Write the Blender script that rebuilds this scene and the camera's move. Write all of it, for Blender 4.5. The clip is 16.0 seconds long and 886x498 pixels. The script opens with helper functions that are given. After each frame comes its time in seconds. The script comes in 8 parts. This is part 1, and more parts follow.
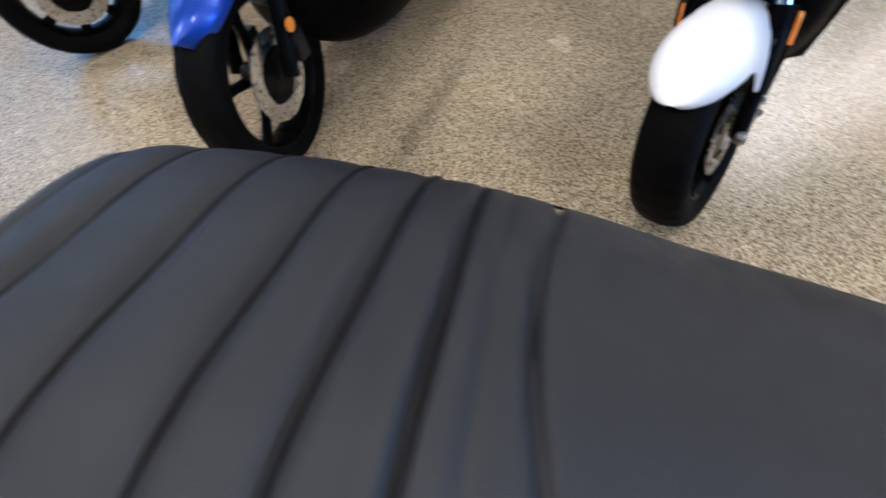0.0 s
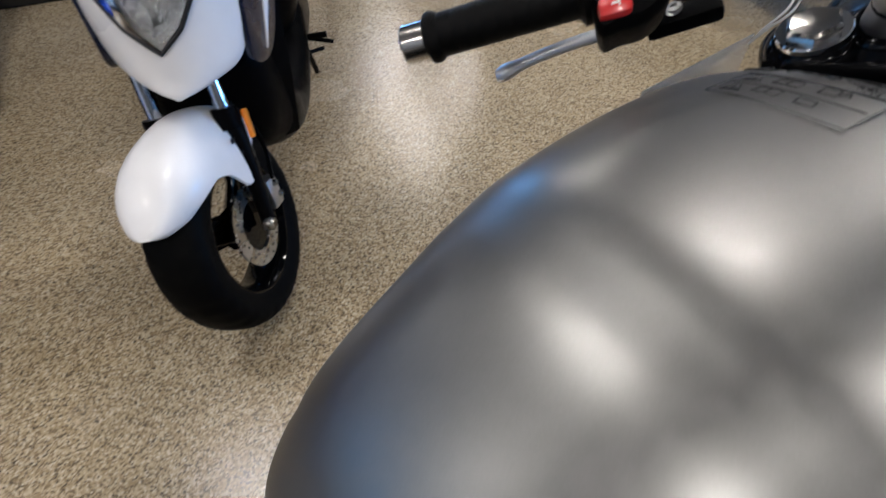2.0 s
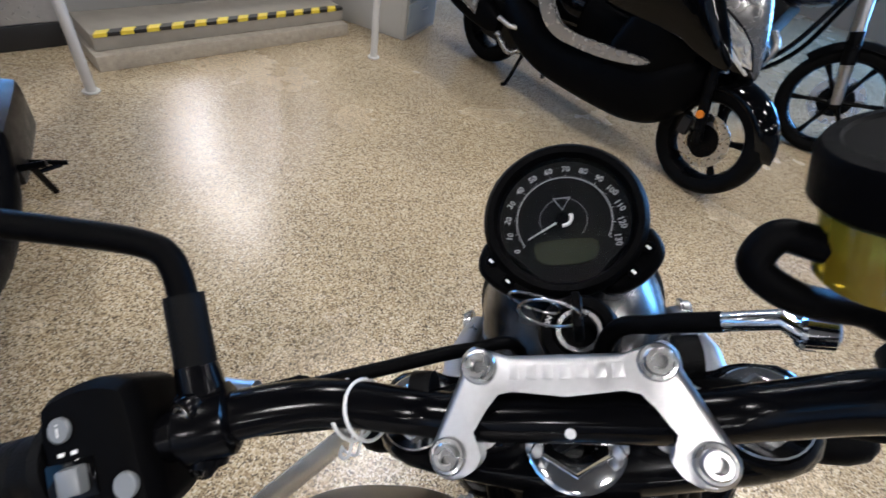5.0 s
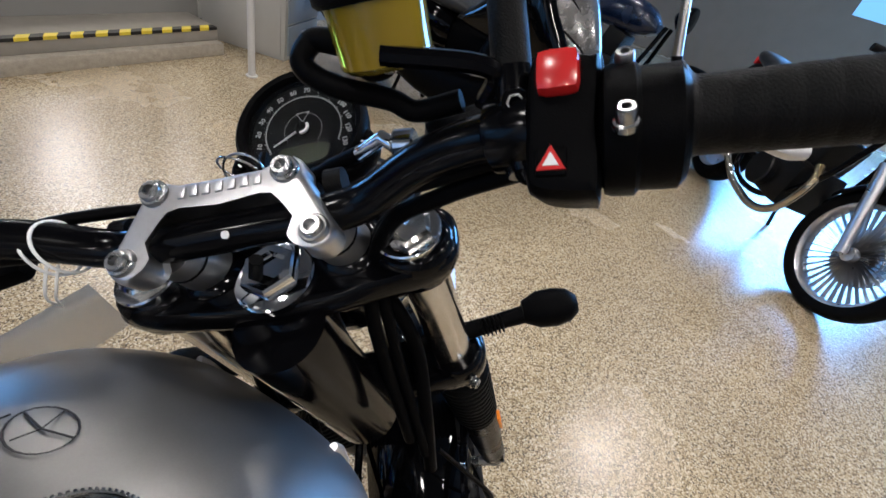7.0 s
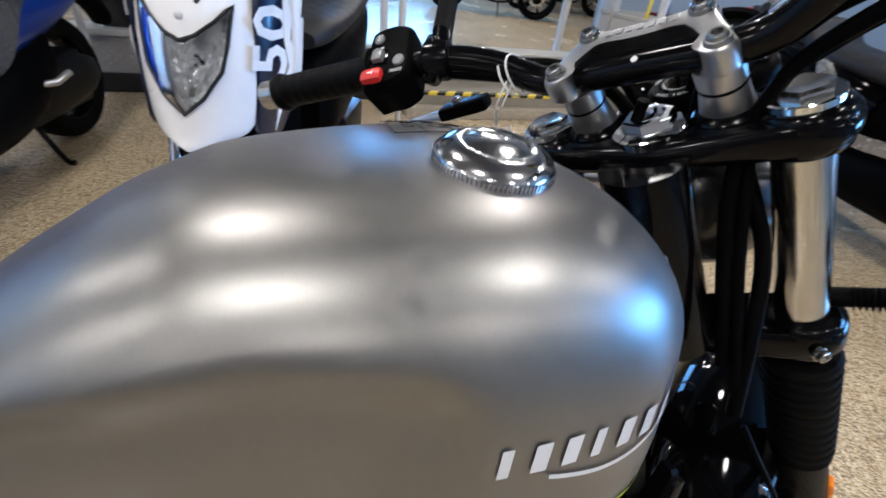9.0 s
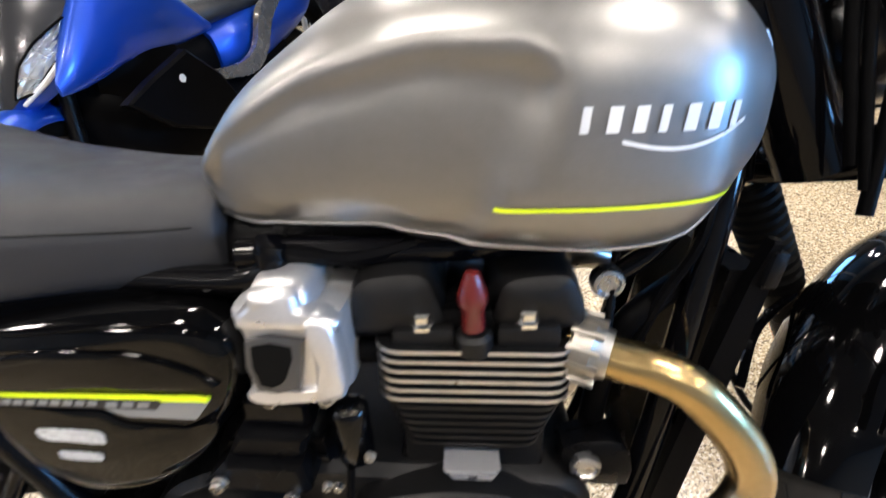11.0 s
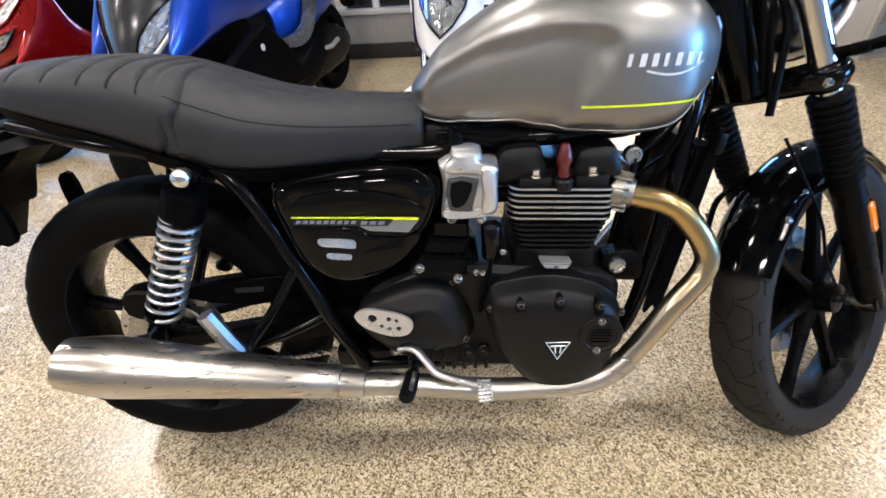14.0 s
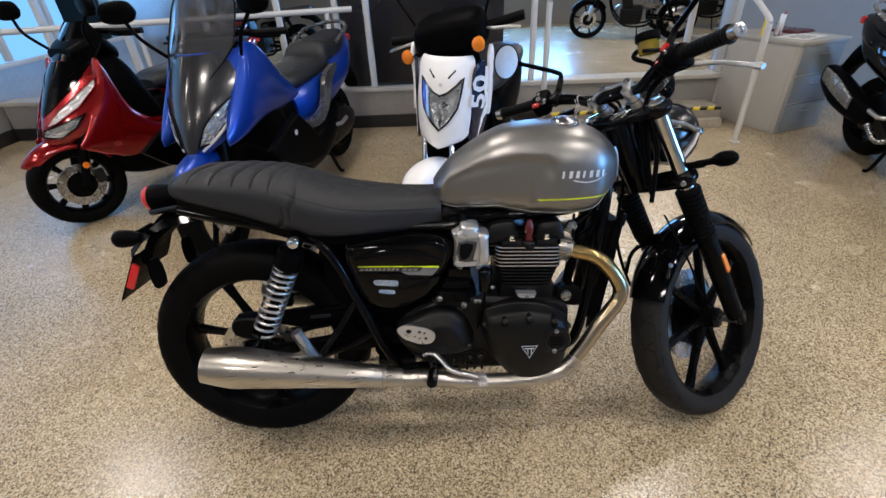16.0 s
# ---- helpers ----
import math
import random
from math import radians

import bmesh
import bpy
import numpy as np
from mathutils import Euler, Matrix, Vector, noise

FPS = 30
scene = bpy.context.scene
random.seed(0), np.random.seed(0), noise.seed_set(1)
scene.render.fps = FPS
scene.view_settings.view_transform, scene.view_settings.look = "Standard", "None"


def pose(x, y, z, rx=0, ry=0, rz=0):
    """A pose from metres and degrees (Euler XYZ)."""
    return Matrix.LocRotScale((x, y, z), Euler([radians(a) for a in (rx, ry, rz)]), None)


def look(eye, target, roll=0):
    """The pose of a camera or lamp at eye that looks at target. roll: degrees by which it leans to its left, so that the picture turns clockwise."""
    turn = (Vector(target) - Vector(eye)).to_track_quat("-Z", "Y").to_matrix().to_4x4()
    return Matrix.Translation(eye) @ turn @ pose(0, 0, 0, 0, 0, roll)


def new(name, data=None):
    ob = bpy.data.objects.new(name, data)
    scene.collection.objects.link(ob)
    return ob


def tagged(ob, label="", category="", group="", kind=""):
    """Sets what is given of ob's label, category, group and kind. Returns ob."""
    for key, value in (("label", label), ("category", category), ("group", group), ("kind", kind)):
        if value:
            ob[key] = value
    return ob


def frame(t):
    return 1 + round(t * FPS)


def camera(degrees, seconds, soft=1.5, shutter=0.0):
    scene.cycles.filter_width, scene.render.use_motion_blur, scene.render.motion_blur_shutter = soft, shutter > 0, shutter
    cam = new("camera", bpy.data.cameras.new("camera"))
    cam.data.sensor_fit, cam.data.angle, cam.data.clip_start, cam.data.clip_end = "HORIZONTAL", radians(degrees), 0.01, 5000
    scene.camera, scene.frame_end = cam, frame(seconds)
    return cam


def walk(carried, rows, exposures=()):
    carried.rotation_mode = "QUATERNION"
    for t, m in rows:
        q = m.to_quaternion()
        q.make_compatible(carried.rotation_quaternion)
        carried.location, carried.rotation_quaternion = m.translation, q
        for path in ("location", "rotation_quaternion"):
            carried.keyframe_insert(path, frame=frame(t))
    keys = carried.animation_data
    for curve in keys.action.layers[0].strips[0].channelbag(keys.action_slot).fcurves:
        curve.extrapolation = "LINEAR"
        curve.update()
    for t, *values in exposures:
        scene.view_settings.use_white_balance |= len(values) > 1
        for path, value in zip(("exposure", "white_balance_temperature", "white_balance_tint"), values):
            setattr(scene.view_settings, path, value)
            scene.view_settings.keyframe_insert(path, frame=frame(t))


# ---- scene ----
cam = camera(87.7, 16.0, shutter=0.4)
PATH = [
    (0, (0.192, 0.138, 1.032), (-0.181, 1.2, -0.621), -8.4),
    (0.5, (0.317, 0.147, 1.02), (0.208, 1.259, -0.639), -6.0),
    (1, (0.45, 0.175, 1.019), (0.606, 1.331, -0.606), -4.5),
    (1.5, (0.555, 0.172, 1.048), (0.964, 1.315, -0.54), -1.7),
    (2, (0.633, 0.217, 1.058), (1.234, 1.331, -0.491), 1.8),
    (2.5, (0.666, 0.264, 1.085), (1.413, 1.371, -0.404), 5.7),
    (3, (0.69, 0.315, 1.115), (1.493, 1.448, -0.325), 7.1),
    (3.5, (0.727, 0.338, 1.126), (1.569, 1.49, -0.275), 7.9),
    (4, (0.805, 0.324, 1.13), (1.728, 1.433, -0.254), 8.9),
    (4.3, (0.85, 0.315, 1.141), (1.849, 1.362, -0.24), 10.0),
    (4.5, (0.88, 0.317, 1.152), (1.934, 1.314, -0.225), 10.7),
    (5, (0.925, 0.319, 1.179), (2.101, 1.195, -0.18), 12.9),
    (5.2, (0.93, 0.308, 1.184), (2.157, 1.13, -0.164), 13.9),
    (7.3, (0.93, 0.118, 1.153), (2.395, 0.796, -0.028), 16.4),
    (7.5, (0.894, 0.121, 1.123), (2.299, 0.921, -0.055), 15.8),
    (8, (0.824, 0.089, 1.098), (1.999, 1.234, -0.046), 14.0),
    (8.5, (0.807, 0.038, 1.076), (1.635, 1.462, -0.058), 10.9),
    (8.7, (0.814, 0.022, 1.062), (1.512, 1.528, -0.055), 9.4),
    (10.8, (0.865, -0.147, 0.968), (0.669, 1.47, -0.192), -4.6),
    (11, (0.84, -0.195, 0.955), (0.644, 1.434, -0.189), -4.5),
    (11.5, (0.784, -0.269, 0.907), (0.584, 1.315, -0.298), -5.3),
    (12, (0.748, -0.317, 0.886), (0.542, 1.243, -0.348), -4.8),
    (12.5, (0.721, -0.344, 0.883), (0.519, 1.203, -0.368), -4.2),
    (13, (0.684, -0.395, 0.913), (0.464, 1.137, -0.353), -5.2),
    (13.5, (0.673, -0.49, 0.991), (0.457, 1.037, -0.284), -5.9),
    (14, (0.69, -0.591, 1.052), (0.524, 0.98, -0.174), -4.3),
    (14.2, (0.693, -0.634, 1.08), (0.542, 0.955, -0.125), -4.8),
    (14.5, (0.675, -0.716, 1.124), (0.523, 0.886, -0.064), -6.4),
    (15, (0.667, -0.846, 1.234), (0.533, 0.775, 0.071), -5.6),
    (15.5, (0.651, -0.938, 1.315), (0.546, 0.721, 0.204), -4.6),
    (16, (0.646, -0.968, 1.313), (0.565, 0.724, 0.249), -3.0),
]
EXPOSURES = [(0, 0.33, 5850, 10), (0.5, 0.56, 5800, 10), (1.5, -0.05, 6250, 10), (2.5, -0.38, 6080, 10), (3.5, -0.14, 6050, 10), (5.2, 0.12, 5980, 10), (7.3, -0.02, 6180, 10), (8.0, 0.0, 6220, 10), (8.7, 0.08, 6120, 10), (10.8, 0.95, 6600, 10), (11.6, 1.16, 6520, 10), (12.5, 1.42, 6480, 10), (14, 0.74, 6420, 10), (15, 0.10, 6480, 10), (16, -0.06, 6500, 10)]
walk(cam, [(t, look(eye, target, roll)) for t, eye, target, roll in PATH], EXPOSURES)

# ---- world and light ----
world = bpy.data.worlds.new("world")
scene.world = world
world.use_nodes = True
sky = world.node_tree.nodes.new("ShaderNodeTexSky")
sky.sky_type, sky.sun_disc = "NISHITA", False
sky.sun_elevation, sky.sun_rotation = radians(35), radians(60)
wbg = world.node_tree.nodes["Background"]
wbg.inputs["Strength"].default_value = 0.08
world.node_tree.links.new(sky.outputs["Color"], wbg.inputs["Color"])

WARM = (1.0, 0.925, 0.85)
COLD = (0.16, 0.46, 1.0)


def area_lamp(name, at, target, sx, sy, power, color):
    data = bpy.data.lights.new(name, "AREA")
    data.shape, data.size = ("DISK", sx) if sy == 0 else ("RECTANGLE", sx)
    if sy:
        data.size_y = sy
    data.energy, data.color = power, color
    ob = new(name, data)
    ob.matrix_world = look(at, target)
    return ob


CEIL = 3.3
for lx in (-2.6, -0.2, 2.2, 4.6):
    for ly in (-3.0, -0.7, 1.6):
        area_lamp("ceiling_lamp", (lx, ly, CEIL - 0.12), (lx, ly, 0), 0.34, 0, 31, WARM)
for lx, ly in [(4.2, 6.35), (2.85, 5.15), (2.9, 6.5), (3.5, 7.7), (0.0, 5.6), (-3.0, 6.2)]:
    area_lamp("ceiling_lamp", (lx, ly, CEIL - 0.12), (lx, ly, 0), 0.26, 0, 30, WARM)
# daylight through the glazed front and the side window
area_lamp("window_light", (9.12, -1.85, 1.93), (0, -1.2, 1.2), 2.5, 1.5, 430, COLD)
area_lamp("window_light", (-5.25, 3.2, 1.45), (0, 2.0, 0.8), 2.6, 1.8, 62, COLD)
area_lamp("window_light", (1.2, 9.85, 1.5), (1.2, 0, 0.6), 4.0, 1.6, 330, COLD)

# ---- materials ----


def mat(name, color, rough=0.5, metal=0.0, vary=0.12, scale=40.0, bump=0.0, bscale=300.0, coat=0.0, rvary=0.08,
        spec=0.5, trans=0.0, emit=0.0, aniso=0.0, dirt=0.0, island=False):
    m = bpy.data.materials.new(name)
    m.use_nodes = True
    nt = m.node_tree
    b = nt.nodes["Principled BSDF"]
    nodes, links = nt.nodes, nt.links
    tc = nodes.new("ShaderNodeTexCoord")
    n1 = nodes.new("ShaderNodeTexNoise")
    n1.inputs["Scale"].default_value, n1.inputs["Detail"].default_value = scale, 5
    n2 = nodes.new("ShaderNodeTexNoise")
    n2.inputs["Scale"].default_value, n2.inputs["Detail"].default_value = scale * 0.13, 3
    links.new(tc.outputs["Object"], n1.inputs["Vector"])
    links.new(tc.outputs["Object"], n2.inputs["Vector"])
    mix = nodes.new("ShaderNodeMath")
    mix.operation = "MULTIPLY_ADD"
    links.new(n1.outputs["Fac"], mix.inputs[0])
    mix.inputs[1].default_value = 0.5
    half = nodes.new("ShaderNodeMath")
    half.operation = "MULTIPLY"
    links.new(n2.outputs["Fac"], half.inputs[0])
    half.inputs[1].default_value = 0.5
    links.new(half.outputs[0], mix.inputs[2])
    ramp = nodes.new("ShaderNodeMapRange")
    links.new(mix.outputs[0], ramp.inputs["Value"])
    ramp.inputs["From Min"].default_value, ramp.inputs["From Max"].default_value = 0.3, 0.7
    ramp.inputs["To Min"].default_value, ramp.inputs["To Max"].default_value = 1 - vary, 1 + vary
    mul = nodes.new("ShaderNodeVectorMath")
    mul.operation = "SCALE"
    mul.inputs[0].default_value = color[:3]
    links.new(ramp.outputs["Result"], mul.inputs["Scale"])
    links.new(mul.outputs["Vector"], b.inputs["Base Color"])
    rr = nodes.new("ShaderNodeMapRange")
    links.new(n2.outputs["Fac"], rr.inputs["Value"])
    rr.inputs["From Min"].default_value, rr.inputs["From Max"].default_value = 0.3, 0.7
    rr.inputs["To Min"].default_value = max(0.02, rough - rvary)
    rr.inputs["To Max"].default_value = min(1.0, rough + rvary)
    links.new(rr.outputs["Result"], b.inputs["Roughness"])
    b.inputs["Metallic"].default_value = metal
    b.inputs["Specular IOR Level"].default_value = spec
    b.inputs["Coat Weight"].default_value = coat
    b.inputs["Coat Roughness"].default_value = 0.06
    b.inputs["Transmission Weight"].default_value = trans
    if aniso:
        b.inputs["Anisotropic"].default_value = aniso
    if emit:
        b.inputs["Emission Color"].default_value = (*color[:3], 1)
        b.inputs["Emission Strength"].default_value = emit
    if bump:
        bn = nodes.new("ShaderNodeTexNoise")
        bn.inputs["Scale"].default_value, bn.inputs["Detail"].default_value = bscale, 4
        links.new(tc.outputs["Object"], bn.inputs["Vector"])
        bp = nodes.new("ShaderNodeBump")
        bp.inputs["Strength"].default_value, bp.inputs["Distance"].default_value = bump, 0.002
        links.new(bn.outputs["Fac"], bp.inputs["Height"])
        links.new(bp.outputs["Normal"], b.inputs["Normal"])
    return m


def floor_material():
    """Sealed floor of small tan, brown, white and dark flakes."""
    m = bpy.data.materials.new("flake_floor")
    m.use_nodes = True
    nt = m.node_tree
    b, nodes, links = nt.nodes["Principled BSDF"], nt.nodes, nt.links
    tc = nodes.new("ShaderNodeTexCoord")
    warp = nodes.new("ShaderNodeTexNoise")
    warp.inputs["Scale"].default_value = 120
    links.new(tc.outputs["Object"], warp.inputs["Vector"])
    add = nodes.new("ShaderNodeVectorMath")
    add.operation = "MULTIPLY_ADD"
    links.new(warp.outputs["Color"], add.inputs[0])
    add.inputs[1].default_value = (0.006, 0.006, 0)
    links.new(tc.outputs["Object"], add.inputs[2])
    flat = nodes.new("ShaderNodeVectorMath")
    flat.operation = "MULTIPLY"
    links.new(add.outputs["Vector"], flat.inputs[0])
    flat.inputs[1].default_value = (1, 1, 0)
    v = nodes.new("ShaderNodeTexVoronoi")
    v.inputs["Scale"].default_value = 250
    links.new(flat.outputs["Vector"], v.inputs["Vector"])
    sep = nodes.new("ShaderNodeSeparateColor")
    links.new(v.outputs["Color"], sep.inputs["Color"])
    ramp = nodes.new("ShaderNodeValToRGB")
    ramp.color_ramp.interpolation = "CONSTANT"
    steps = [(0.0, (0.565, 0.460, 0.308)), (0.2, (0.353, 0.265, 0.155)), (0.42, (0.464, 0.364, 0.226)), (0.60, (0.224, 0.166, 0.098)), (0.76, (0.646, 0.560, 0.412)), (0.87, (0.121, 0.095, 0.064))]
    els = ramp.color_ramp.elements
    els[0].position, els[0].color = 0.0, (*steps[0][1], 1)
    els[1].position, els[1].color = steps[1][0], (*steps[1][1], 1)
    for p, c in steps[2:]:
        e = els.new(p)
        e.color = (*c, 1)
    links.new(sep.outputs[0], ramp.inputs["Fac"])
    big = nodes.new("ShaderNodeTexNoise")
    big.inputs["Scale"].default_value, big.inputs["Detail"].default_value = 1.6, 4
    links.new(tc.outputs["Object"], big.inputs["Vector"])
    mr = nodes.new("ShaderNodeMapRange")
    links.new(big.outputs["Fac"], mr.inputs["Value"])
    mr.inputs["From Min"].default_value, mr.inputs["From Max"].default_value = 0.3, 0.7
    mr.inputs["To Min"].default_value, mr.inputs["To Max"].default_value = 0.86, 1.1
    sc = nodes.new("ShaderNodeVectorMath")
    sc.operation = "SCALE"
    links.new(ramp.outputs["Color"], sc.inputs[0])
    links.new(mr.outputs["Result"], sc.inputs["Scale"])
    links.new(sc.outputs["Vector"], b.inputs["Base Color"])
    rr = nodes.new("ShaderNodeMapRange")
    links.new(big.outputs["Fac"], rr.inputs["Value"])
    rr.inputs["To Min"].default_value, rr.inputs["To Max"].default_value = 0.20, 0.32
    links.new(rr.outputs["Result"], b.inputs["Roughness"])
    peel = nodes.new("ShaderNodeTexNoise")
    peel.inputs["Scale"].default_value, peel.inputs["Detail"].default_value = 140, 2
    links.new(tc.outputs["Object"], peel.inputs["Vector"])
    bp = nodes.new("ShaderNodeBump")
    bp.inputs["Strength"].default_value, bp.inputs["Distance"].default_value = 0.35, 0.0015
    links.new(peel.outputs["Fac"], bp.inputs["Height"])
    links.new(bp.outputs["Normal"], b.inputs["Normal"])
    b.inputs["Specular IOR Level"].default_value = 0.75
    return m


FLOOR = floor_material()
TANKPAINT = mat("matt_grey_metallic_paint", (0.255, 0.25, 0.245), 0.385, 0.95, 0.05, 900, rvary=0.03)
GLOSSBLK = mat("gloss_black_paint", (0.0012, 0.0012, 0.0014), 0.05, 0, 0.2, 30, rvary=0.03, spec=0.22)
SATINBLK = mat("satin_black_coating", (0.0020, 0.0020, 0.0023), 0.30, 0, 0.25, 120, bump=0.15, bscale=900, rvary=0.08, spec=0.07)
TUBEBLK = mat("black_tube_enamel", (0.0015, 0.0015, 0.002), 0.12, 0, 0.2, 60, rvary=0.05, spec=0.16)
PLASTIC = mat("black_plastic", (0.0018, 0.0018, 0.0021), 0.38, 0, 0.2, 150, bump=0.2, bscale=1400, spec=0.025)
ENGBLK = mat("black_engine_casting", (0.0040, 0.0040, 0.0043), 0.38, 0.0, 0.2, 160, bump=0.22, bscale=700, spec=0.21)
# flat black for small dark pieces and for shade drawn as pockets and hollows
SHADEBLK = mat("dull_black_recess_shade", (0.0015, 0.0015, 0.0016), 0.6, spec=0.08)
RUBBER = mat("tyre_rubber", (0.0028, 0.0028, 0.0029), 0.58, 0, 0.25, 60, bump=0.25, bscale=500, spec=0.045)
NEWRUBBER = mat("new_tyre_rubber", (0.0135, 0.0130, 0.0128), 0.62, 0, 0.25, 60, bump=0.25, bscale=500, spec=0.2)
GRIPRUB = mat("grip_rubber", (0.0022, 0.0022, 0.0024), 0.50, 0, 0.15, 200, bump=0.3, bscale=900, spec=0.09)
VINYL = mat("seat_vinyl", (0.0135, 0.0141, 0.0165), 0.48, 0, 0.1, 220, bump=0.3, bscale=1600, spec=0.34)
# seat piping and seams, and the shade lines of the front tyre's tread
DARKLINE = mat("dark_piping_and_groove_shade", (0.004, 0.004, 0.0045), 0.6, spec=0.2)
ALLOY = mat("cast_alloy", (0.52, 0.52, 0.53), 0.35, 1.0, 0.08, 300, bump=0.10, bscale=1200)
SILVER = mat("silver_paint", (0.60, 0.60, 0.61), 0.34, 0.8, 0.05, 300)


def brushed(name, color, rough, stretch, spread):
    """Metal with long drawn streaks along one axis of the part."""
    m = mat(name, color, rough, 1.0, 0.02, 60, rvary=0.02)
    nt = m.node_tree
    nodes, links, b = nt.nodes, nt.links, nt.nodes["Principled BSDF"]
    tc = next(n for n in nodes if n.type == "TEX_COORD")
    mp = nodes.new("ShaderNodeMapping")
    mp.inputs["Scale"].default_value = stretch
    links.new(tc.outputs["Object"], mp.inputs["Vector"])
    fine = nodes.new("ShaderNodeTexNoise")
    fine.inputs["Scale"].default_value, fine.inputs["Detail"].default_value = 1.0, 3
    links.new(mp.outputs["Vector"], fine.inputs["Vector"])
    span = nodes.new("ShaderNodeMapRange")
    links.new(fine.outputs["Fac"], span.inputs["Value"])
    span.inputs["From Min"].default_value, span.inputs["From Max"].default_value = 0.3, 0.7
    span.inputs["To Min"].default_value, span.inputs["To Max"].default_value = rough - spread, rough + spread
    links.new(span.outputs["Result"], b.inputs["Roughness"])
    return m


STEEL = brushed("brushed_steel", (0.52, 0.488, 0.445), 0.31, (1.2, 150, 150), 0.05)
POLISHED = mat("polished_steel", (0.58, 0.56, 0.53), 0.17, 1.0, 0.02, 40, rvary=0.02)
GOLDSTEEL = mat("heat_tinted_steel", (0.46, 0.325, 0.145), 0.25, 1.0, 0.03, 25, rvary=0.03)
# heat tint: straw gold by the head, bare steel towards the lower bend
_nt = GOLDSTEEL.node_tree
_tc = next(n for n in _nt.nodes if n.type == "TEX_COORD")
_sep = _nt.nodes.new("ShaderNodeSeparateXYZ")
_nt.links.new(_tc.outputs["Object"], _sep.inputs["Vector"])
_mr = _nt.nodes.new("ShaderNodeMapRange")
_mr.inputs["From Min"].default_value, _mr.inputs["From Max"].default_value = 0.34, 0.58
_nt.links.new(_sep.outputs["Z"], _mr.inputs["Value"])
_tint = _nt.nodes.new("ShaderNodeMix")
_tint.data_type = "RGBA"
_tint.inputs["A"].default_value, _tint.inputs["B"].default_value = (0.50, 0.44, 0.35, 1), (0.46, 0.325, 0.145, 1)
_nt.links.new(_mr.outputs["Result"], _tint.inputs["Factor"])
_nt.links.new(_tint.outputs["Result"], _nt.nodes["Principled BSDF"].inputs["Base Color"])
CASTALLOY = mat("dull_cast_alloy", (0.33, 0.31, 0.28), 0.36, 1.0, 0.10, 260, bump=0.1, bscale=900)
CHROME = mat("chrome", (0.78, 0.79, 0.80), 0.08, 1.0, 0.03, 50, rvary=0.02)
LAMPCHROME = mat("lamp_reflector", (0.93, 0.94, 0.95), 0.24, 0.80, 0.03, 50, rvary=0.05)
CAPCHROME = mat("worn_chrome", (0.46, 0.47, 0.48), 0.17, 1.0, 0.05, 120, rvary=0.02)
BOLT = mat("zinc_bolt", (0.36, 0.36, 0.36), 0.28, 1.0, 0.1, 400)
DARKBOLT = mat("blackened_bolt", (0.09, 0.09, 0.09), 0.30, 1.0, 0.1, 400)
RED = mat("red_plastic", (0.55, 0.02, 0.02), 0.25, 0, 0.1, 60, coat=0.3)
DARKRED = mat("dark_red_rubber", (0.085, 0.008, 0.008), 0.30, 0, 0.1, 60)
REDPAINT = mat("candy_red_paint", (0.27, 0.004, 0.006), 0.20, 0.60, 0.04, 40, coat=0.8, rvary=0.02)
BLUEPAINT = mat("blue_metallic_paint", (0.003, 0.045, 0.34), 0.32, 0.45, 0.02, 30, coat=0.35, rvary=0.02)
NAVY = mat("dark_blue_paint", (0.004, 0.010, 0.032), 0.25, 0.1, 0.1, 80, coat=0.3)
WHITE = mat("white_paint", (0.86, 0.86, 0.88), 0.30, 0, 0.03, 30, coat=0.25)
AMBER = mat("amber_plastic", (0.85, 0.24, 0.02), 0.18, 0, 0.1, 90, coat=0.4)
YELLOW = mat("lime_yellow_stripe", (0.62, 0.78, 0.02), 0.35, 0, 0.04, 90)
HAZY = mat("hazard_yellow", (0.75, 0.58, 0.05), 0.5, 0, 0.12, 60)
LTGREY = mat("pale_print", (0.68, 0.70, 0.72), 0.35, 0.3, 0.04, 90)
MIDGREY = mat("grey_decal", (0.22, 0.23, 0.24), 0.3, 0.4, 0.06, 60)
DARKDECAL = mat("dark_decal", (0.012, 0.012, 0.014), 0.4, spec=0.3)
DIAL = mat("dial_face", (0.003, 0.003, 0.0035), 0.5, 0, 0.1, 60, spec=0.15)
DIALWHITE = mat("dial_print", (0.8, 0.8, 0.8), 0.5, 0, 0.02)
LCD = mat("lcd_glass", (0.050, 0.055, 0.032), 0.25, 0, 0.05)
MESH = mat("grey_mesh", (0.42, 0.42, 0.42), 0.35, 0.8, 0.5, 1500)
HEADBLK = mat("satin_black_lamp_shell", (0.004, 0.004, 0.0045), 0.24, 0, 0.1, 60, spec=0.6)
DISC = mat("brake_disc", (0.56, 0.55, 0.53), 0.28, 1.0, 0.15, 200)
TITAN = mat("dark_silver_paint", (0.16, 0.155, 0.15), 0.25, 0.7, 0.05, 200, coat=0.4)
TRIM = mat("silver_trim_paint", (0.36, 0.35, 0.34), 0.25, 0.7, 0.05, 200, coat=0.4)
MIRROR = mat("mirror_glass", (0.86, 0.87, 0.88), 0.02, 1.0, 0.01, 5, rvary=0.01)
CLEAR = mat("clear_lens", (0.99, 0.99, 0.99), 0.03, 0, 0.01, 5, trans=1.0, rvary=0.01)
DULLGLASS = mat("coated_glass", (0.95, 0.97, 0.98), 0.03, 0, 0.01, 5, trans=1.0, rvary=0.01, spec=0.1)
CHARCOAL = mat("charcoal_gloss_paint", (0.026, 0.026, 0.028), 0.22, 0.3, 0.04, 200, coat=0.3, rvary=0.01)
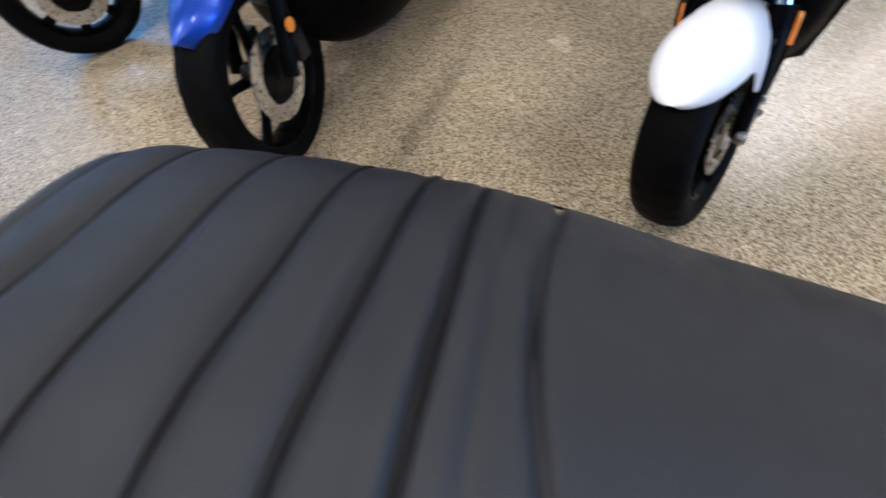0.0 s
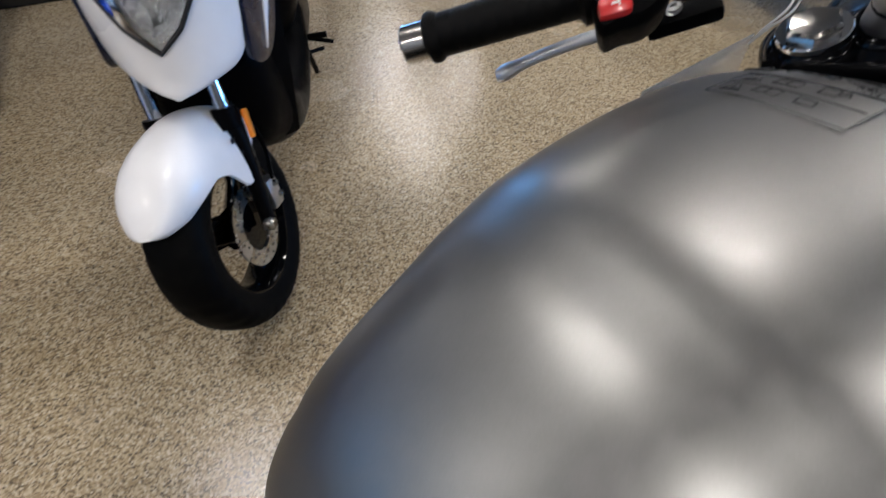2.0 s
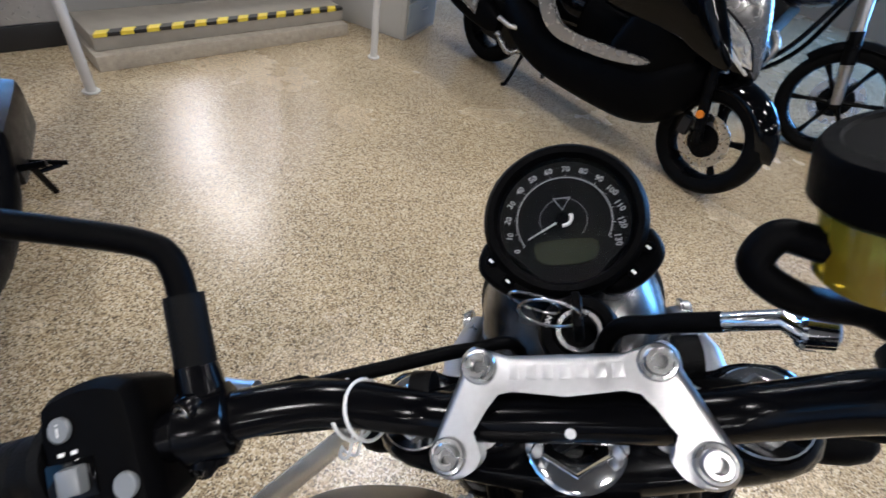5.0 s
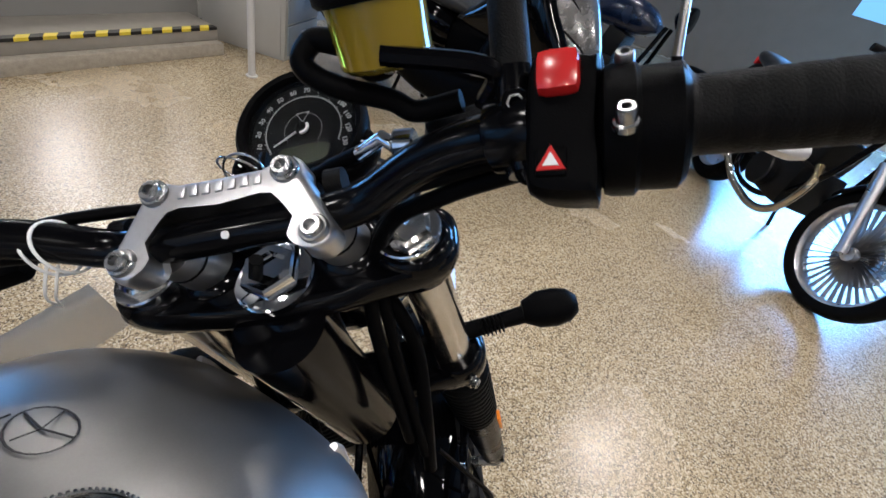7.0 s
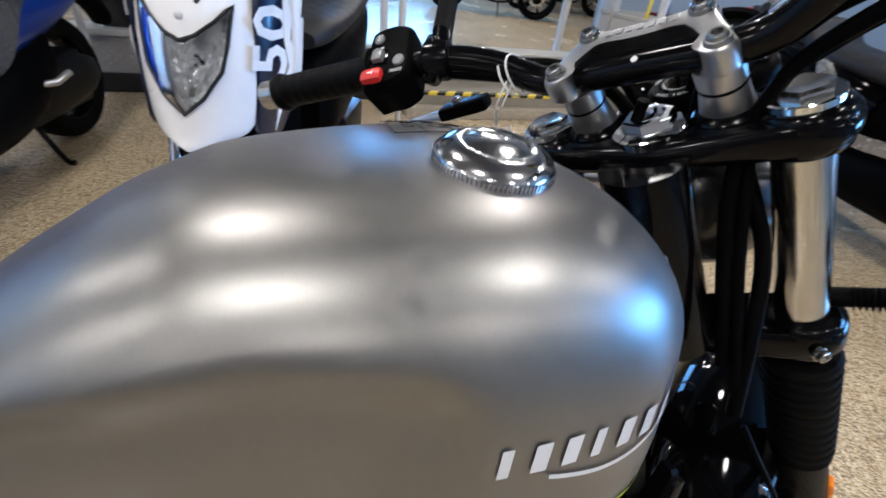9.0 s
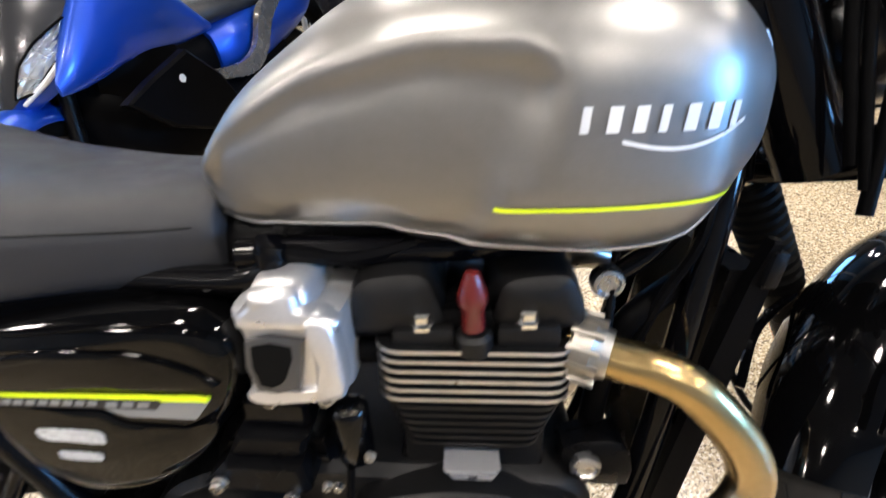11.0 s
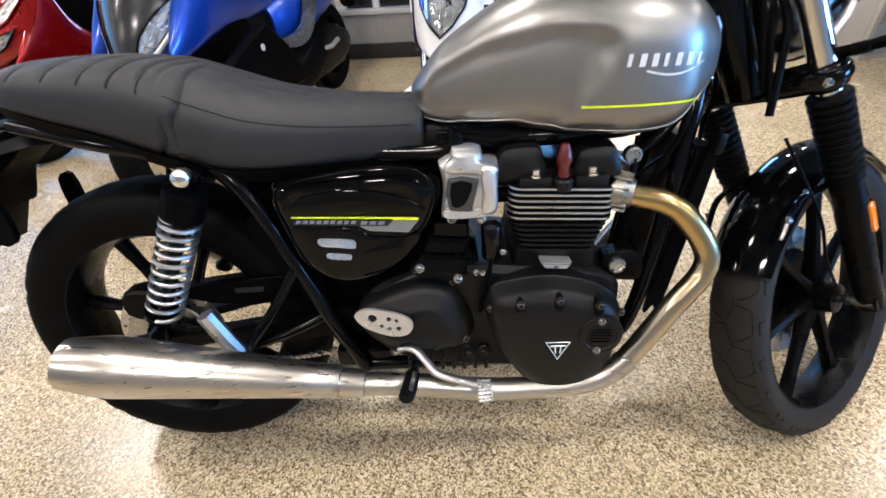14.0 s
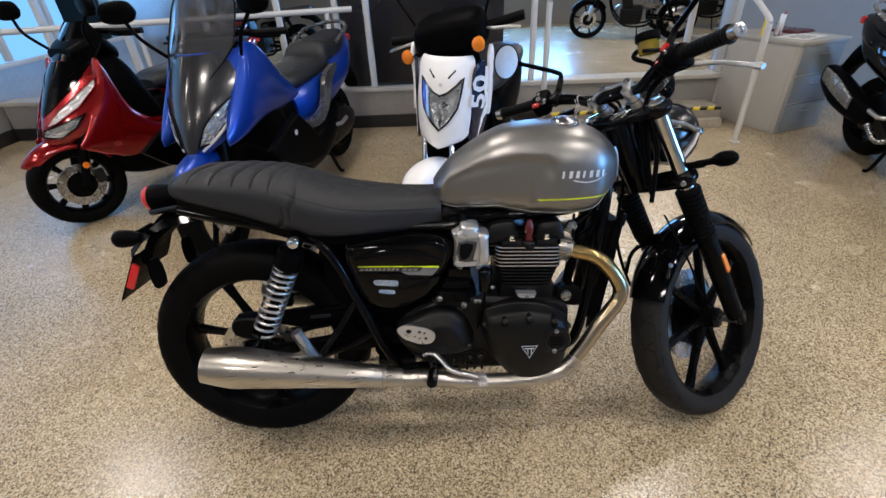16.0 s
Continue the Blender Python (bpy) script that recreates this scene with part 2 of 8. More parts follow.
SMOKE = mat("smoked_screen", (0.22, 0.22, 0.23), 0.05, 0, 0.02, 5, trans=0.85, rvary=0.01)
INSET = mat("dark_grey_inset", (0.035, 0.035, 0.036), 0.35, 0, 0.1, 60)
FLUID = mat("amber_fluid_bowl", (0.34, 0.24, 0.02), 0.08, 0, 0.05, 30, trans=0.5, rvary=0.01)
TAGMAT = mat("translucent_tag", (0.90, 0.91, 0.92), 0.18, 0, 0.02, 60, trans=0.78, bump=0.25, bscale=45)
STRING = mat("white_string", (0.75, 0.75, 0.74), 0.6, 0, 0.05, 300)
WALLGREY = mat("grey_wall_paint", (0.22, 0.212, 0.198), 0.55, 0, 0.06, 6, bump=0.08, bscale=120)
WALLPALE = mat("unseen_wall_grey_beige", (0.24, 0.23, 0.22), 0.6, 0, 0.05, 6, bump=0.08, bscale=120)
WALLDARK = mat("dark_door_panel", (0.012, 0.012, 0.014), 0.25, 0, 0.2, 8)
BASEBLK = mat("black_baseboard", (0.010, 0.010, 0.011), 0.45, 0, 0.2, 30)
WHITERAIL = mat("white_rail_enamel", (0.55, 0.54, 0.52), 0.35, 0, 0.05, 30)
CABGREY = mat("grey_cabinet_enamel", (0.40, 0.39, 0.36), 0.40, 0, 0.05, 10)
CABBLUE = mat("grey_blue_drawer_enamel", (0.24, 0.28, 0.31), 0.38, 0, 0.05, 10)
PAPER = mat("white_paper", (0.75, 0.75, 0.73), 0.6, 0, 0.04, 40)
PLATE = mat("dull_diamond_plate", (0.42, 0.42, 0.42), 0.38, 0.7, 0.12, 30)
CEILM = mat("dark_grey_ceiling_paint", (0.13, 0.13, 0.13), 0.85, 0, 0.05, 10)
STONE = mat("speckled_step_stone", (0.36, 0.32, 0.26), 0.4, 0, 0.3, 260, bump=0.1, bscale=300)
TILE = mat("worn_step_concrete", (0.26, 0.235, 0.20), 0.5, 0, 0.15, 14)


def glow(name, color, strength):
    m = bpy.data.materials.new(name)
    m.use_nodes = True
    b = m.node_tree.nodes["Principled BSDF"]
    b.inputs["Base Color"].default_value = (0, 0, 0, 1)
    b.inputs["Emission Color"].default_value = (*color, 1)
    b.inputs["Emission Strength"].default_value = strength
    return m


DAYSKY = glow("daylight_outside", (0.20, 0.52, 1.0), 1.3)

# ---- mesh tools ----


def part(name, vf, material, parent=None, label="", sharp=40, at=None, smooth=True):
    """Links a (verts, faces) pair as one mesh under a thing or a part."""
    verts, faces = vf
    me = bpy.data.meshes.new(name)
    me.from_pydata([tuple(v) for v in verts], [], faces)
    me.validate()
    bm = bmesh.new()
    bm.from_mesh(me)
    bmesh.ops.recalc_face_normals(bm, faces=bm.faces)
    bm.to_mesh(me)
    bm.free()
    if smooth:
        me.shade_smooth()
        me.set_sharp_from_angle(angle=radians(sharp))
    me.materials.append(material)
    ob = new(name, me)
    if parent is not None:
        ob.parent = parent
    if at is not None:
        ob.matrix_local = at if parent is not None else at
    if label:
        ob["label"] = label
    return ob


def pieces(name, vfs, material, parent, label=""):
    """Alike pieces, each a part of its own."""
    return [part(name, vf, material, parent, label) for vf in vfs]


def thing(name, m, label, category, group=""):
    ob = new(name)
    ob.empty_display_size = 0.1
    ob.matrix_world = m
    return tagged(ob, label, category, group)


def join(*vfs):
    V, F = [], []
    for v, f in vfs:
        n = len(V)
        V += [tuple(p) for p in v]
        F += [tuple(i + n for i in q) for q in f]
    return V, F


def moved(vf, m):
    return [tuple(m @ Vector(p)) for p in vf[0]], vf[1]


def mirrored(vf):
    return [(x, -y, z) for x, y, z in vf[0]], [tuple(reversed(q)) for q in vf[1]]


def curve(pts, n=8):
    """Catmull-Rom points through pts."""
    P = [Vector(p) for p in pts]
    P = [P[0] * 2 - P[1]] + P + [P[-1] * 2 - P[-2]]
    out = []
    for i in range(1, len(P) - 2):
        for k in range(n):
            t = k / n
            a, b, c, d = P[i - 1], P[i], P[i + 1], P[i + 2]
            out.append(0.5 * (2 * b + (c - a) * t + (2 * a - 5 * b + 4 * c - d) * t * t + (3 * b - a - 3 * c + d) * t ** 3))
    return out + [P[-2]]


def sweep(pts, r, seg=12, closed=False, squash=1.0):
    """A tube along pts; r a radius or one for each point."""
    P = [Vector(p) for p in pts]
    n = len(P)
    R = r if isinstance(r, (list, tuple)) else [r] * n
    V, F = [], []
    T = [((P[(i + 1) % n] if closed or i + 1 < n else P[i]) - (P[i - 1] if closed or i else P[i])).normalized() for i in range(n)]
    up = Vector((0, 0, 1)) if abs(T[0].z) < 0.9 else Vector((1, 0, 0))
    side = T[0].cross(up).normalized()
    for i in range(n):
        side = (side - T[i] * side.dot(T[i])).normalized()
        nor = side.cross(T[i])
        for k in range(seg):
            a = 2 * math.pi * k / seg
            V.append(P[i] + side * (math.cos(a) * R[i]) + nor * (math.sin(a) * R[i] * squash))
    for i in range(n if closed else n - 1):
        j = (i + 1) % n
        for k in range(seg):
            l = (k + 1) % seg
            F.append((i * seg + k, i * seg + l, j * seg + l, j * seg + k))
    if not closed:
        F.append(tuple(range(seg))[::-1])
        F.append(tuple((n - 1) * seg + k for k in range(seg)))
    return V, F


def tube(pts, r, seg=12, n=8):
    return sweep(curve(pts, n), r, seg)


def lathe(profile, seg=24, m=Matrix(), closed=False):
    """Turns (radius, height) pairs about z."""
    V, F, n = [], [], len(profile)
    for r, h in profile:
        for k in range(seg):
            a = 2 * math.pi * k / seg
            V.append(m @ Vector((r * math.cos(a), r * math.sin(a), h)))
    for i in range(n if closed else n - 1):
        j = (i + 1) % n
        for k in range(seg):
            l = (k + 1) % seg
            F.append((i * seg + k, i * seg + l, j * seg + l, j * seg + k))
    if not closed:
        F.append(tuple(range(seg))[::-1])
        F.append(tuple((n - 1) * seg + k for k in range(seg)))
    return V, F


def disc(r, h, m=Matrix(), seg=20, b=0.15):
    """A cylinder from 0 to h along z with a chamfered rim."""
    c = min(r, h) * b
    return lathe([(r - c, 0), (r, c), (r, h - c), (r - c, h)], seg, m)


def box(sx, sy, sz, m=Matrix(), bevel=0.0):
    """A box round its centre with chamfered edges."""
    bm = bmesh.new()
    bmesh.ops.create_cube(bm, size=1)
    bmesh.ops.scale(bm, vec=(sx, sy, sz), verts=bm.verts)
    if bevel:
        bmesh.ops.bevel(bm, geom=list(bm.edges), offset=min(bevel, 0.45 * min(sx, sy, sz)), segments=2, profile=0.6, affect="EDGES")
    bm.verts.index_update()
    out = [m @ v.co for v in bm.verts], [tuple(v.index for v in f.verts) for f in bm.faces]
    bm.free()
    return out


def smooth_outline(pts, n=5):
    P = [Vector((*p, 0)) for p in pts]
    k, out = len(P), []
    for i in range(k):
        a, b, c, d = P[i - 1], P[i], P[(i + 1) % k], P[(i + 2) % k]
        for s in range(n):
            t = s / n
            q = 0.5 * (2 * b + (c - a) * t + (2 * a - 5 * b + 4 * c - d) * t * t + (3 * b - a - 3 * c + d) * t ** 3)
            out.append((q.x, q.y))
    return out


def slab(outline, layers):
    """Stacks scaled copies of an outline: layers of (depth, inset). The outline lies in x-z, the depth is y."""
    cx = sum(p[0] for p in outline) / len(outline)
    cz = sum(p[1] for p in outline) / len(outline)
    n, V, F = len(outline), [], []
    for y, inset in layers:
        for x, z in outline:
            d = math.hypot(x - cx, z - cz) or 1
            s = max(0.0, 1 - inset / d)
            V.append((cx + (x - cx) * s, y, cz + (z - cz) * s))
    for i in range(len(layers) - 1):
        for k in range(n):
            l = (k + 1) % n
            F.append((i * n + k, i * n + l, (i + 1) * n + l, (i + 1) * n + k))
    F.append(tuple(range(n))[::-1])
    F.append(tuple((len(layers) - 1) * n + k for k in range(n)))
    return V, F


def slab_scaled(outline, inset):
    """An outline drawn in towards its middle."""
    cx, cz = sum(p[0] for p in outline) / len(outline), sum(p[1] for p in outline) / len(outline)
    return [(cx + (x - cx) * (1 - inset / math.hypot(x - cx, z - cz)), cz + (z - cz) * (1 - inset / math.hypot(x - cx, z - cz))) for x, z in outline]


def inside(outline, x, z):
    """Whether a place lies within an outline."""
    hit = False
    for (x0, z0), (x1, z1) in zip(outline, outline[1:] + outline[:1]):
        if (z0 > z) != (z1 > z) and x < x0 + (x1 - x0) * (z - z0) / (z1 - z0):
            hit = not hit
    return hit


def loft(rings, cap=True):
    n, V, F = len(rings[0]), [], []
    for ring in rings:
        V += [tuple(p) for p in ring]
    for i in range(len(rings) - 1):
        for k in range(n):
            l = (k + 1) % n
            F.append((i * n + k, i * n + l, (i + 1) * n + l, (i + 1) * n + k))
    if cap:
        F.append(tuple(range(n))[::-1])
        F.append(tuple((len(rings) - 1) * n + k for k in range(n)))
    return V, F


def holed_plate(outline, holes, t):
    """A plate in x-z with round holes (x, z, r), from y = 0 to y = t."""
    bm = bmesh.new()
    edges = []
    loops = [outline] + [[(hx + hr * math.cos(a * math.pi / 6), hz + hr * math.sin(a * math.pi / 6)) for a in range(12)] for hx, hz, hr in holes]
    for lp in loops:
        vs = [bm.verts.new((x, 0, z)) for x, z in lp]
        edges += [bm.edges.new((vs[i], vs[(i + 1) % len(vs)])) for i in range(len(vs))]
    bmesh.ops.triangle_fill(bm, use_beauty=True, edges=edges)
    res = bmesh.ops.extrude_face_region(bm, geom=list(bm.faces))
    bmesh.ops.translate(bm, vec=(0, t, 0), verts=[g for g in res["geom"] if isinstance(g, bmesh.types.BMVert)])
    bm.verts.index_update()
    out = [tuple(v.co) for v in bm.verts], [tuple(v.index for v in f.verts) for f in bm.faces]
    bm.free()
    return out


def axis_to(p, d):
    """A pose at p whose z axis points along d."""
    return Matrix.Translation(p) @ Vector(d).to_track_quat("Z", "Y").to_matrix().to_4x4()


def lerp_table(tab, x):
    """Smooth reading of a table of (x, values...)."""
    if x <= tab[0][0]:
        return tab[0][1:]
    for a, b in zip(tab, tab[1:]):
        if x <= b[0]:
            t = (x - a[0]) / (b[0] - a[0])
            return tuple(p + (q - p) * t for p, q in zip(a[1:], b[1:]))
    return tab[-1][1:]


def eased(tab, n):
    """Rows of a table resampled smoothly to about n rows per step."""
    cols = [[r[k] for r in tab] for k in range(len(tab[0]))]
    k, out = len(tab), []
    for i in range(k - 1):
        for s in range(n):
            t, row = s / n, []
            for c in cols:
                a = c[i - 1] if i else 2 * c[0] - c[1]
                d = c[i + 2] if i + 2 < k else 2 * c[-1] - c[-2]
                b, e = c[i], c[i + 1]
                row.append(0.5 * (2 * b + (e - a) * t + (2 * a - 5 * b + 4 * e - d) * t * t + (3 * b - a - 3 * e + d) * t ** 3))
            out.append(tuple(row))
    return out + [tuple(tab[-1])]


def bolt(p, d, r=0.006, h=0.005):
    """A socket-head bolt at p that faces d."""
    m = axis_to(p, d)
    return lathe([(r * 1.25, 0), (r * 1.25, h * 0.3), (r, h * 0.35), (r, h * 0.9), (r * 0.85, h), (r * 0.5, h), (r * 0.45, h * 0.45)], 12, m)


def tyre(R, w, seg=144, prof=26, style=None):
    if style == "road":
        seg, prof = 330, 58
    return tyre_mesh(R, w, seg, prof, style)


def tyre_mesh(R, w, seg, prof, style):
    """A tyre about the y axis: rounded crown, sidewalls and cut grooves."""
    V, F = [], []
    half, rim = w / 2, R - w * 0.62
    def groove(th, s):
        if style in (None, "plain") or abs(s) > 0.86:
            return 0.0
        u = th * R
        d = 0.0
        if style == "road":
            k = u / 0.083
            z = abs((k % 1) - 0.5) * 2
            c = 0.10 + 0.34 * z
            for sg in (-1, 1):
                if abs(s * sg - c) < 0.030:
                    d = 1
            if abs(s) > 0.42 and abs((k % 1) - 0.02 - 0.22 * (abs(s) - 0.42)) < 0.035:
                d = 1
            if abs(s) > 0.60 and abs(((k + 0.5) % 1) - 0.1) < 0.05:
                d = 1
        else:
            k = u / 0.05
            if abs(((k + 0.9 * abs(s)) % 1) - 0.5) < 0.09 and 0.12 < abs(s) < 0.8:
                d = 1
        return d
    for i in range(seg):
        th = 2 * math.pi * i / seg
        for j in range(prof + 1):
            s = -1 + 2 * j / prof
            a = abs(s)
            if a < 0.78:
                rr = R - w * 0.30 * (a / 0.78) ** 2.2
                yy = half * math.sin(s / 0.78 * math.pi / 2 * 0.96)
            else:
                t = (a - 0.78) / 0.22
                rr = R - w * 0.30 - t * (w * 0.34)
                yy = math.copysign(half * (1 - 0.22 * t * t), s)
            rr -= 0.0045 * groove(th, s)
            V.append((rr * math.cos(th), yy, rr * math.sin(th)))
    n = prof + 1
    for i in range(seg):
        k = (i + 1) % seg
        for j in range(prof):
            F.append((i * n + j, i * n + j + 1, k * n + j + 1, k * n + j))
        F.append((i * n + prof, i * n, k * n, k * n + prof))
    return V, F


Y_AXIS = pose(0, 0, 0, 90, 0, 0)


def wheel(name, parent, m, R, w, spokes, rim_mat, style, disc_r=0.0, disc_side=1, label="", rim_drop=0.62, spoke_w=0.011, rubber=None):
    """A wheel with tyre, rim, spokes, hub and brake disc, about the y axis of m."""
    ob = new(name)
    ob.empty_display_size = 0.05
    ob.parent = parent
    ob.matrix_local = m
    if label:
        ob["label"] = label
    part("tyre", tyre(R, w, 288 if style == "road" else 120, 56 if style == "road" else 22, style), rubber or RUBBER, ob, sharp=50)
    r1 = R - w * rim_drop
    h = w * 0.40
    rim = lathe([(r1 + 0.006, -h), (r1 - 0.004, -h), (r1 - 0.014, -h * 0.7), (r1 - 0.020, -h * 0.2), (r1 - 0.020, h * 0.2), (r1 - 0.014, h * 0.7), (r1 - 0.004, h), (r1 + 0.006, h),
                 (r1 + 0.002, h * 0.5), (r1 + 0.002, -h * 0.5)], 64, Y_AXIS, closed=True)
    part("rim", rim, rim_mat, ob)
    hub = lathe([(0.012, -0.055), (0.032, -0.05), (0.036, -0.02), (0.030, 0), (0.036, 0.02), (0.032, 0.05), (0.012, 0.055)], 24, Y_AXIS)
    part("hub", hub, rim_mat, ob)
    rr = r1 - 0.016
    for k in range(spokes):
        a = 2 * math.pi * (k + 0.25) / spokes
        d, t = Vector((math.cos(a), 0, math.sin(a))), Vector((-math.sin(a), 0, math.cos(a)))
        rings = []
        for q, ww, hh in ((0.028, 1.7, 0.024), (0.3 * rr, 1.15, 0.018), (0.7 * rr, 1.0, 0.014), (rr, 1.5, 0.016)):
            c = d * q
            rings.append([c + t * (spoke_w * ww * math.cos(b)) + Vector((0, hh * math.sin(b), 0)) for b in [2 * math.pi * z / 8 for z in range(8)]])
        part("spoke", loft(rings), rim_mat, ob)
    if disc_r:
        y = disc_side * (w * 0.30 + 0.018)
        ring = lathe([(disc_r * 0.62, -0.0025), (disc_r, -0.0025), (disc_r, 0.0025), (disc_r * 0.62, 0.0025)], 48, Matrix.Translation((0, y, 0)) @ Y_AXIS, closed=True)
        bd = part("brake_disc", ring, DISC, ob, "drilled steel brake disc")
        holes = [disc(0.0035, 0.0012, Matrix.Translation((disc_r * q * math.cos(a), y + disc_side * 0.0022, disc_r * q * math.sin(a))) @ (Y_AXIS if disc_side < 0 else pose(0, 0, 0, -90, 0, 0)), 8)
                 for i in range(30) for a, q in [(2 * math.pi * i / 30, (0.72, 0.82, 0.92)[i % 3])]]
        part("drilling", join(*holes), DARKDECAL, bd)["kind"] = "stuff"
        part("disc_carrier", lathe([(0.03, -0.006), (disc_r * 0.66, -0.003), (disc_r * 0.66, 0.003), (0.03, 0.006)], 24, Matrix.Translation((0, y * 0.9, 0)) @ Y_AXIS), rim_mat, bd)
    return ob

def lettering(name, body, m, size, material, parent, align="CENTER", bold=0.0):
    """Raised lettering in the built-in font, as a mesh."""
    cu = bpy.data.curves.new(name, "FONT")
    cu.body, cu.size, cu.align_x, cu.align_y, cu.extrude, cu.resolution_u, cu.offset = body, size, align, "CENTER", 0.0002, 2, bold
    tmp = bpy.data.objects.new(name, cu)
    me = bpy.data.meshes.new_from_object(tmp)
    bpy.data.objects.remove(tmp)
    bpy.data.curves.remove(cu)
    me.name = name
    me.materials.clear()
    me.materials.append(material)
    ob = new(name, me)
    ob.parent = parent
    ob.matrix_local = m
    return ob


# ---- large structure ----


def structure(name, vf, material, label, category, parent=None):
    ob = part(name, vf, material, parent)
    if parent is None:
        tagged(ob, label, category, kind="structure")
    return ob


def block(x0, x1, y0, y1, z0, z1, bevel=0.0):
    return box(x1 - x0, y1 - y0, z1 - z0, Matrix.Translation(((x0 + x1) / 2, (y0 + y1) / 2, (z0 + z1) / 2)), bevel)


WY = 3.30  # the partition behind the parked scooters
LX = -3.62  # the side wall
structure("floor", block(-9, 9.4, -5, 10.4, -0.1, 0.0), FLOOR, "sealed showroom floor of tan and brown flakes", "floor")
structure("ceiling", block(-9, 9.4, -5, 10.4, CEIL, CEIL + 0.15), CEILM, "plain dark grey painted ceiling", "ceiling")
# south and west walls are unseen; their tone is picked to shape reflections
structure("wall_south", block(-9, 9.4, -5.2, -5.0, 0, CEIL), WALLPALE, "unseen closing wall, its grey-beige tone set for reflections", "wall")
structure("wall_north", block(-9, 9.4, 10.4, 10.6, 0, CEIL), WALLGREY, "plain grey painted wall far behind", "wall")
structure("wall_east", join(block(9.2, 9.4, -5, 10.4, 0, 1.15), block(9.2, 9.4, -5, 10.4, 2.72, CEIL), block(9.2, 9.4, -5, -3.12, 1.15, 2.72), block(9.2, 9.4, -0.58, 10.4, 1.15, 2.72)),
          WALLGREY, "grey wall with a wide glazed front", "wall")
structure("wall_west", block(-9.2, -9.0, -5, 10.4, 0, CEIL), WALLPALE, "unseen closing wall, its grey-beige tone set for reflections", "wall")
structure("backdrop", block(9.6, 9.62, -3.4, 2.2, 0.1, 3.0), DAYSKY, "pale blue daylight outside the glazed front", "backdrop")

# low partition: base, ribbed metal wainscot, sill, mullions, dark doors
structure("wall_partition", join(block(-3.6, 2.98, WY, WY + 0.14, 0.0, 0.33)), WALLGREY, "low grey partition wall below the glazing", "wall")
structure("baseboard", block(-3.6, 2.98, WY - 0.016, WY, 0.004, 0.115, 0.004), BASEBLK, "black rubber baseboard", "baseboard")
sill = structure("trim_sill", block(-3.6, 2.98, WY - 0.03, WY + 0.17, 0.33, 0.365, 0.006), CABGREY, "grey metal sill on the partition", "trim")
# raised diamonds on the wainscot sheet
dia = []
for i in range(84):
    for j in range(4):
        x, z = -0.55 + i * 0.03, 0.145 + j * 0.047 + (i % 2) * 0.0235
        if x < 1.32:
            dia.append(moved(lathe([(0.0105, 0), (0.0075, 0.003), (0.002, 0.004)], 6, Matrix.Diagonal((1.0, 0.38, 1, 1))), Matrix.Translation((x, WY - 0.004, z)) @ pose(0, 0, 0, 90, 0, 0) @ pose(0, 0, 0, 0, 0, 45 if (i + j) % 2 else -45)))
wains = structure("panel_wainscot", block(-3.6, 1.40, WY - 0.004, WY, 0.12, 0.33), PLATE, "dull diamond-plate sheet on the low wall", "panel")
d_ob = part("raised_diamond", join(*dia), PLATE, wains)
d_ob["kind"] = "stuff"
for x in (-0.36, -0.10, 1.305):
    structure("window_mullion", block(x - 0.022, x + 0.022, WY + 0.02, WY + 0.09, 0.365, 2.6, 0.005), WHITERAIL, "pale enamelled mullion", "window frame")
structure("door_panel", join(block(-0.33, -0.13, WY + 0.03, WY + 0.07, 0.37, 2.6, 0.003), block(-0.07, 1.05, WY + 0.03, WY + 0.07, 0.37, 2.6, 0.003)), WALLDARK, "tall glossy dark panel between pale mullions", "panel")
structure("trim_header", block(-3.6, 2.98, WY, WY + 0.14, 2.6, CEIL), WALLGREY, "grey wall above the glazing", "trim")
for x in (-2.9, -2.2, -1.5, -0.85):
    structure("window_mullion", block(x - 0.02, x + 0.02, WY + 0.02, WY + 0.08, 0.365, 2.6, 0.005), WHITERAIL, "pale enamelled mullion", "window frame")
structure("wall_return", block(2.98, 9.2, WY + 0.16, WY + 0.30, 0, CEIL), WALLGREY, "plain grey painted wall behind the cabinet", "wall")
structure("window_jamb", block(2.93, 2.985, WY - 0.01, WY + 0.18, 0.0, 2.6, 0.004), CABGREY, "grey metal window jamb", "window frame")
structure("window_jamb", block(2.72, 2.76, WY + 0.3, WY + 0.36, 0.0, 2.6, 0.004), WHITERAIL, "pale metal upright behind the glazing", "window frame")

# step in front of the glazing
step = structure("floor_step", block(1.41, 2.86, 2.93, WY, 0.0, 0.075, 0.006), STONE, "low speckled stone step", "step")
step2 = structure("floor_landing", block(1.43, 2.86, 2.99, WY, 0.075, 0.155, 0.006), TILE, "worn landing with a hazard-taped nosing", "step")
for i in range(24):
    x0 = 1.44 + i * 0.059
    s = 0.028
    V = [(x0, 2.985, 0.1572), (x0 + 0.059, 2.985, 0.1572), (x0 + 0.059 + s, 3.03, 0.1572), (x0 + s, 3.03, 0.1572), (x0, 2.9862, 0.14), (x0 + 0.059, 2.9862, 0.14)]
    V = [(min(x, 2.855), y, z) for x, y, z in V]
    tp = part("tape_stripe", (V, [(0, 1, 2, 3), (4, 5, 1, 0)]), HAZY if i % 2 == 0 else BASEBLK, step2, smooth=False)

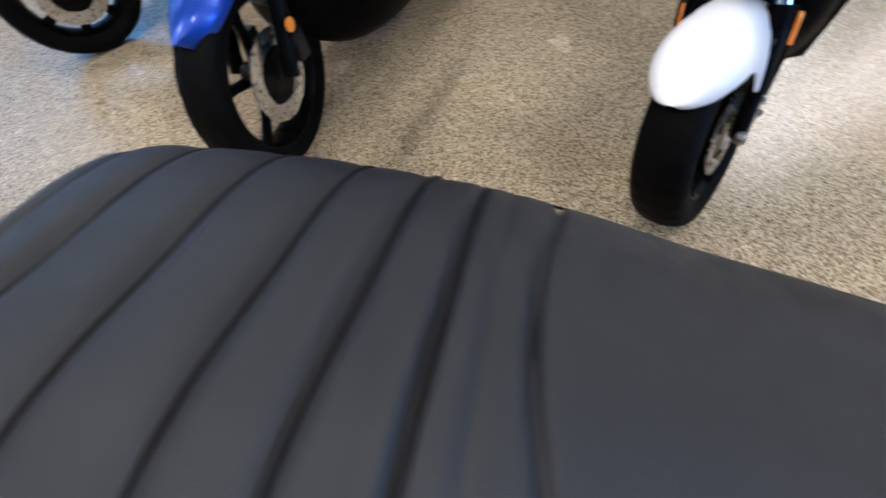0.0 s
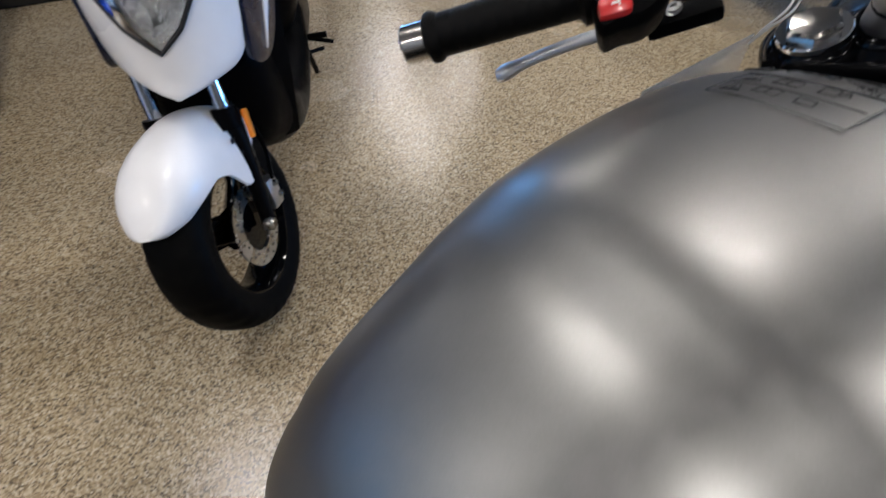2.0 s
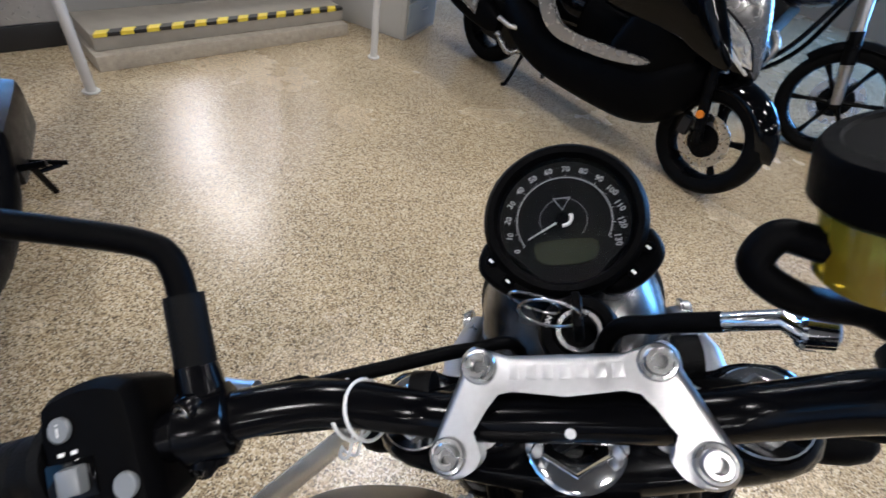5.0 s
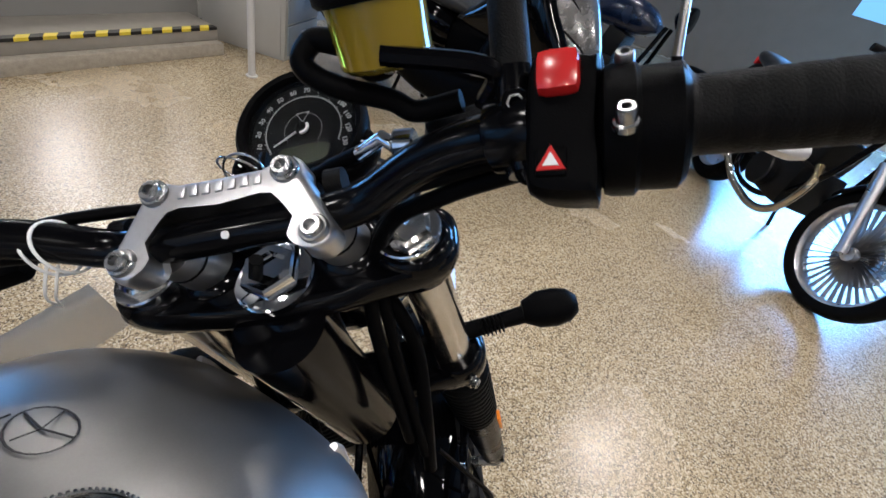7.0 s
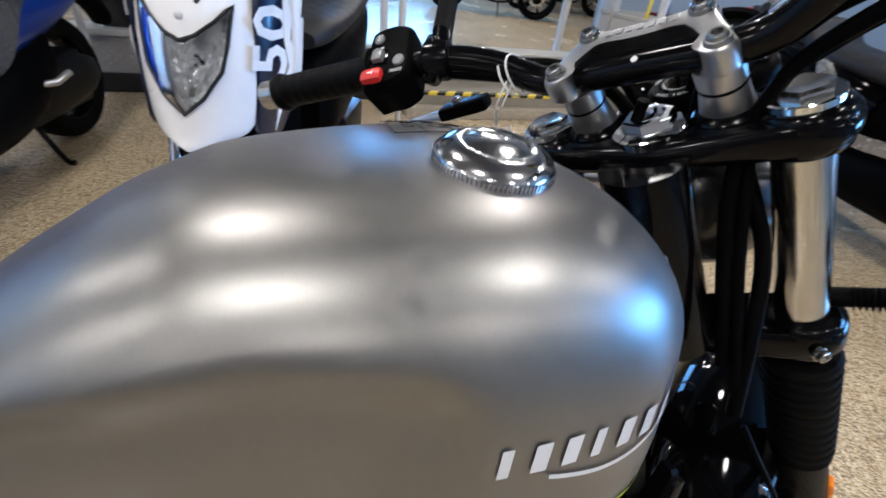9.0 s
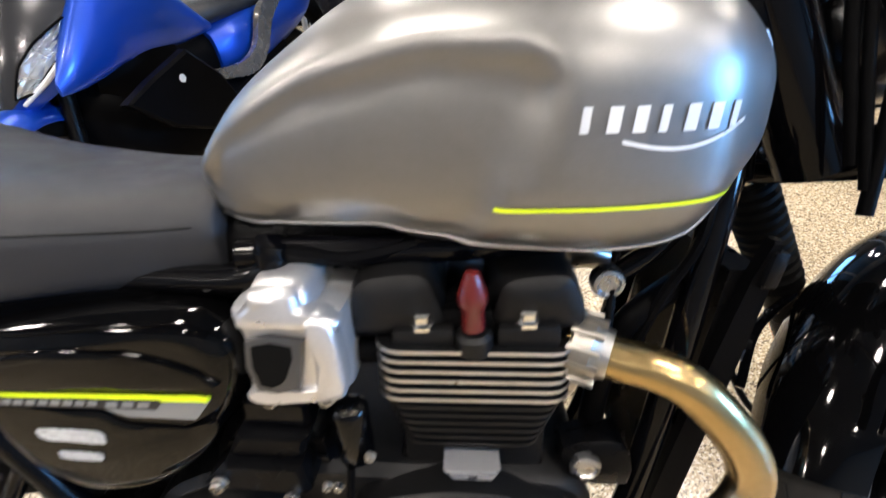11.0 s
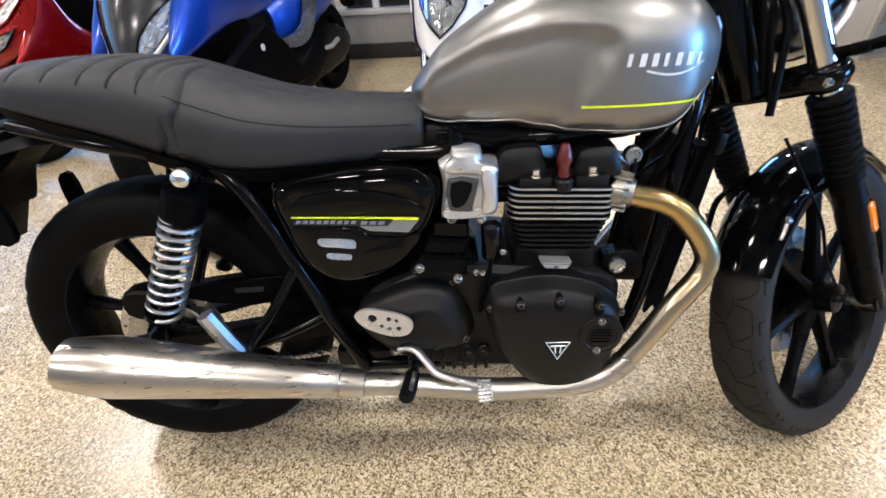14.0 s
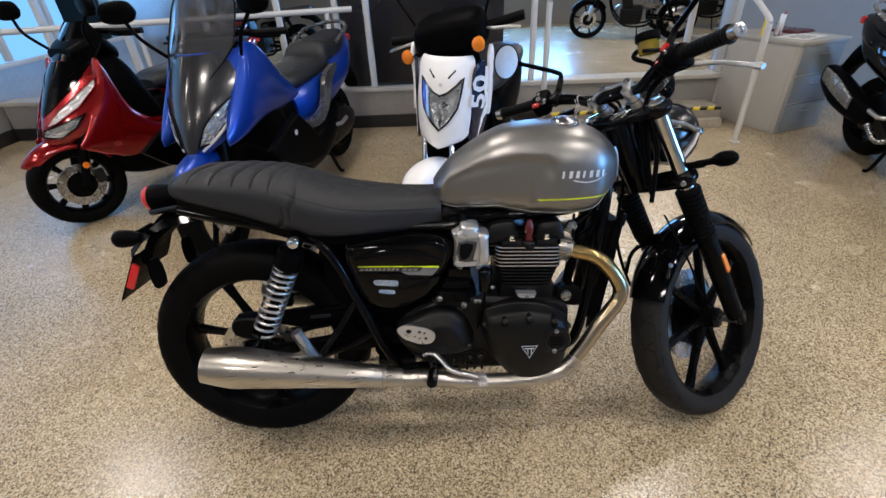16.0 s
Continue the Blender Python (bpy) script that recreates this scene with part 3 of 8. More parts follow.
# side wall with a window
structure("wall_side", join(block(LX - 0.14, LX, -5, 10.4, 0, 0.62), block(LX - 0.14, LX, -5, 10.4, 2.4, CEIL), block(LX - 0.14, LX, -5, 1.4, 0.62, 2.4), block(LX - 0.14, LX, 5.4, 10.4, 0.62, 2.4)), PLATE, "wall sheeted in dull diamond plate below a window", "wall")
structure("baseboard", block(LX, LX + 0.02, -5, 10.4, 0.004, 0.12, 0.004), BASEBLK, "black rubber baseboard", "baseboard")
structure("trim_sill", block(LX - 0.02, LX + 0.03, 1.4, 5.4, 0.62, 0.66, 0.005), WHITERAIL, "pale window sill", "trim")
for y in (2.4, 3.05, 3.7, 4.4):
    structure("window_mullion", block(LX - 0.09, LX - 0.03, y - 0.025, y + 0.025, 0.66, 2.4, 0.005), WHITERAIL, "pale enamelled mullion", "window frame")
structure("backdrop", block(LX - 1.4, LX - 1.38, 0.5, 6.3, 0.2, 3.0), DAYSKY, "pale blue daylight outside the side window", "backdrop")


def handrail(name, pts, r, label):
    ob = thing(name, Matrix.Translation(pts[0]), label, "handrail")
    o = Vector(pts[0])
    P = [Vector(p) - o for p in pts]
    part("post", sweep([P[0], P[1]], r, 14), WHITERAIL, ob)
    part("rail", sweep(curve(P[1:], 6), r * 0.9, 14), WHITERAIL, ob)
    part("foot_flange", disc(r * 1.7, 0.008, Matrix.Translation((0, 0, 0)), 16), WHITERAIL, ob)
    return ob


handrail("handrail", [(2.80, 2.58, 0), (2.80, 2.58, 0.84), (2.80, 2.66, 0.90), (2.80, WY, 1.18)], 0.021, "pale enamelled steel handrail beside the step")
handrail("handrail", [(1.32, 2.76, 0), (1.32, 2.76, 1.02), (1.32, 2.84, 1.08), (1.32, WY, 1.30)], 0.021, "pale enamelled steel handrail beside the step")
rail = thing("pipe_rail", Matrix.Translation((-3.3, 2.55, 0)), "white pipe rail on upright posts beside the wall", "railing")
part("rail", sweep([(0, 0, 1.0), (3.1, 0.7, 1.0)], 0.022, 12), WHITERAIL, rail)
for x in (0.1, 1.5, 2.9):
    part("post", sweep([(x, x * 0.226, 0), (x, x * 0.226, 0.985)], 0.019, 12), WHITERAIL, rail)

# drawer cabinet with papers on it
cab = thing("drawer_cabinet", pose(3.17, 2.72, 0, 0, 0, 21), "grey enamelled metal drawer cabinet", "cabinet")
part("body", block(0, 0.48, 0, 0.72, 0.0, 0.66, 0.006), CABGREY, cab)
part("top", block(-0.012, 0.492, -0.012, 0.732, 0.66, 0.685, 0.005), CABGREY, cab)
part("side_panel", block(-0.006, 0.0, 0.03, 0.70, 0.02, 0.645, 0.002), CABGREY, cab)
for k in range(3):
    dr = part("drawer", block(0.03, 0.45, -0.012, 0.0, 0.03 + k * 0.21, 0.225 + k * 0.21, 0.004), CABBLUE, cab)
    part("handle", block(0.20, 0.28, -0.026, -0.0121, 0.165 + k * 0.21, 0.175 + k * 0.21, 0.003), SILVER, dr)
sheet = tagged(part("paper_sheet", block(-0.15, 0.15, -0.11, 0.11, 0.0, 0.003), PAPER, None, at=pose(3.30, 2.95, 0.6875, 0, 0, 30)), "white printed paper sheets lying on the cabinet", "paper")
for k in range(4):
    part("text_bar", block(-0.12 + 0.03 * (k % 2), 0.05, -0.07 + k * 0.035, -0.06 + k * 0.035, 0.0032, 0.0042), DARKDECAL, sheet)
folder = tagged(part("folder", block(-0.10, 0.10, -0.12, 0.12, 0, 0.02, 0.004), DARKRED, None, at=pose(3.38, 3.22, 0.6855, 0, 0, 24)), "dark red folder lying on the cabinet", "folder")
cup = thing("pen_cup", Matrix.Translation((3.18, 3.06, 0.6855)), "clear cup holding pens and slips on the cabinet", "cup")
part("cup", lathe([(0.03, 0), (0.036, 0.09), (0.033, 0.09), (0.027, 0.004)], 18), CLEAR, cup)
part("pen", sweep([(0.005, 0, 0.006), (0.02, 0.012, 0.17)], 0.005, 8), RED, cup)
part("pen", sweep([(-0.008, 0, 0.006), (-0.022, -0.012, 0.16)], 0.005, 8), WHITE, cup)
part("slip", block(-0.022, 0.022, -0.002, 0.002, 0.008, 0.15), PAPER, cup)
tagged(part("yellow_tag", block(-0.022, 0.022, -0.004, 0.004, 0, 0.13, 0.003), HAZY, None, at=pose(3.06, 3.06, 0.6855, 0, 0, 30)), "yellow card standing on the cabinet", "card")

# ---- the parked motorcycle ----
BIKE = Matrix.Translation((0, 0.047, 0)) @ pose(0, 0, 0, 0, 0, 3.0) @ pose(0, 0, 0, -11.0, 0, 0)
bike = thing("motorcycle", BIKE, "matt grey and black classic motorcycle on its side stand", "motorcycle")

# steering frame: x ahead, y left, z up along the steering axis, turned to the left stop
rake, lock = radians(26.5), radians(35)
up_s = Vector((-math.sin(rake), 0, math.cos(rake)))
ahead0 = Vector((math.cos(rake), 0, math.sin(rake)))
ahead_s = ahead0 * math.cos(lock) + Vector((0, math.sin(lock), 0))
left_s = -ahead0 * math.sin(lock) + Vector((0, math.cos(lock), 0))
STEER = Matrix.Translation((1.080, 0.015, 0.945)) @ Matrix((ahead_s, left_s, up_s)).transposed().to_4x4()

# tank: (x, top, bottom, half width, height of the widest line)
TANK = [(0.58, 0.8, 0.768, 0.062, 0.784), (0.6, 0.825, 0.746, 0.09, 0.79), (0.64, 0.866, 0.735, 0.111, 0.802), (0.712, 0.912, 0.730, 0.128, 0.818), (0.750, 0.930, 0.729, 0.137, 0.825), (0.789, 0.943, 0.717, 0.144, 0.832), (0.87, 0.951, 0.709, 0.157, 0.836), (0.94, 0.951, 0.705, 0.16, 0.836), (1.0, 0.935, 0.715, 0.15, 0.834), (1.04, 0.91, 0.755, 0.123, 0.832), (1.066, 0.882, 0.782, 0.094, 0.832), (1.078, 0.858, 0.800, 0.056, 0.83)]
TANK_Y = 0.014


def crease(x):
    pts = [(0.60, 0.800), (0.62, 0.834), (0.70, 0.871), (0.80, 0.890), (0.87, 0.884), (0.905, 0.86)]
    return lerp_table(pts, x)[0]


def tank_ring(x, zt, zb, w, zw, n=72):
    ring = []
    for k in range(n):
        a = 2 * math.pi * k / n
        c, s = math.cos(a), math.sin(a)
        y = w * math.copysign(abs(c) ** 0.68, c)
        z = zw + (zt - zw) * abs(s) ** 0.88 if s >= 0 else zw - (zw - zb) * abs(s) ** 0.40
        # knee recess below and behind the crease
        edge = 0.905 - (0.86 - z) * 0.55 if z < 0.86 else 0.905
        inside = min(1.0, max(0.0, (crease(min(x, 0.905)) - z) / 0.026)) * min(1.0, max(0.0, (edge - x) / 0.022)) * min(1.0, max(0.0, (z - zb) / 0.03))
        inside = inside * inside * (3 - 2 * inside)
        y -= math.copysign(min(abs(y), 0.0120 * inside), y)
        ring.append((x, y + TANK_Y, z))
    return ring


tank = part("fuel_tank", loft([tank_ring(*r) for r in eased(TANK, 10)]), TANKPAINT, bike, "matt grey metallic teardrop tank", sharp=60)
for sgn in (-1, 1):
    P = []
    for row in eased(TANK[1:], 4):
        ring = tank_ring(*row)
        low = min((p for p in ring if (p[1] - TANK_Y) * sgn > row[3] * 0.80), key=lambda p: p[2])
        P.append((low[0], low[1] + sgn * 0.001, low[2] - 0.001))
    part("tank_seam", sweep(P, 0.0017, 8), TANKPAINT, tank, "welded seam lip")


def on_tank(x, z, lift=0.0012, side=-1):
    """The tank's skin at a place on its side."""
    row = None
    tab = eased(TANK, 10)
    for a, b in zip(tab, tab[1:]):
        if a[0] <= x <= b[0]:
            t = (x - a[0]) / (b[0] - a[0])
            row = [p + (q - p) * t for p, q in zip(a, b)]
    row = row or tab[-1]
    ring = tank_ring(*row)
    best = None
    for p, q in zip(ring, ring[1:] + ring[:1]):
        if p[1] * side > 0 and q[1] * side > 0 and min(p[2], q[2]) <= z <= max(p[2], q[2]) and p[2] != q[2]:
            t = (z - p[2]) / (q[2] - p[2])
            best = p[1] + (q[1] - p[1]) * t
    if best is None:
        best = side * row[3] * 0.9
    return Vector((x, best + side * lift, z))


def decal(corners_of, nu, nv, side=-1, lift=0.0012):
    """A thin skin on the tank from a function (u, v) -> (x, z)."""
    V = [on_tank(*corners_of(i / nu, j / nv), lift, side) for j in range(nv + 1) for i in range(nu + 1)]
    F = [(j * (nu + 1) + i, j * (nu + 1) + i + 1, (j + 1) * (nu + 1) + i + 1, (j + 1) * (nu + 1) + i) for j in range(nv) for i in range(nu)]
    return V, F


# welded lip down the front edge of the tank; its silver colour stands in for window glint
for side in (-1, 1):
    P = []
    for k in range(13):
        z = 0.752 + 0.0105 * k
        x = 1.077
        while x > 0.99:
            row = lerp_table(eased(TANK, 10), x)
            if row[1] < z < row[0] and abs(on_tank(x, z, 0.0, side)[1] - TANK_Y) > 0.062:
                break
            x -= 0.001
        P.append((x + 0.0015, on_tank(x, z, 0.0015, side)[1], z))
    part("tank_lip", sweep(P, 0.0030, 8), SILVER, tank, "welded lip, window glint put into its silver colour")

for side in (-1, 1):
    part("lime_stripe", decal(lambda u, v: (0.846 + 0.195 * u, 0.7660 + 0.0035 * v + 0.0005 * u ** 2), 30, 1, side), YELLOW, tank, "thin lime pinstripe")
    # maker's mark as plain bars over a swept arc
    for i in range(7):
        part("mark_bar", decal(lambda u, v, i=i: (0.903 + 0.0174 * i + (0.0088 if i % 3 else 0.0060) * u + 0.002 * v, 0.8225 + 0.0175 * v - 0.0005 * i), 3, 4, side), LTGREY, tank)
    part("mark_arc", decal(lambda u, v: (0.932 + 0.090 * u, 0.8145 + 0.0030 * v - 0.013 * math.sin(math.pi * min(1, u * 0.9)) + 0.012 * u), 16, 1, side), LTGREY, tank)

cap_m = Matrix.Translation((0.932, -0.046, 0.943)) @ pose(0, 0, 0, 12, 3, 0) @ Matrix.Diagonal((0.88, 0.88, 0.95, 1))
fc = part("filler_cap", lathe([(0.0300, -0.020), (0.0305, -0.002), (0.0375, 0.000), (0.0395, 0.003), (0.0400, 0.007), (0.0385, 0.0105), (0.0345, 0.0140), (0.0285, 0.0170), (0.0235, 0.0180), (0.0215, 0.0172), (0.0180, 0.0185), (0.0110, 0.0205), (0.001, 0.0210)], 60, cap_m), CAPCHROME, bike, "round chrome filler cap")
part("knurl", join(*[box(0.0014, 0.0014, 0.0055, cap_m @ pose(0, 0, 0, 0, 0, 4 * k) @ Matrix.Translation((0.0398, 0, 0.0060)), 0) for k in range(90)]), CHROME, fc)["kind"] = "stuff"
pieces("mark_bar", [box(0.0045, 0.0016, 0.0008, cap_m @ pose(0, 0, 0, 0, 0, 215 + 15 * k) @ Matrix.Translation((0.0318, 0, 0.0121)) @ pose(0, 0, 0, 0, 0, 90), 0) for k in range(8)], LTGREY, fc)


def on_top(x, y, lift=0.0012):
    """The tank's skin from above."""
    tab = eased(TANK, 10)
    row = tab[-1]
    for a, b in zip(tab, tab[1:]):
        if a[0] <= x <= b[0]:
            t = (x - a[0]) / (b[0] - a[0])
            row = [p + (q - p) * t for p, q in zip(a, b)]
    _, zt, zb, w, zw = row
    c = min(0.98, abs(y - TANK_Y) / w) ** (1 / 0.68)
    return Vector((x, y, zw + (zt - zw) * math.sqrt(1 - c * c) ** 0.88 + lift))


# printed warning sticker on a clear film
def film_line(pts, r=0.0006):
    P = []
    for (x0, y0), (x1, y1) in zip(pts, pts[1:]):
        for k in range(5):
            P.append(on_top(x0 + (x1 - x0) * k / 5, y0 + (y1 - y0) * k / 5, 0.0014))
    P.append(on_top(*pts[-1], 0.0014))
    return sweep(P, r, 6, squash=0.5)


def poly(*pts):
    return film_line(list(pts) + [pts[0]])


def book(x, y):
    """An open book: two leaves about a fold."""
    return [poly((x, y), (x + 0.008, y - 0.001), (x + 0.009, y - 0.007), (x + 0.001, y - 0.006)), poly((x + 0.001, y - 0.006), (x + 0.009, y - 0.007), (x + 0.009, y - 0.013), (x, y - 0.013))]


marks = [poly((0.930, 0.086), (0.893, 0.087), (0.889, 0.014), (0.934, 0.014)), film_line([(0.9115, 0.086), (0.911, 0.016)])]
for tx, ty, k in ((0.916, 0.082, 1.0), (0.897, 0.082, 1.0), (0.944, 0.097, 1.5)):
    marks += [poly((tx, ty), (tx + 0.012 * k, ty - 0.005 * k), (tx + 0.002 * k, ty - 0.010 * k)), film_line([(tx + 0.003 * k, ty - 0.005 * k), (tx + 0.008 * k, ty - 0.005 * k)])]
marks += book(0.918, 0.066) + book(0.901, 0.067) + [poly((0.919, 0.043), (0.929, 0.044), (0.930, 0.036), (0.920, 0.035)), film_line([(0.922, 0.034), (0.930, 0.032), (0.924, 0.030)]), poly((0.900, 0.044), (0.907, 0.045), (0.907, 0.036), (0.900, 0.035)),
          film_line([(0.947, 0.074), (0.957, 0.073), (0.952, 0.066), (0.950, 0.060), (0.955, 0.057), (0.950, 0.051), (0.958, 0.050)]),
          film_line([(0.962 + 0.013 * math.sin(q), 0.030 + 0.018 * math.cos(q)) for q in [k * math.pi / 10 for k in range(21)]]),
          film_line([(0.962, 0.030), (0.974, 0.036)]), film_line([(0.962, 0.030), (0.962, 0.047)]), film_line([(0.962, 0.030), (0.968, 0.014)]), film_line([(0.962, 0.030), (0.951, 0.032)])]
part("warning_sticker", join(*marks), DARKDECAL, tank, "dark printed warning pictograms")["kind"] = "stuff"

# seat: (x, top, bottom, half width)
SEAT = [(-0.114, 0.846, 0.828, 0.088), (-0.098, 0.868, 0.812, 0.112), (-0.058, 0.879, 0.795, 0.126), (0.0, 0.880, 0.775, 0.132), (0.07, 0.878, 0.752, 0.135), (0.145, 0.870, 0.722, 0.138),
        (0.185, 0.860, 0.709, 0.143), (0.25, 0.836, 0.692, 0.152), (0.32, 0.812, 0.684, 0.150), (0.40, 0.797, 0.684, 0.137), (0.48, 0.788, 0.683, 0.116), (0.55, 0.784, 0.680, 0.104),
        (0.592, 0.783, 0.680, 0.097), (0.600, 0.774, 0.686, 0.088)]
GROOVES = [-0.084, -0.036, 0.023, 0.080, 0.126]
CROWN = (3.2, 0.44)  # how full the seat's upper section is


def seat_ring(x, zt, zb, w, n=44):
    ring = []
    zm = zb + (zt - zb) * 0.52
    half = []
    for k in range(n + 1):
        u = math.sin(math.pi / 2 * (1 - 2 * k / n))
        half.append((w * u, zm + (zt - zm) * max(0.0, 1 - abs(u) ** CROWN[0]) ** CROWN[1]))
    for k in range(1, 24):
        a = math.pi * (1 + k / 24)
        half.append((w * math.copysign(abs(math.cos(a)) ** 0.45, math.cos(a)), zm - (zm - zb) * abs(math.sin(a)) ** 0.4))
    for y, z in half:
        # pleats fade out down the sides; the last one is the cross seam
        drop = max(0.0, zt - z)
        xs = x + 0.48 * drop
        on_top_z = max(0.0, min(1.0, (z - (zt - 0.032)) / 0.028))
        d = 0.0
        for g in GROOVES:
            d = max(d, math.exp(-abs((x - g - 0.10 * y) / 0.0062) ** 1.3) * 0.0100 * on_top_z)
        d = max(d, math.exp(-((x - 0.166 - 0.06 * y) / 0.0036) ** 2) * 0.0095 * on_top_z)
        d = max(d, math.exp(-((x - 0.187 - 0.03 * y) / 0.004) ** 2) * 0.003 * on_top_z)
        d = max(d, math.exp(-((xs - 0.208 - 1.6 * y * y) / 0.0034) ** 2) * 0.0075)
        zc = zm
        f = 1 - d / max(0.03, math.hypot(y, z - zc))
        ring.append((x, y * f, zc + (z - zc) * f))
    return ring


rows, xs = [], []
tabs = eased(SEAT, 6)
x = -0.114
while x < 0.598:
    xs.append(x)
    x += 0.0018 if x < 0.27 else 0.012
xs.append(0.598)
seat = part("seat", loft([seat_ring(q, *lerp_table(tabs, q)) for q in xs]), VINYL, bike, "dark grey ribbed vinyl bench seat", sharp=70, at=Matrix.Translation((0, 0.010, -0.003)))
for sgn in (-1, 1):
    P = []
    for q in [0.20 + 0.02 * k for k in range(20)]:
        zt, zb, w = lerp_table(tabs, q)
        zm = zb + (zt - zb) * 0.52
        sv = max(0.0, (zt - 0.034 - zm) / (zt - zm)) ** (1 / CROWN[1])
        P.append((q, sgn * w * (1 - sv) ** (1 / CROWN[0]), zt - 0.034))
    part("seat_piping", sweep(P, 0.0012, 6), DARKLINE, seat)


def seat_skin(x, y, sink=0.0):
    """The seat's upper skin over a place."""
    zt, zb, w = lerp_table(tabs, x)
    c = min(0.99, (min(abs(y), w * 0.999) / w) ** CROWN[0])
    zm = zb + (zt - zb) * 0.52
    z = zm + (zt - zm) * (1 - c) ** CROWN[1]
    f = 1 - sink * max(0.0, min(1.0, (z - (zt - 0.032)) / 0.028)) / max(0.03, math.hypot(y, z - zm))
    return Vector((x, y * f, zm + (z - zm) * f))


def seat_seam(fn, sink, r):
    pts = []
    for k in range(41):
        f = -0.93 + 1.86 * k / 40
        w = lerp_table(tabs, fn(0))[2]
        y = w * math.copysign(abs(f) ** 0.7, f)
        pts.append(seat_skin(fn(y), y, sink))
    part("seat_seam", sweep(pts, r, 6), DARKLINE, seat)


for g in GROOVES:
    seat_seam(lambda y, g=g: g + 0.10 * y, 0.0088, 0.0030 if g > 0.12 else 0.0021)
seat_seam(lambda y: 0.166 + 0.06 * y, 0.0085, 0.0018)
part("seat_base", loft([[(q, sy * lerp_table(tabs, q)[2] * 0.9, lerp_table(tabs, q)[1] + dz) for sy, dz in ((-1, 0.01), (1, 0.01), (0.9, -0.014), (-0.9, -0.014))] for q in [-0.09 + 0.045 * k for k in range(15)]]), PLASTIC, bike)

# frame
frame_pts = {
    "rear_downtube": [(0.20, 0.118, 0.735), (0.251, 0.12, 0.697), (0.296, 0.12, 0.637), (0.340, 0.12, 0.532), (0.401, 0.12, 0.371), (0.450, 0.12, 0.262)],
    "seat_rail": [(0.655, 0.098, 0.735), (0.630, 0.098, 0.700), (0.45, 0.080, 0.700), (0.25, 0.100, 0.705), (0.05, 0.100, 0.745), (-0.10, 0.080, 0.778)],
    "front_downtube": [(1.06, 0.045, 0.80), (1.045, 0.070, 0.72), (1.020, 0.085, 0.55), (0.985, 0.092, 0.36), (0.94, 0.095, 0.30), (0.80, 0.10, 0.265), (0.45, 0.11, 0.262)],
    "upper_brace": [(0.62, 0.09, 0.72), (0.85, 0.075, 0.715), (0.98, 0.055, 0.725), (1.06, 0.035, 0.80)],
    "engine_stay": [(0.952, 0.075, 0.672), (1.00, 0.070, 0.705), (1.055, 0.050, 0.765)],
    "swingarm_stay": [(0.40, 0.115, 0.40), (0.32, 0.125, 0.365), (0.225, 0.135, 0.335)],
    "peg_stay": [(0.345, 0.125, 0.50), (0.29, 0.135, 0.42), (0.225, 0.145, 0.34)],
}
for nm, pts in frame_pts.items():
    for sgn in (-1, 1):
        part(nm, tube([(px, sgn * py, pz) for px, py, pz in pts], 0.0145 if nm not in ("peg_stay", "swingarm_stay", "engine_stay") else 0.010, 14), TUBEBLK, bike)
part("head_stock", sweep([STEER @ Vector((0, 0, -0.02)), STEER @ Vector((0, 0, -0.22))], 0.034, 20), TUBEBLK, bike)

guard = slab(smooth_outline([(0.385, 0.27), (0.372, 0.36), (0.352, 0.46), (0.310, 0.545), (0.245, 0.625), (0.30, 0.66), (0.47, 0.66), (0.50, 0.60), (0.50, 0.27)], 3), [(-0.066, 0.006), (-0.060, 0), (0.060, 0), (0.066, 0.006)])
inner = part("inner_mudguard", guard, PLASTIC, bike)
part("swingarm_bridge", block(0.362, 0.46, -0.092, 0.092, 0.345, 0.392, 0.012), SATINBLK, bike)
part("cross_member", block(0.385, 0.50, -0.112, 0.112, 0.256, 0.300, 0.012), TUBEBLK, bike)

# engine
ER = Matrix.Translation((0.82, 0, 0.45)) @ pose(0, 0, 0, 0, 3.0, 0) @ Matrix.Translation((-0.82, 0, -0.45))
case = smooth_outline([(0.50, 0.46), (0.62, 0.495), (0.75, 0.485), (0.92, 0.465), (0.945, 0.40), (0.92, 0.31), (0.82, 0.255), (0.60, 0.265), (0.49, 0.31), (0.46, 0.40)], 4)
engine = part("crankcase", slab(case, [(-0.125, 0.012), (-0.115, 0), (0.115, 0), (0.125, 0.012)]), ENGBLK, bike, "black engine castings with polished fin edges")
CL = smooth_outline([(0.707, 0.461), (0.740, 0.472), (0.801, 0.479), (0.864, 0.468), (0.911, 0.445), (0.936, 0.406), (0.936, 0.345), (0.918, 0.289), (0.877, 0.253), (0.827, 0.238), (0.766, 0.264), (0.728, 0.315), (0.704, 0.382), (0.696, 0.431)], 5)
clutch = part("clutch_cover", slab(CL, [(-0.10, -0.004), (-0.148, -0.004), (-0.152, 0.000), (-0.176, 0.006), (-0.190, 0.018), (-0.196, 0.040), (-0.198, 0.075)]), ENGBLK, engine, "matt black clutch cover")
part("generator_cover", mirrored(slab(CL, [(-0.10, 0), (-0.14, 0.001), (-0.165, 0.02), (-0.172, 0.06)])), ENGBLK, engine)
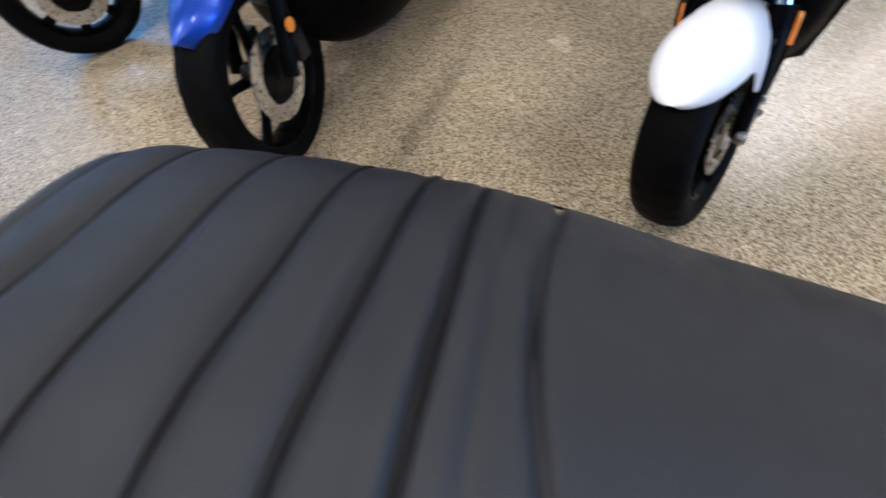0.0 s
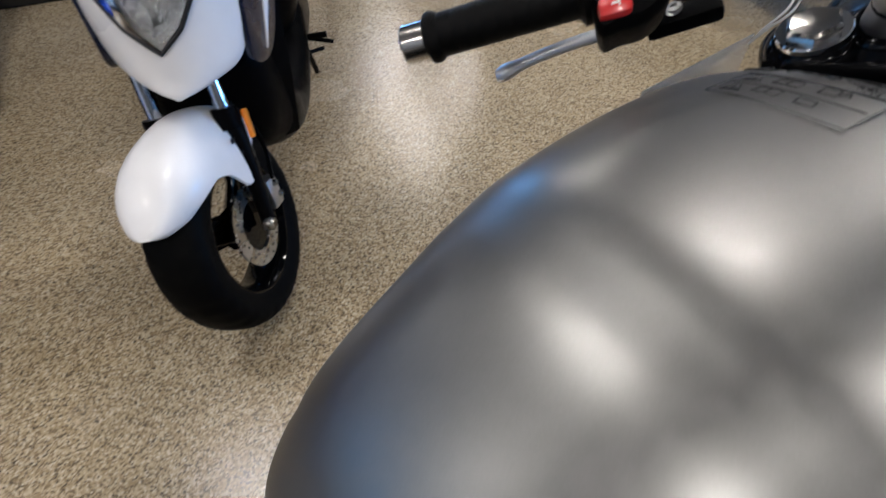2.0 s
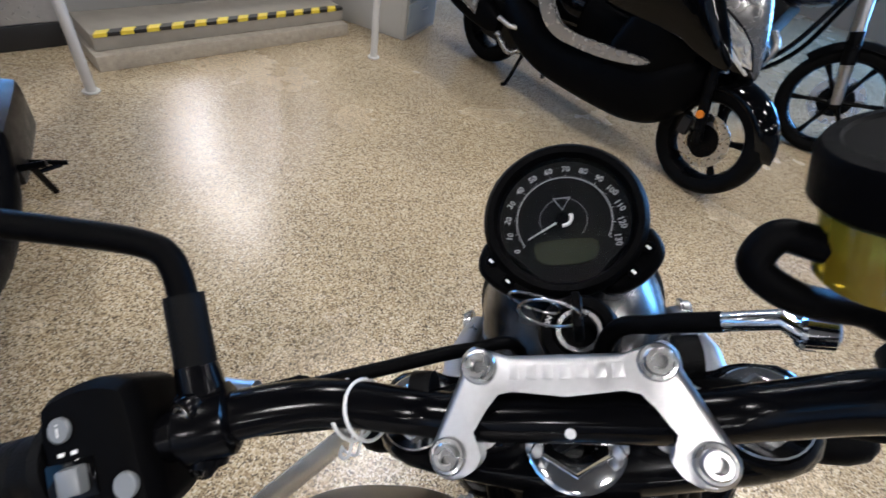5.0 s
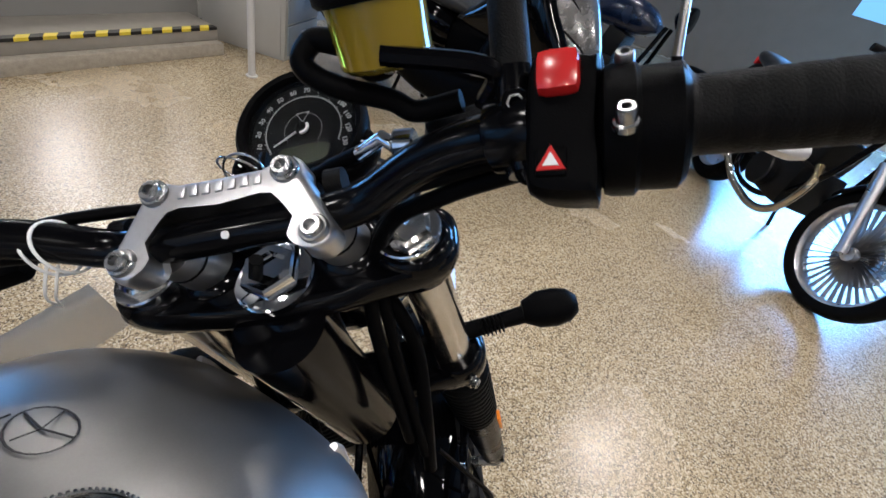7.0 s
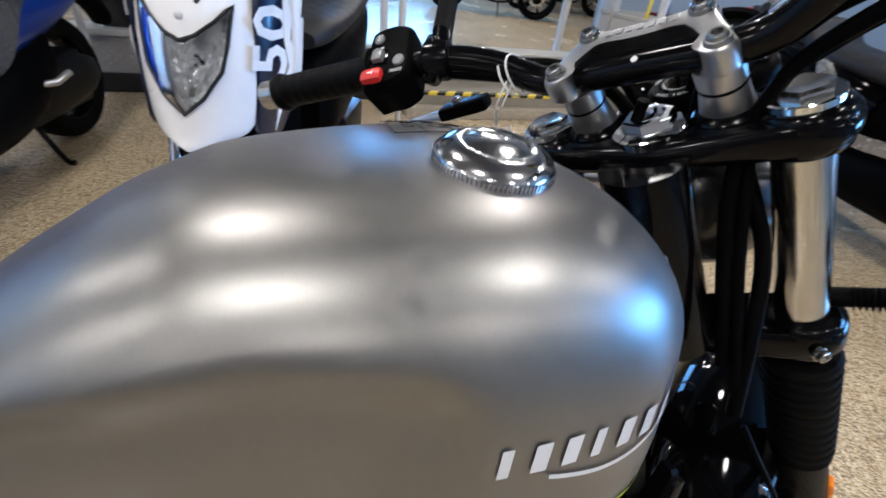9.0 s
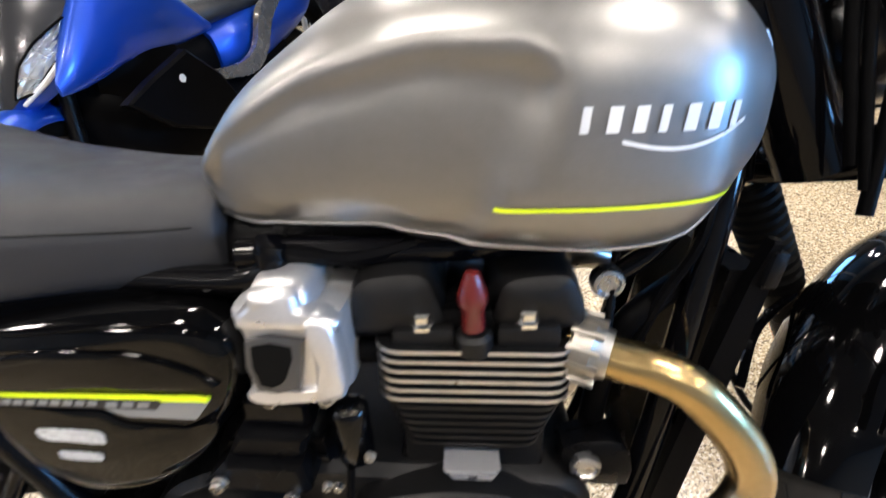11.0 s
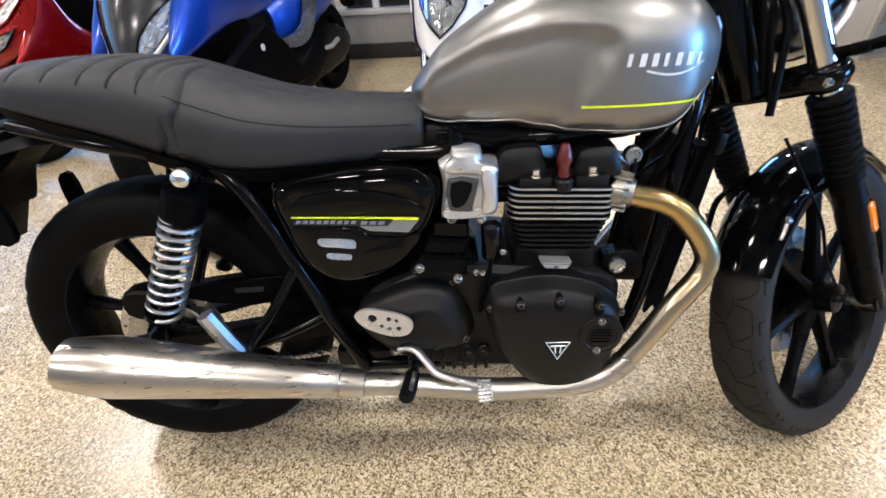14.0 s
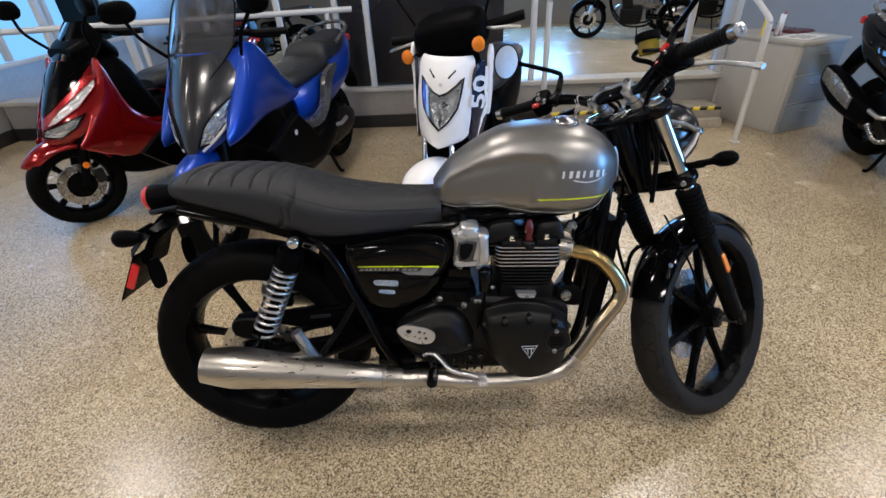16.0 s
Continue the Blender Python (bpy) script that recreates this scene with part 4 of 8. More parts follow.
for bx, bz in ((0.752, 0.452), (0.819, 0.457), (0.887, 0.445)):
    # each upper bolt sits at the head of a raised oval, coloured dark for a pocket's shade
    oval = [(bx + 0.0090 * math.cos(a), bz - 0.006 + 0.0165 * math.sin(a)) for a in [2 * math.pi * k / 20 for k in range(20)]]
    part("pocket_shade_pad", slab(oval, [(-0.172, 0), (-0.1955, 0.0), (-0.1962, 0.0012)]), SHADEBLK, clutch)
    part("cover_bolt", bolt((bx, -0.1950, bz + 0.002), (0, -1, 0), 0.0062, 0.008), DARKBOLT, clutch)
for bx, bz in ((0.702, 0.432), (0.933, 0.415)):
    part("cover_bolt", bolt((bx, -0.170, bz), (0, -1, 0), 0.0060, 0.008), DARKBOLT, clutch)
rc_m = axis_to((0.893, -0.182, 0.384), (0.0, -1, 0.02))
cover = part("round_cover", lathe([(0.040, -0.02), (0.040, 0.015), (0.0375, 0.019), (0.030, 0.0195), (0.028, 0.0175), (0.001, 0.0175)], 36, rc_m), ENGBLK, clutch)
for k in range(5):
    part("cover_slot", box(0.040 - 0.004 * abs(k - 2), 0.0028, 0.003, rc_m @ Matrix.Translation((0, -0.013 + k * 0.0062, 0.0190)), 0.0008), GLOSSBLK, cover)
part("cover_bolt", bolt((0.892, -0.201, 0.416), (0, -1, 0), 0.0055, 0.006), BOLT, cover)
part("cover_bolt", bolt((0.888, -0.201, 0.354), (0, -1, 0), 0.0055, 0.006), BOLT, cover)
tri_c = [(0.798, 0.372), (0.841, 0.372), (0.820, 0.334)]
P3 = [Vector((px, -0.1992, pz)) for px, pz in tri_c]
part("badge", join(sweep(P3, 0.0013, 6, closed=True), sweep([(0.806, -0.1992, 0.364), (0.833, -0.1992, 0.364)], 0.0013, 6), sweep([(0.8145, -0.1992, 0.363), (0.8160, -0.1992, 0.348)], 0.0013, 6), sweep([(0.8250, -0.1992, 0.363), (0.8240, -0.1992, 0.348)], 0.0013, 6)), LTGREY, clutch, "pale triangular outline badge")
SPK = smooth_outline([(0.452, 0.392), (0.461, 0.427), (0.498, 0.448), (0.546, 0.466), (0.601, 0.471), (0.644, 0.444), (0.669, 0.390), (0.667, 0.346), (0.624, 0.326), (0.548, 0.326), (0.485, 0.345)], 5)
spk = part("sprocket_cover", slab(SPK, [(-0.08, 0), (-0.132, 0.0), (-0.150, 0.006), (-0.160, 0.016), (-0.163, 0.028), (-0.172, 0.036), (-0.175, 0.050), (-0.176, 0.064)]), ENGBLK, engine, "smooth black sprocket cover")
upper = smooth_outline([(0.545, 0.47), (0.575, 0.545), (0.62, 0.56), (0.675, 0.54), (0.680, 0.47), (0.62, 0.45)], 4)
box_u = part("starter_housing", slab(upper, [(-0.06, 0), (-0.105, 0.0), (-0.118, 0.012)]), SATINBLK, engine)
for k in range(3):
    part("cooling_rib", block(0.575, 0.672, -0.122, -0.112, 0.478 + k * 0.022, 0.484 + k * 0.022, 0.002), SATINBLK, box_u)
for bx, bz in ((0.567, 0.492), (0.635, 0.462), (0.655, 0.358), (0.60, 0.342)):
    part("cover_bolt", bolt((bx, -0.122 if bz > 0.45 else -0.158, bz), (0, -1, 0), 0.0062, 0.008), DARKBOLT, spk)
part("coolant_canister", lathe([(0.001, 0), (0.016, 0.001), (0.018, 0.006), (0.018, 0.060), (0.016, 0.066), (0.010, 0.070), (0.001, 0.071)], 24, axis_to((0.7075, -0.128, 0.512), (0.0, 0, 1))), GLOSSBLK, engine)
part("sensor_lead", tube([(0.705, -0.145, 0.515), (0.700, -0.15, 0.48), (0.690, -0.145, 0.43), (0.685, -0.12, 0.39)], 0.004, 8), PLASTIC, engine)
for k, (qx, qy, qz) in enumerate([(0.66, -0.13, 0.300), (0.69, -0.135, 0.305), (0.61, -0.12, 0.29), (0.645, -0.12, 0.275), (0.575, -0.115, 0.285)]):
    part("sump_boss", disc(0.016 - 0.002 * (k % 3), 0.03, axis_to((qx, qy + 0.03, qz), (0, -1, 0)), 14), ENGBLK, engine)
    part("cover_bolt", bolt((qx, qy - 0.001, qz), (0, -1, 0), 0.005, 0.006), DARKBOLT, engine)
pieces("sump_rib", [block(0.58 + k * 0.022, 0.588 + k * 0.022, -0.128, -0.11, 0.255, 0.30, 0.002) for k in range(6)], ENGBLK, engine)


def fin_plate(x0, x1, w, z, t, notch=0.0):
    r, P = 0.022, []
    for cx, cy, a0 in ((x1 - r, w - r, 0), (x0 + r, w - r, 90), (x0 + r, -w + r, 180), (x1 - r, -w + r, 270)):
        for k in range(5):
            a = radians(a0 + 22.5 * k)
            P.append((cx + r * math.cos(a), cy + r * math.sin(a)))
    return loft([[(px, py, z - t / 2) for px, py in P], [(px, py, z + t / 2) for px, py in P]])


cyl = part("cylinder_block", moved(block(0.748, 0.894, -0.112, 0.112, 0.47, 0.64, 0.015), ER), ENGBLK, engine)
for k in range(6):
    part("fin", moved(fin_plate(0.729, 0.908, 0.133, 0.5835 + 0.0105 * k, 0.0046), ER), ENGBLK, cyl)
    ring = moved(fin_plate(0.7285, 0.9085, 0.1336, 0.5835 + 0.0105 * k, 0.0038), ER)
    part("polished_edge", ring, ALLOY, cyl, "polished bright fin edge")
for k in range(6):
    part("fin", moved(fin_plate(0.735 + 0.003 * (5 - k), 0.903 - 0.003 * (5 - k), 0.130 - 0.0015 * (5 - k), 0.518 + 0.0105 * k, 0.0042), ER), ENGBLK, cyl)
part("cylinder_base", moved(block(0.745, 0.895, -0.108, 0.108, 0.455, 0.495, 0.010), ER), SATINBLK, cyl)
plq = part("number_plaque", slab([(0.793, 0.5035), (0.849, 0.5000), (0.841, 0.4890), (0.802, 0.4915)], [(-0.100, 0), (-0.1390, 0.0), (-0.1405, 0.0012)]), SILVER, engine, "small silver plaque with dark print", sharp=25)
part("plaque_bar", slab([(0.797, 0.5018), (0.846, 0.4988), (0.8445, 0.4965), (0.798, 0.4995)], [(-0.1395, 0), (-0.1412, 0)]), MIDGREY, plq)
lettering("plaque_number", "900", Matrix.Translation((0.8215, -0.1410, 0.4935)) @ pose(0, 0, 0, 90, -3, 0), 0.0062, DARKDECAL, plq, bold=0.0003)
head = part("cylinder_head", moved(block(0.735, 0.905, -0.112, 0.112, 0.630, 0.668, 0.012), ER), SATINBLK, engine)
for x0, x1, zz in ((0.718, 0.800, 0.706), (0.848, 0.924, 0.701)):
    lump = slab(smooth_outline([(x0, 0.645), (x0 - 0.001, 0.680), (x0 + 0.014, zz - 0.003), (x1 - 0.016, zz), (x1 - 0.001, 0.682), (x1, 0.645)], 4), [(0.13, 0.02), (0.11, 0.0), (-0.095, 0.0), (-0.112, 0.004), (-0.119, 0.016)])
    cov = part("rocker_cover", lump, ENGBLK, head, "rounded black cam cover")
    xm = 0.783 if x0 < 0.8 else 0.876
    part("cover_lug", block(xm - 0.028, xm + 0.028, -0.126, -0.10, 0.632, 0.656, 0.006), ENGBLK, cov)
    part("cover_bolt", lathe([(0.013, 0), (0.013, 0.004), (0.0095, 0.005), (0.0095, 0.013), (0.007, 0.0145)], 6, axis_to((xm, -0.114, 0.655), (0, -0.1, 1))), CHROME, cov)
part("plug_cap", lathe([(0.001, 0.060), (0.006, 0.059), (0.009, 0.052), (0.0125, 0.040), (0.0135, 0.034), (0.012, 0.027), (0.010, 0.022), (0.0105, 0.004), (0.001, 0.0)], 10, axis_to((0.828, -0.122, 0.652), (0, -0.05, 1))), DARKRED, head, "dark red spark plug cap")
part("plug_tube", lathe([(0.017, -0.016), (0.017, 0.0), (0.013, 0.004), (0.011, 0.004)], 16, axis_to((0.828, -0.122, 0.649), (0, -0.05, 1))), ENGBLK, head)

# gearbox top: stepped cover with bolts
gtop = part("gearbox_cover", slab([(0.606, 0.589), (0.669, 0.583), (0.668, 0.556), (0.604, 0.562)], [(-0.06, 0), (-0.128, 0.0), (-0.134, 0.005)]), TUBEBLK, engine, "stepped black gearbox cover", sharp=25)
part("cover_step", slab([(0.600, 0.558), (0.668, 0.552), (0.660, 0.530), (0.588, 0.537)], [(-0.06, 0), (-0.140, 0.0), (-0.147, 0.006)]), SATINBLK, gtop, sharp=25)
part("cover_step", slab([(0.586, 0.532), (0.660, 0.526), (0.664, 0.492), (0.560, 0.505)], [(-0.06, 0), (-0.150, 0.0), (-0.157, 0.006)]), SATINBLK, gtop, sharp=25)
for bx, by, bz in ((0.580, -0.157, 0.512), (0.646, -0.157, 0.489), (0.640, -0.134, 0.594), (0.690, -0.130, 0.590)):
    part("cover_bolt", bolt((bx, by, bz), (0, -1, 0), 0.0068, 0.009), BOLT, gtop)
for bx, bz in ((0.726, 0.532), (0.679, 0.493), (0.690, 0.492)):
    part("cover_bolt", bolt((bx, -0.146, bz), (0, -1, 0), 0.0045, 0.006), BOLT, gtop)
# silver throttle body cover
TB = smooth_outline([(0.646, 0.713), (0.664, 0.714), (0.682, 0.713), (0.693, 0.706), (0.696, 0.691), (0.716, 0.687), (0.720, 0.680), (0.719, 0.640), (0.719, 0.610), (0.711, 0.603), (0.670, 0.599), (0.630, 0.594), (0.622, 0.600), (0.628, 0.640), (0.626, 0.671), (0.622, 0.690), (0.642, 0.702)], 2)
tb = part("throttle_body_cover", slab(TB, [(-0.06, 0), (-0.122, 0.0), (-0.133, 0.002), (-0.140, 0.006), (-0.1435, 0.012), (-0.145, 0.020)]), SILVER, engine, "satin silver throttle body cover")
part("cover_column", slab(smooth_outline([(0.691, 0.688), (0.713, 0.684), (0.717, 0.645), (0.7165, 0.613), (0.708, 0.605), (0.690, 0.606), (0.692, 0.645)], 3), [(-0.13, 0), (-0.147, 0.0), (-0.1535, 0.003), (-0.1560, 0.008)]), SILVER, tb)
part("cover_crown", slab(smooth_outline([(0.648, 0.7105), (0.683, 0.7095), (0.690, 0.695), (0.716, 0.6845), (0.712, 0.672), (0.640, 0.676), (0.632, 0.688), (0.644, 0.701)], 3), [(-0.13, 0), (-0.144, 0.0), (-0.1500, 0.003), (-0.1525, 0.009)]), SILVER, tb)
part("cover_foot", slab(smooth_outline([(0.630, 0.612), (0.690, 0.613), (0.712, 0.608), (0.706, 0.601), (0.665, 0.597), (0.629, 0.600)], 3), [(-0.13, 0), (-0.1455, 0.0), (-0.1485, 0.003)]), SILVER, tb)
part("cover_inset", slab(smooth_outline([(0.637, 0.668), (0.682, 0.667), (0.686, 0.660), (0.676, 0.618), (0.672, 0.615), (0.637, 0.615)], 2), [(-0.146, 0), (-0.1508, 0.001), (-0.1515, 0.003)]), INSET, tb, "black inset panel")
# the hollow's shade, drawn as a flat black plate on the inset
part("hollow_shade", slab(smooth_outline([(0.6415, 0.6635), (0.6765, 0.6620), (0.6700, 0.6360), (0.6600, 0.6220), (0.6415, 0.6215)], 2), [(-0.146, 0), (-0.1520, 0.001)]), SHADEBLK, tb)
for k in range(2):
    part("intake_stub", disc(0.013, 0.05, axis_to((0.700, -0.10, 0.62 + 0.03 * k), (1, 0, 0)), 14), PLASTIC, engine)
part("airbox", block(0.50, 0.63, -0.085, 0.085, 0.56, 0.70, 0.02), PLASTIC, bike)
part("intake_hose", join(tube([(0.60, -0.085, 0.70), (0.66, -0.095, 0.722), (0.72, -0.095, 0.715), (0.78, -0.085, 0.722)], 0.008, 8), tube([(0.66, -0.075, 0.725), (0.74, -0.085, 0.70), (0.80, -0.07, 0.73)], 0.005, 8)), PLASTIC, bike)

# black side covers
PANEL = smooth_outline([(0.331, 0.655), (0.353, 0.674), (0.454, 0.685), (0.547, 0.686), (0.595, 0.678), (0.621, 0.653), (0.619, 0.619), (0.598, 0.574), (0.545, 0.517), (0.497, 0.479), (0.433, 0.472), (0.388, 0.490), (0.360, 0.522), (0.343, 0.575), (0.331, 0.623)], 4)
UPPER = smooth_outline([(0.356, 0.630), (0.396, 0.649), (0.464, 0.657), (0.533, 0.648), (0.577, 0.630), (0.592, 0.612), (0.480, 0.612), (0.372, 0.617)], 4)
LOWER = smooth_outline([(0.364, 0.596), (0.440, 0.590), (0.476, 0.586), (0.496, 0.572), (0.555, 0.566), (0.582, 0.571), (0.572, 0.545), (0.530, 0.508), (0.490, 0.489), (0.437, 0.484), (0.397, 0.502), (0.373, 0.540)], 4)
for sgn in (1, -1):
    def side(vf, sgn=sgn):
        return vf if sgn == 1 else mirrored(vf)
    sc = part("side_cover", side(slab(PANEL, [(-0.075, 0.002), (-0.112, 0.0), (-0.124, 0.004), (-0.133, 0.012), (-0.138, 0.024), (-0.1395, 0.034), (-0.1385, 0.040), (-0.1385, 0.060)])), GLOSSBLK, bike, "gloss black side cover with lime line")
    part("raised_panel", side(slab(UPPER, [(-0.135, 0), (-0.1405, 0.0), (-0.1425, 0.003), (-0.1430, 0.010)])), GLOSSBLK, sc)
    part("raised_panel", side(slab(LOWER, [(-0.135, 0), (-0.1400, 0.0), (-0.1418, 0.003), (-0.1422, 0.012)])), GLOSSBLK, sc)
    part("cover_lip", side(sweep([(x, -0.1345, z) for x, z in slab_scaled(PANEL, 0.012)], 0.0022, 6, closed=True)), GLOSSBLK, sc)
    if sgn == 1:
        part("lime_stripe", slab([(0.367, 0.6122), (0.541, 0.6030), (0.583, 0.6008), (0.584, 0.5978), (0.541, 0.6000), (0.540, 0.6019), (0.367, 0.6111)], [(-0.138, 0), (-0.1440, 0)]), YELLOW, sc)
        part("grey_flash", slab([(0.539, 0.5985), (0.584, 0.5960), (0.565, 0.574), (0.497, 0.580), (0.480, 0.590)], [(-0.138, 0), (-0.1405, 0.0005)]), MIDGREY, sc)
        part("mark_plate", slab([(0.369, 0.6085), (0.541, 0.5995), (0.530, 0.5880), (0.368, 0.5975)], [(-0.138, 0), (-0.1412, 0)]), DARKDECAL, sc)
        pieces("mark_bar", [slab([(0.375 + 0.0118 * k, 0.6060 - 0.0006 * k), (0.3830 + 0.0118 * k, 0.6055 - 0.0006 * k), (0.3800 + 0.0118 * k, 0.5995 - 0.0006 * k), (0.372 + 0.0118 * k, 0.6000 - 0.0006 * k)], [(-0.138, 0), (-0.1420, 0)]) for k in range(9)], MIDGREY, sc)
        pieces("mark_bar", [slab([(0.486 + 0.0150 * k, 0.5995 - 0.0008 * k), (0.497 + 0.0150 * k, 0.5990 - 0.0008 * k), (0.494 + 0.0150 * k, 0.5925 - 0.0008 * k), (0.483 + 0.0150 * k, 0.5930 - 0.0008 * k)], [(-0.138, 0), (-0.1418, 0)]) for k in range(3)], MIDGREY, sc)
        for o in ([(0.409, 0.571), (0.438, 0.5695), (0.467, 0.566), (0.471, 0.556), (0.466, 0.548), (0.438, 0.5515), (0.411, 0.555), (0.404, 0.563)], [(0.420, 0.542), (0.457, 0.538), (0.460, 0.532), (0.455, 0.526), (0.420, 0.530), (0.416, 0.536)]):
            vent = part("vent", slab(smooth_outline(o, 3), [(-0.135, 0), (-0.1425, 0.0), (-0.1430, 0.001)]), SHADEBLK, sc, "small grey mesh vent")
            edge = smooth_outline(o, 3)
            wires = []
            for k in range(-16, 34):
                for dz in (-1, 1):
                    run = []
                    for q in range(41):
                        px, pz = 0.402 + 0.0020 * k + 0.0010 * q, (0.524 if dz > 0 else 0.573) + dz * 0.00125 * q
                        if inside(edge, px, pz):
                            run.append((px, -0.1434, pz))
                    if len(run) > 1:
                        wires.append(sweep([run[0], run[-1]], 0.00045, 4))
            part("mesh_wire", join(*wires), MESH, vent)["kind"] = "stuff"

# exhausts
for sgn in (-1, 1):
    hp = [(0.905, 0.085, 0.622), (0.935, 0.105, 0.616), (0.961, 0.115, 0.611), (0.985, 0.123, 0.608), (1.012, 0.132, 0.597), (1.040, 0.140, 0.571), (1.066, 0.146, 0.535), (1.077, 0.151, 0.504), (1.070, 0.156, 0.476), (1.051, 0.161, 0.450), (1.022, 0.166, 0.412), (0.984, 0.170, 0.350), (0.945, 0.172, 0.290)]
    header = part("exhaust_header", tube([(a, sgn * b, c) for a, b, c in hp], 0.0205, 20, 8), GOLDSTEEL if sgn < 0 else STEEL, bike, "warm-toned brushed steel header pipe")
    lp = [(0.962, 0.172, 0.310), (0.925, 0.173, 0.274), (0.88, 0.175, 0.255), (0.80, 0.178, 0.248), (0.69, 0.183, 0.252), (0.55, 0.195, 0.280), (0.44, 0.212, 0.302)]
    part("lower_pipe", tube([(a, sgn * b, c) for a, b, c in lp], 0.0222, 20, 8), STEEL, bike, "brushed steel lower pipe")
    a, b = Vector((0.465, sgn * 0.210, 0.300)), Vector((-0.085, sgn * 0.245, 0.405))
    d = (b - a)
    sil = part("silencer", lathe([(0.022, 0), (0.0265, 0.002), (0.0285, 0.045), (0.0275, 0.055), (0.0315, 0.060), (0.037, 0.14), (0.0435, 0.24), (0.0500, 0.34), (0.0560, 0.43), (0.0585, 0.475), (0.0560, 0.505), (0.0490, 0.548), (0.0470, d.length), (0.041, d.length), (0.036, d.length - 0.02), (0.001, d.length - 0.03)], 40, axis_to(a, d) @ Matrix.Diagonal((0.94, 0.94, 0.93, 1))), STEEL, bike, "brushed steel megaphone silencer")
    part("silencer_band", lathe([(0.0280, 0.046), (0.0306, 0.048), (0.0306, 0.056), (0.0280, 0.058)], 36, axis_to(a, d)), STEEL, sil)
    part("silencer_bore", disc(0.034, 0.004, axis_to(a + d.normalized() * (d.length * 0.93 - 0.017), d), 24), DARKDECAL, sil)
    cm = axis_to((0.919, sgn * 0.098, 0.619), (0.9, sgn * 0.42, -0.12))
    clamp = part("header_clamp", lathe([(0.026, 0), (0.031, 0.003), (0.031, 0.020), (0.027, 0.024), (0.0235, 0.034), (0.0225, 0.036)], 28, cm), CASTALLOY, bike, "ribbed alloy exhaust clamp")
    pieces("clamp_rib", [box(0.008, 0.006, 0.030, cm @ pose(0, 0, 0, 0, 0, 30 * k) @ Matrix.Translation((0.031, 0, 0.014)), 0.002) for k in range(12)], CASTALLOY, clamp)

# right side controls
HP = smooth_outline([(0.461, 0.440), (0.474, 0.453), (0.500, 0.454), (0.549, 0.438), (0.563, 0.419), (0.552, 0.399), (0.522, 0.396), (0.479, 0.415)], 4)
plate_v = holed_plate(HP, [(0.521, 0.433, 0.0046), (0.534, 0.429, 0.0036), (0.507, 0.419, 0.0036), (0.521, 0.413, 0.0034), (0.537, 0.412, 0.0046), (0.492, 0.436, 0.0080)], 0.005)
part("heel_guard", moved(plate_v, Matrix.Translation((0, -0.196, 0))), SILVER, bike, "drilled silver heel guard")
peg = part("footpeg", tube([(0.545, -0.120, 0.300), (0.552, -0.160, 0.300), (0.553, -0.19, 0.303)], 0.010, 10), BOLT, bike)
part("peg_rubber", sweep([(0.553, -0.186, 0.304), (0.552, -0.192, 0.303), (0.550, -0.230, 0.308), (0.547, -0.262, 0.313), (0.546, -0.268, 0.314)], [0.010, 0.0135, 0.0145, 0.0140, 0.010], 16, squash=0.85), GRIPRUB, peg, "black rubber footpeg")
part("peg_plate", sweep([(0.5575, -0.200, 0.3145), (0.5540, -0.255, 0.3225)], 0.0050, 8, squash=0.5), TITAN, peg)
part("peg_feeler", tube([(0.546, -0.264, 0.308), (0.545, -0.267, 0.298), (0.545, -0.267, 0.290)], 0.0045, 8), BOLT, peg)
ped = part("brake_pedal", sweep(curve([(0.526, -0.165, 0.341), (0.545, -0.168, 0.347), (0.562, -0.174, 0.343), (0.580, -0.190, 0.330), (0.602, -0.205, 0.313), (0.655, -0.212, 0.298), (0.678, -0.216, 0.294)], 6), 0.0085, 12, squash=0.75), ALLOY, bike, "forged alloy brake pedal")
pm = Matrix.Translation((0.686, -0.228, 0.292)) @ pose(0, 0, 0, 25, -6, 0)
part("pedal_pad", moved(box(0.026, 0.042, 0.010, Matrix(), 0.003), pm), ALLOY, ped)
part("pedal_tooth", join(*[moved(lathe([(0.0034, 0), (0.0016, 0.004)], 4), pm @ Matrix.Translation((-0.009 + 0.006 * i, -0.017 + 0.0068 * j, 0.005))) for i in range(4) for j in range(6)]), ALLOY, ped)["kind"] = "stuff"
pp = part("pillion_peg", sweep([(0.225, -0.165, 0.335), (0.205, -0.172, 0.385), (0.184, -0.178, 0.445)], [0.015, 0.0165, 0.0155], 8), ALLOY, bike, "folded alloy pillion footpeg")
part("peg_hinge", moved(box(0.034, 0.026, 0.030, Matrix(), 0.006), Matrix.Translation((0.228, -0.158, 0.332))), TUBEBLK, pp)
part("hinge_pin", disc(0.009, 0.05, axis_to((0.232, -0.182, 0.345), (0, 1, 0)), 14), BOLT, pp)
part("heat_guard", slab([(0.125, 0.352), (0.205, 0.372), (0.215, 0.345), (0.16, 0.330)], [(-0.150, 0), (-0.154, 0)]), ALLOY, bike)

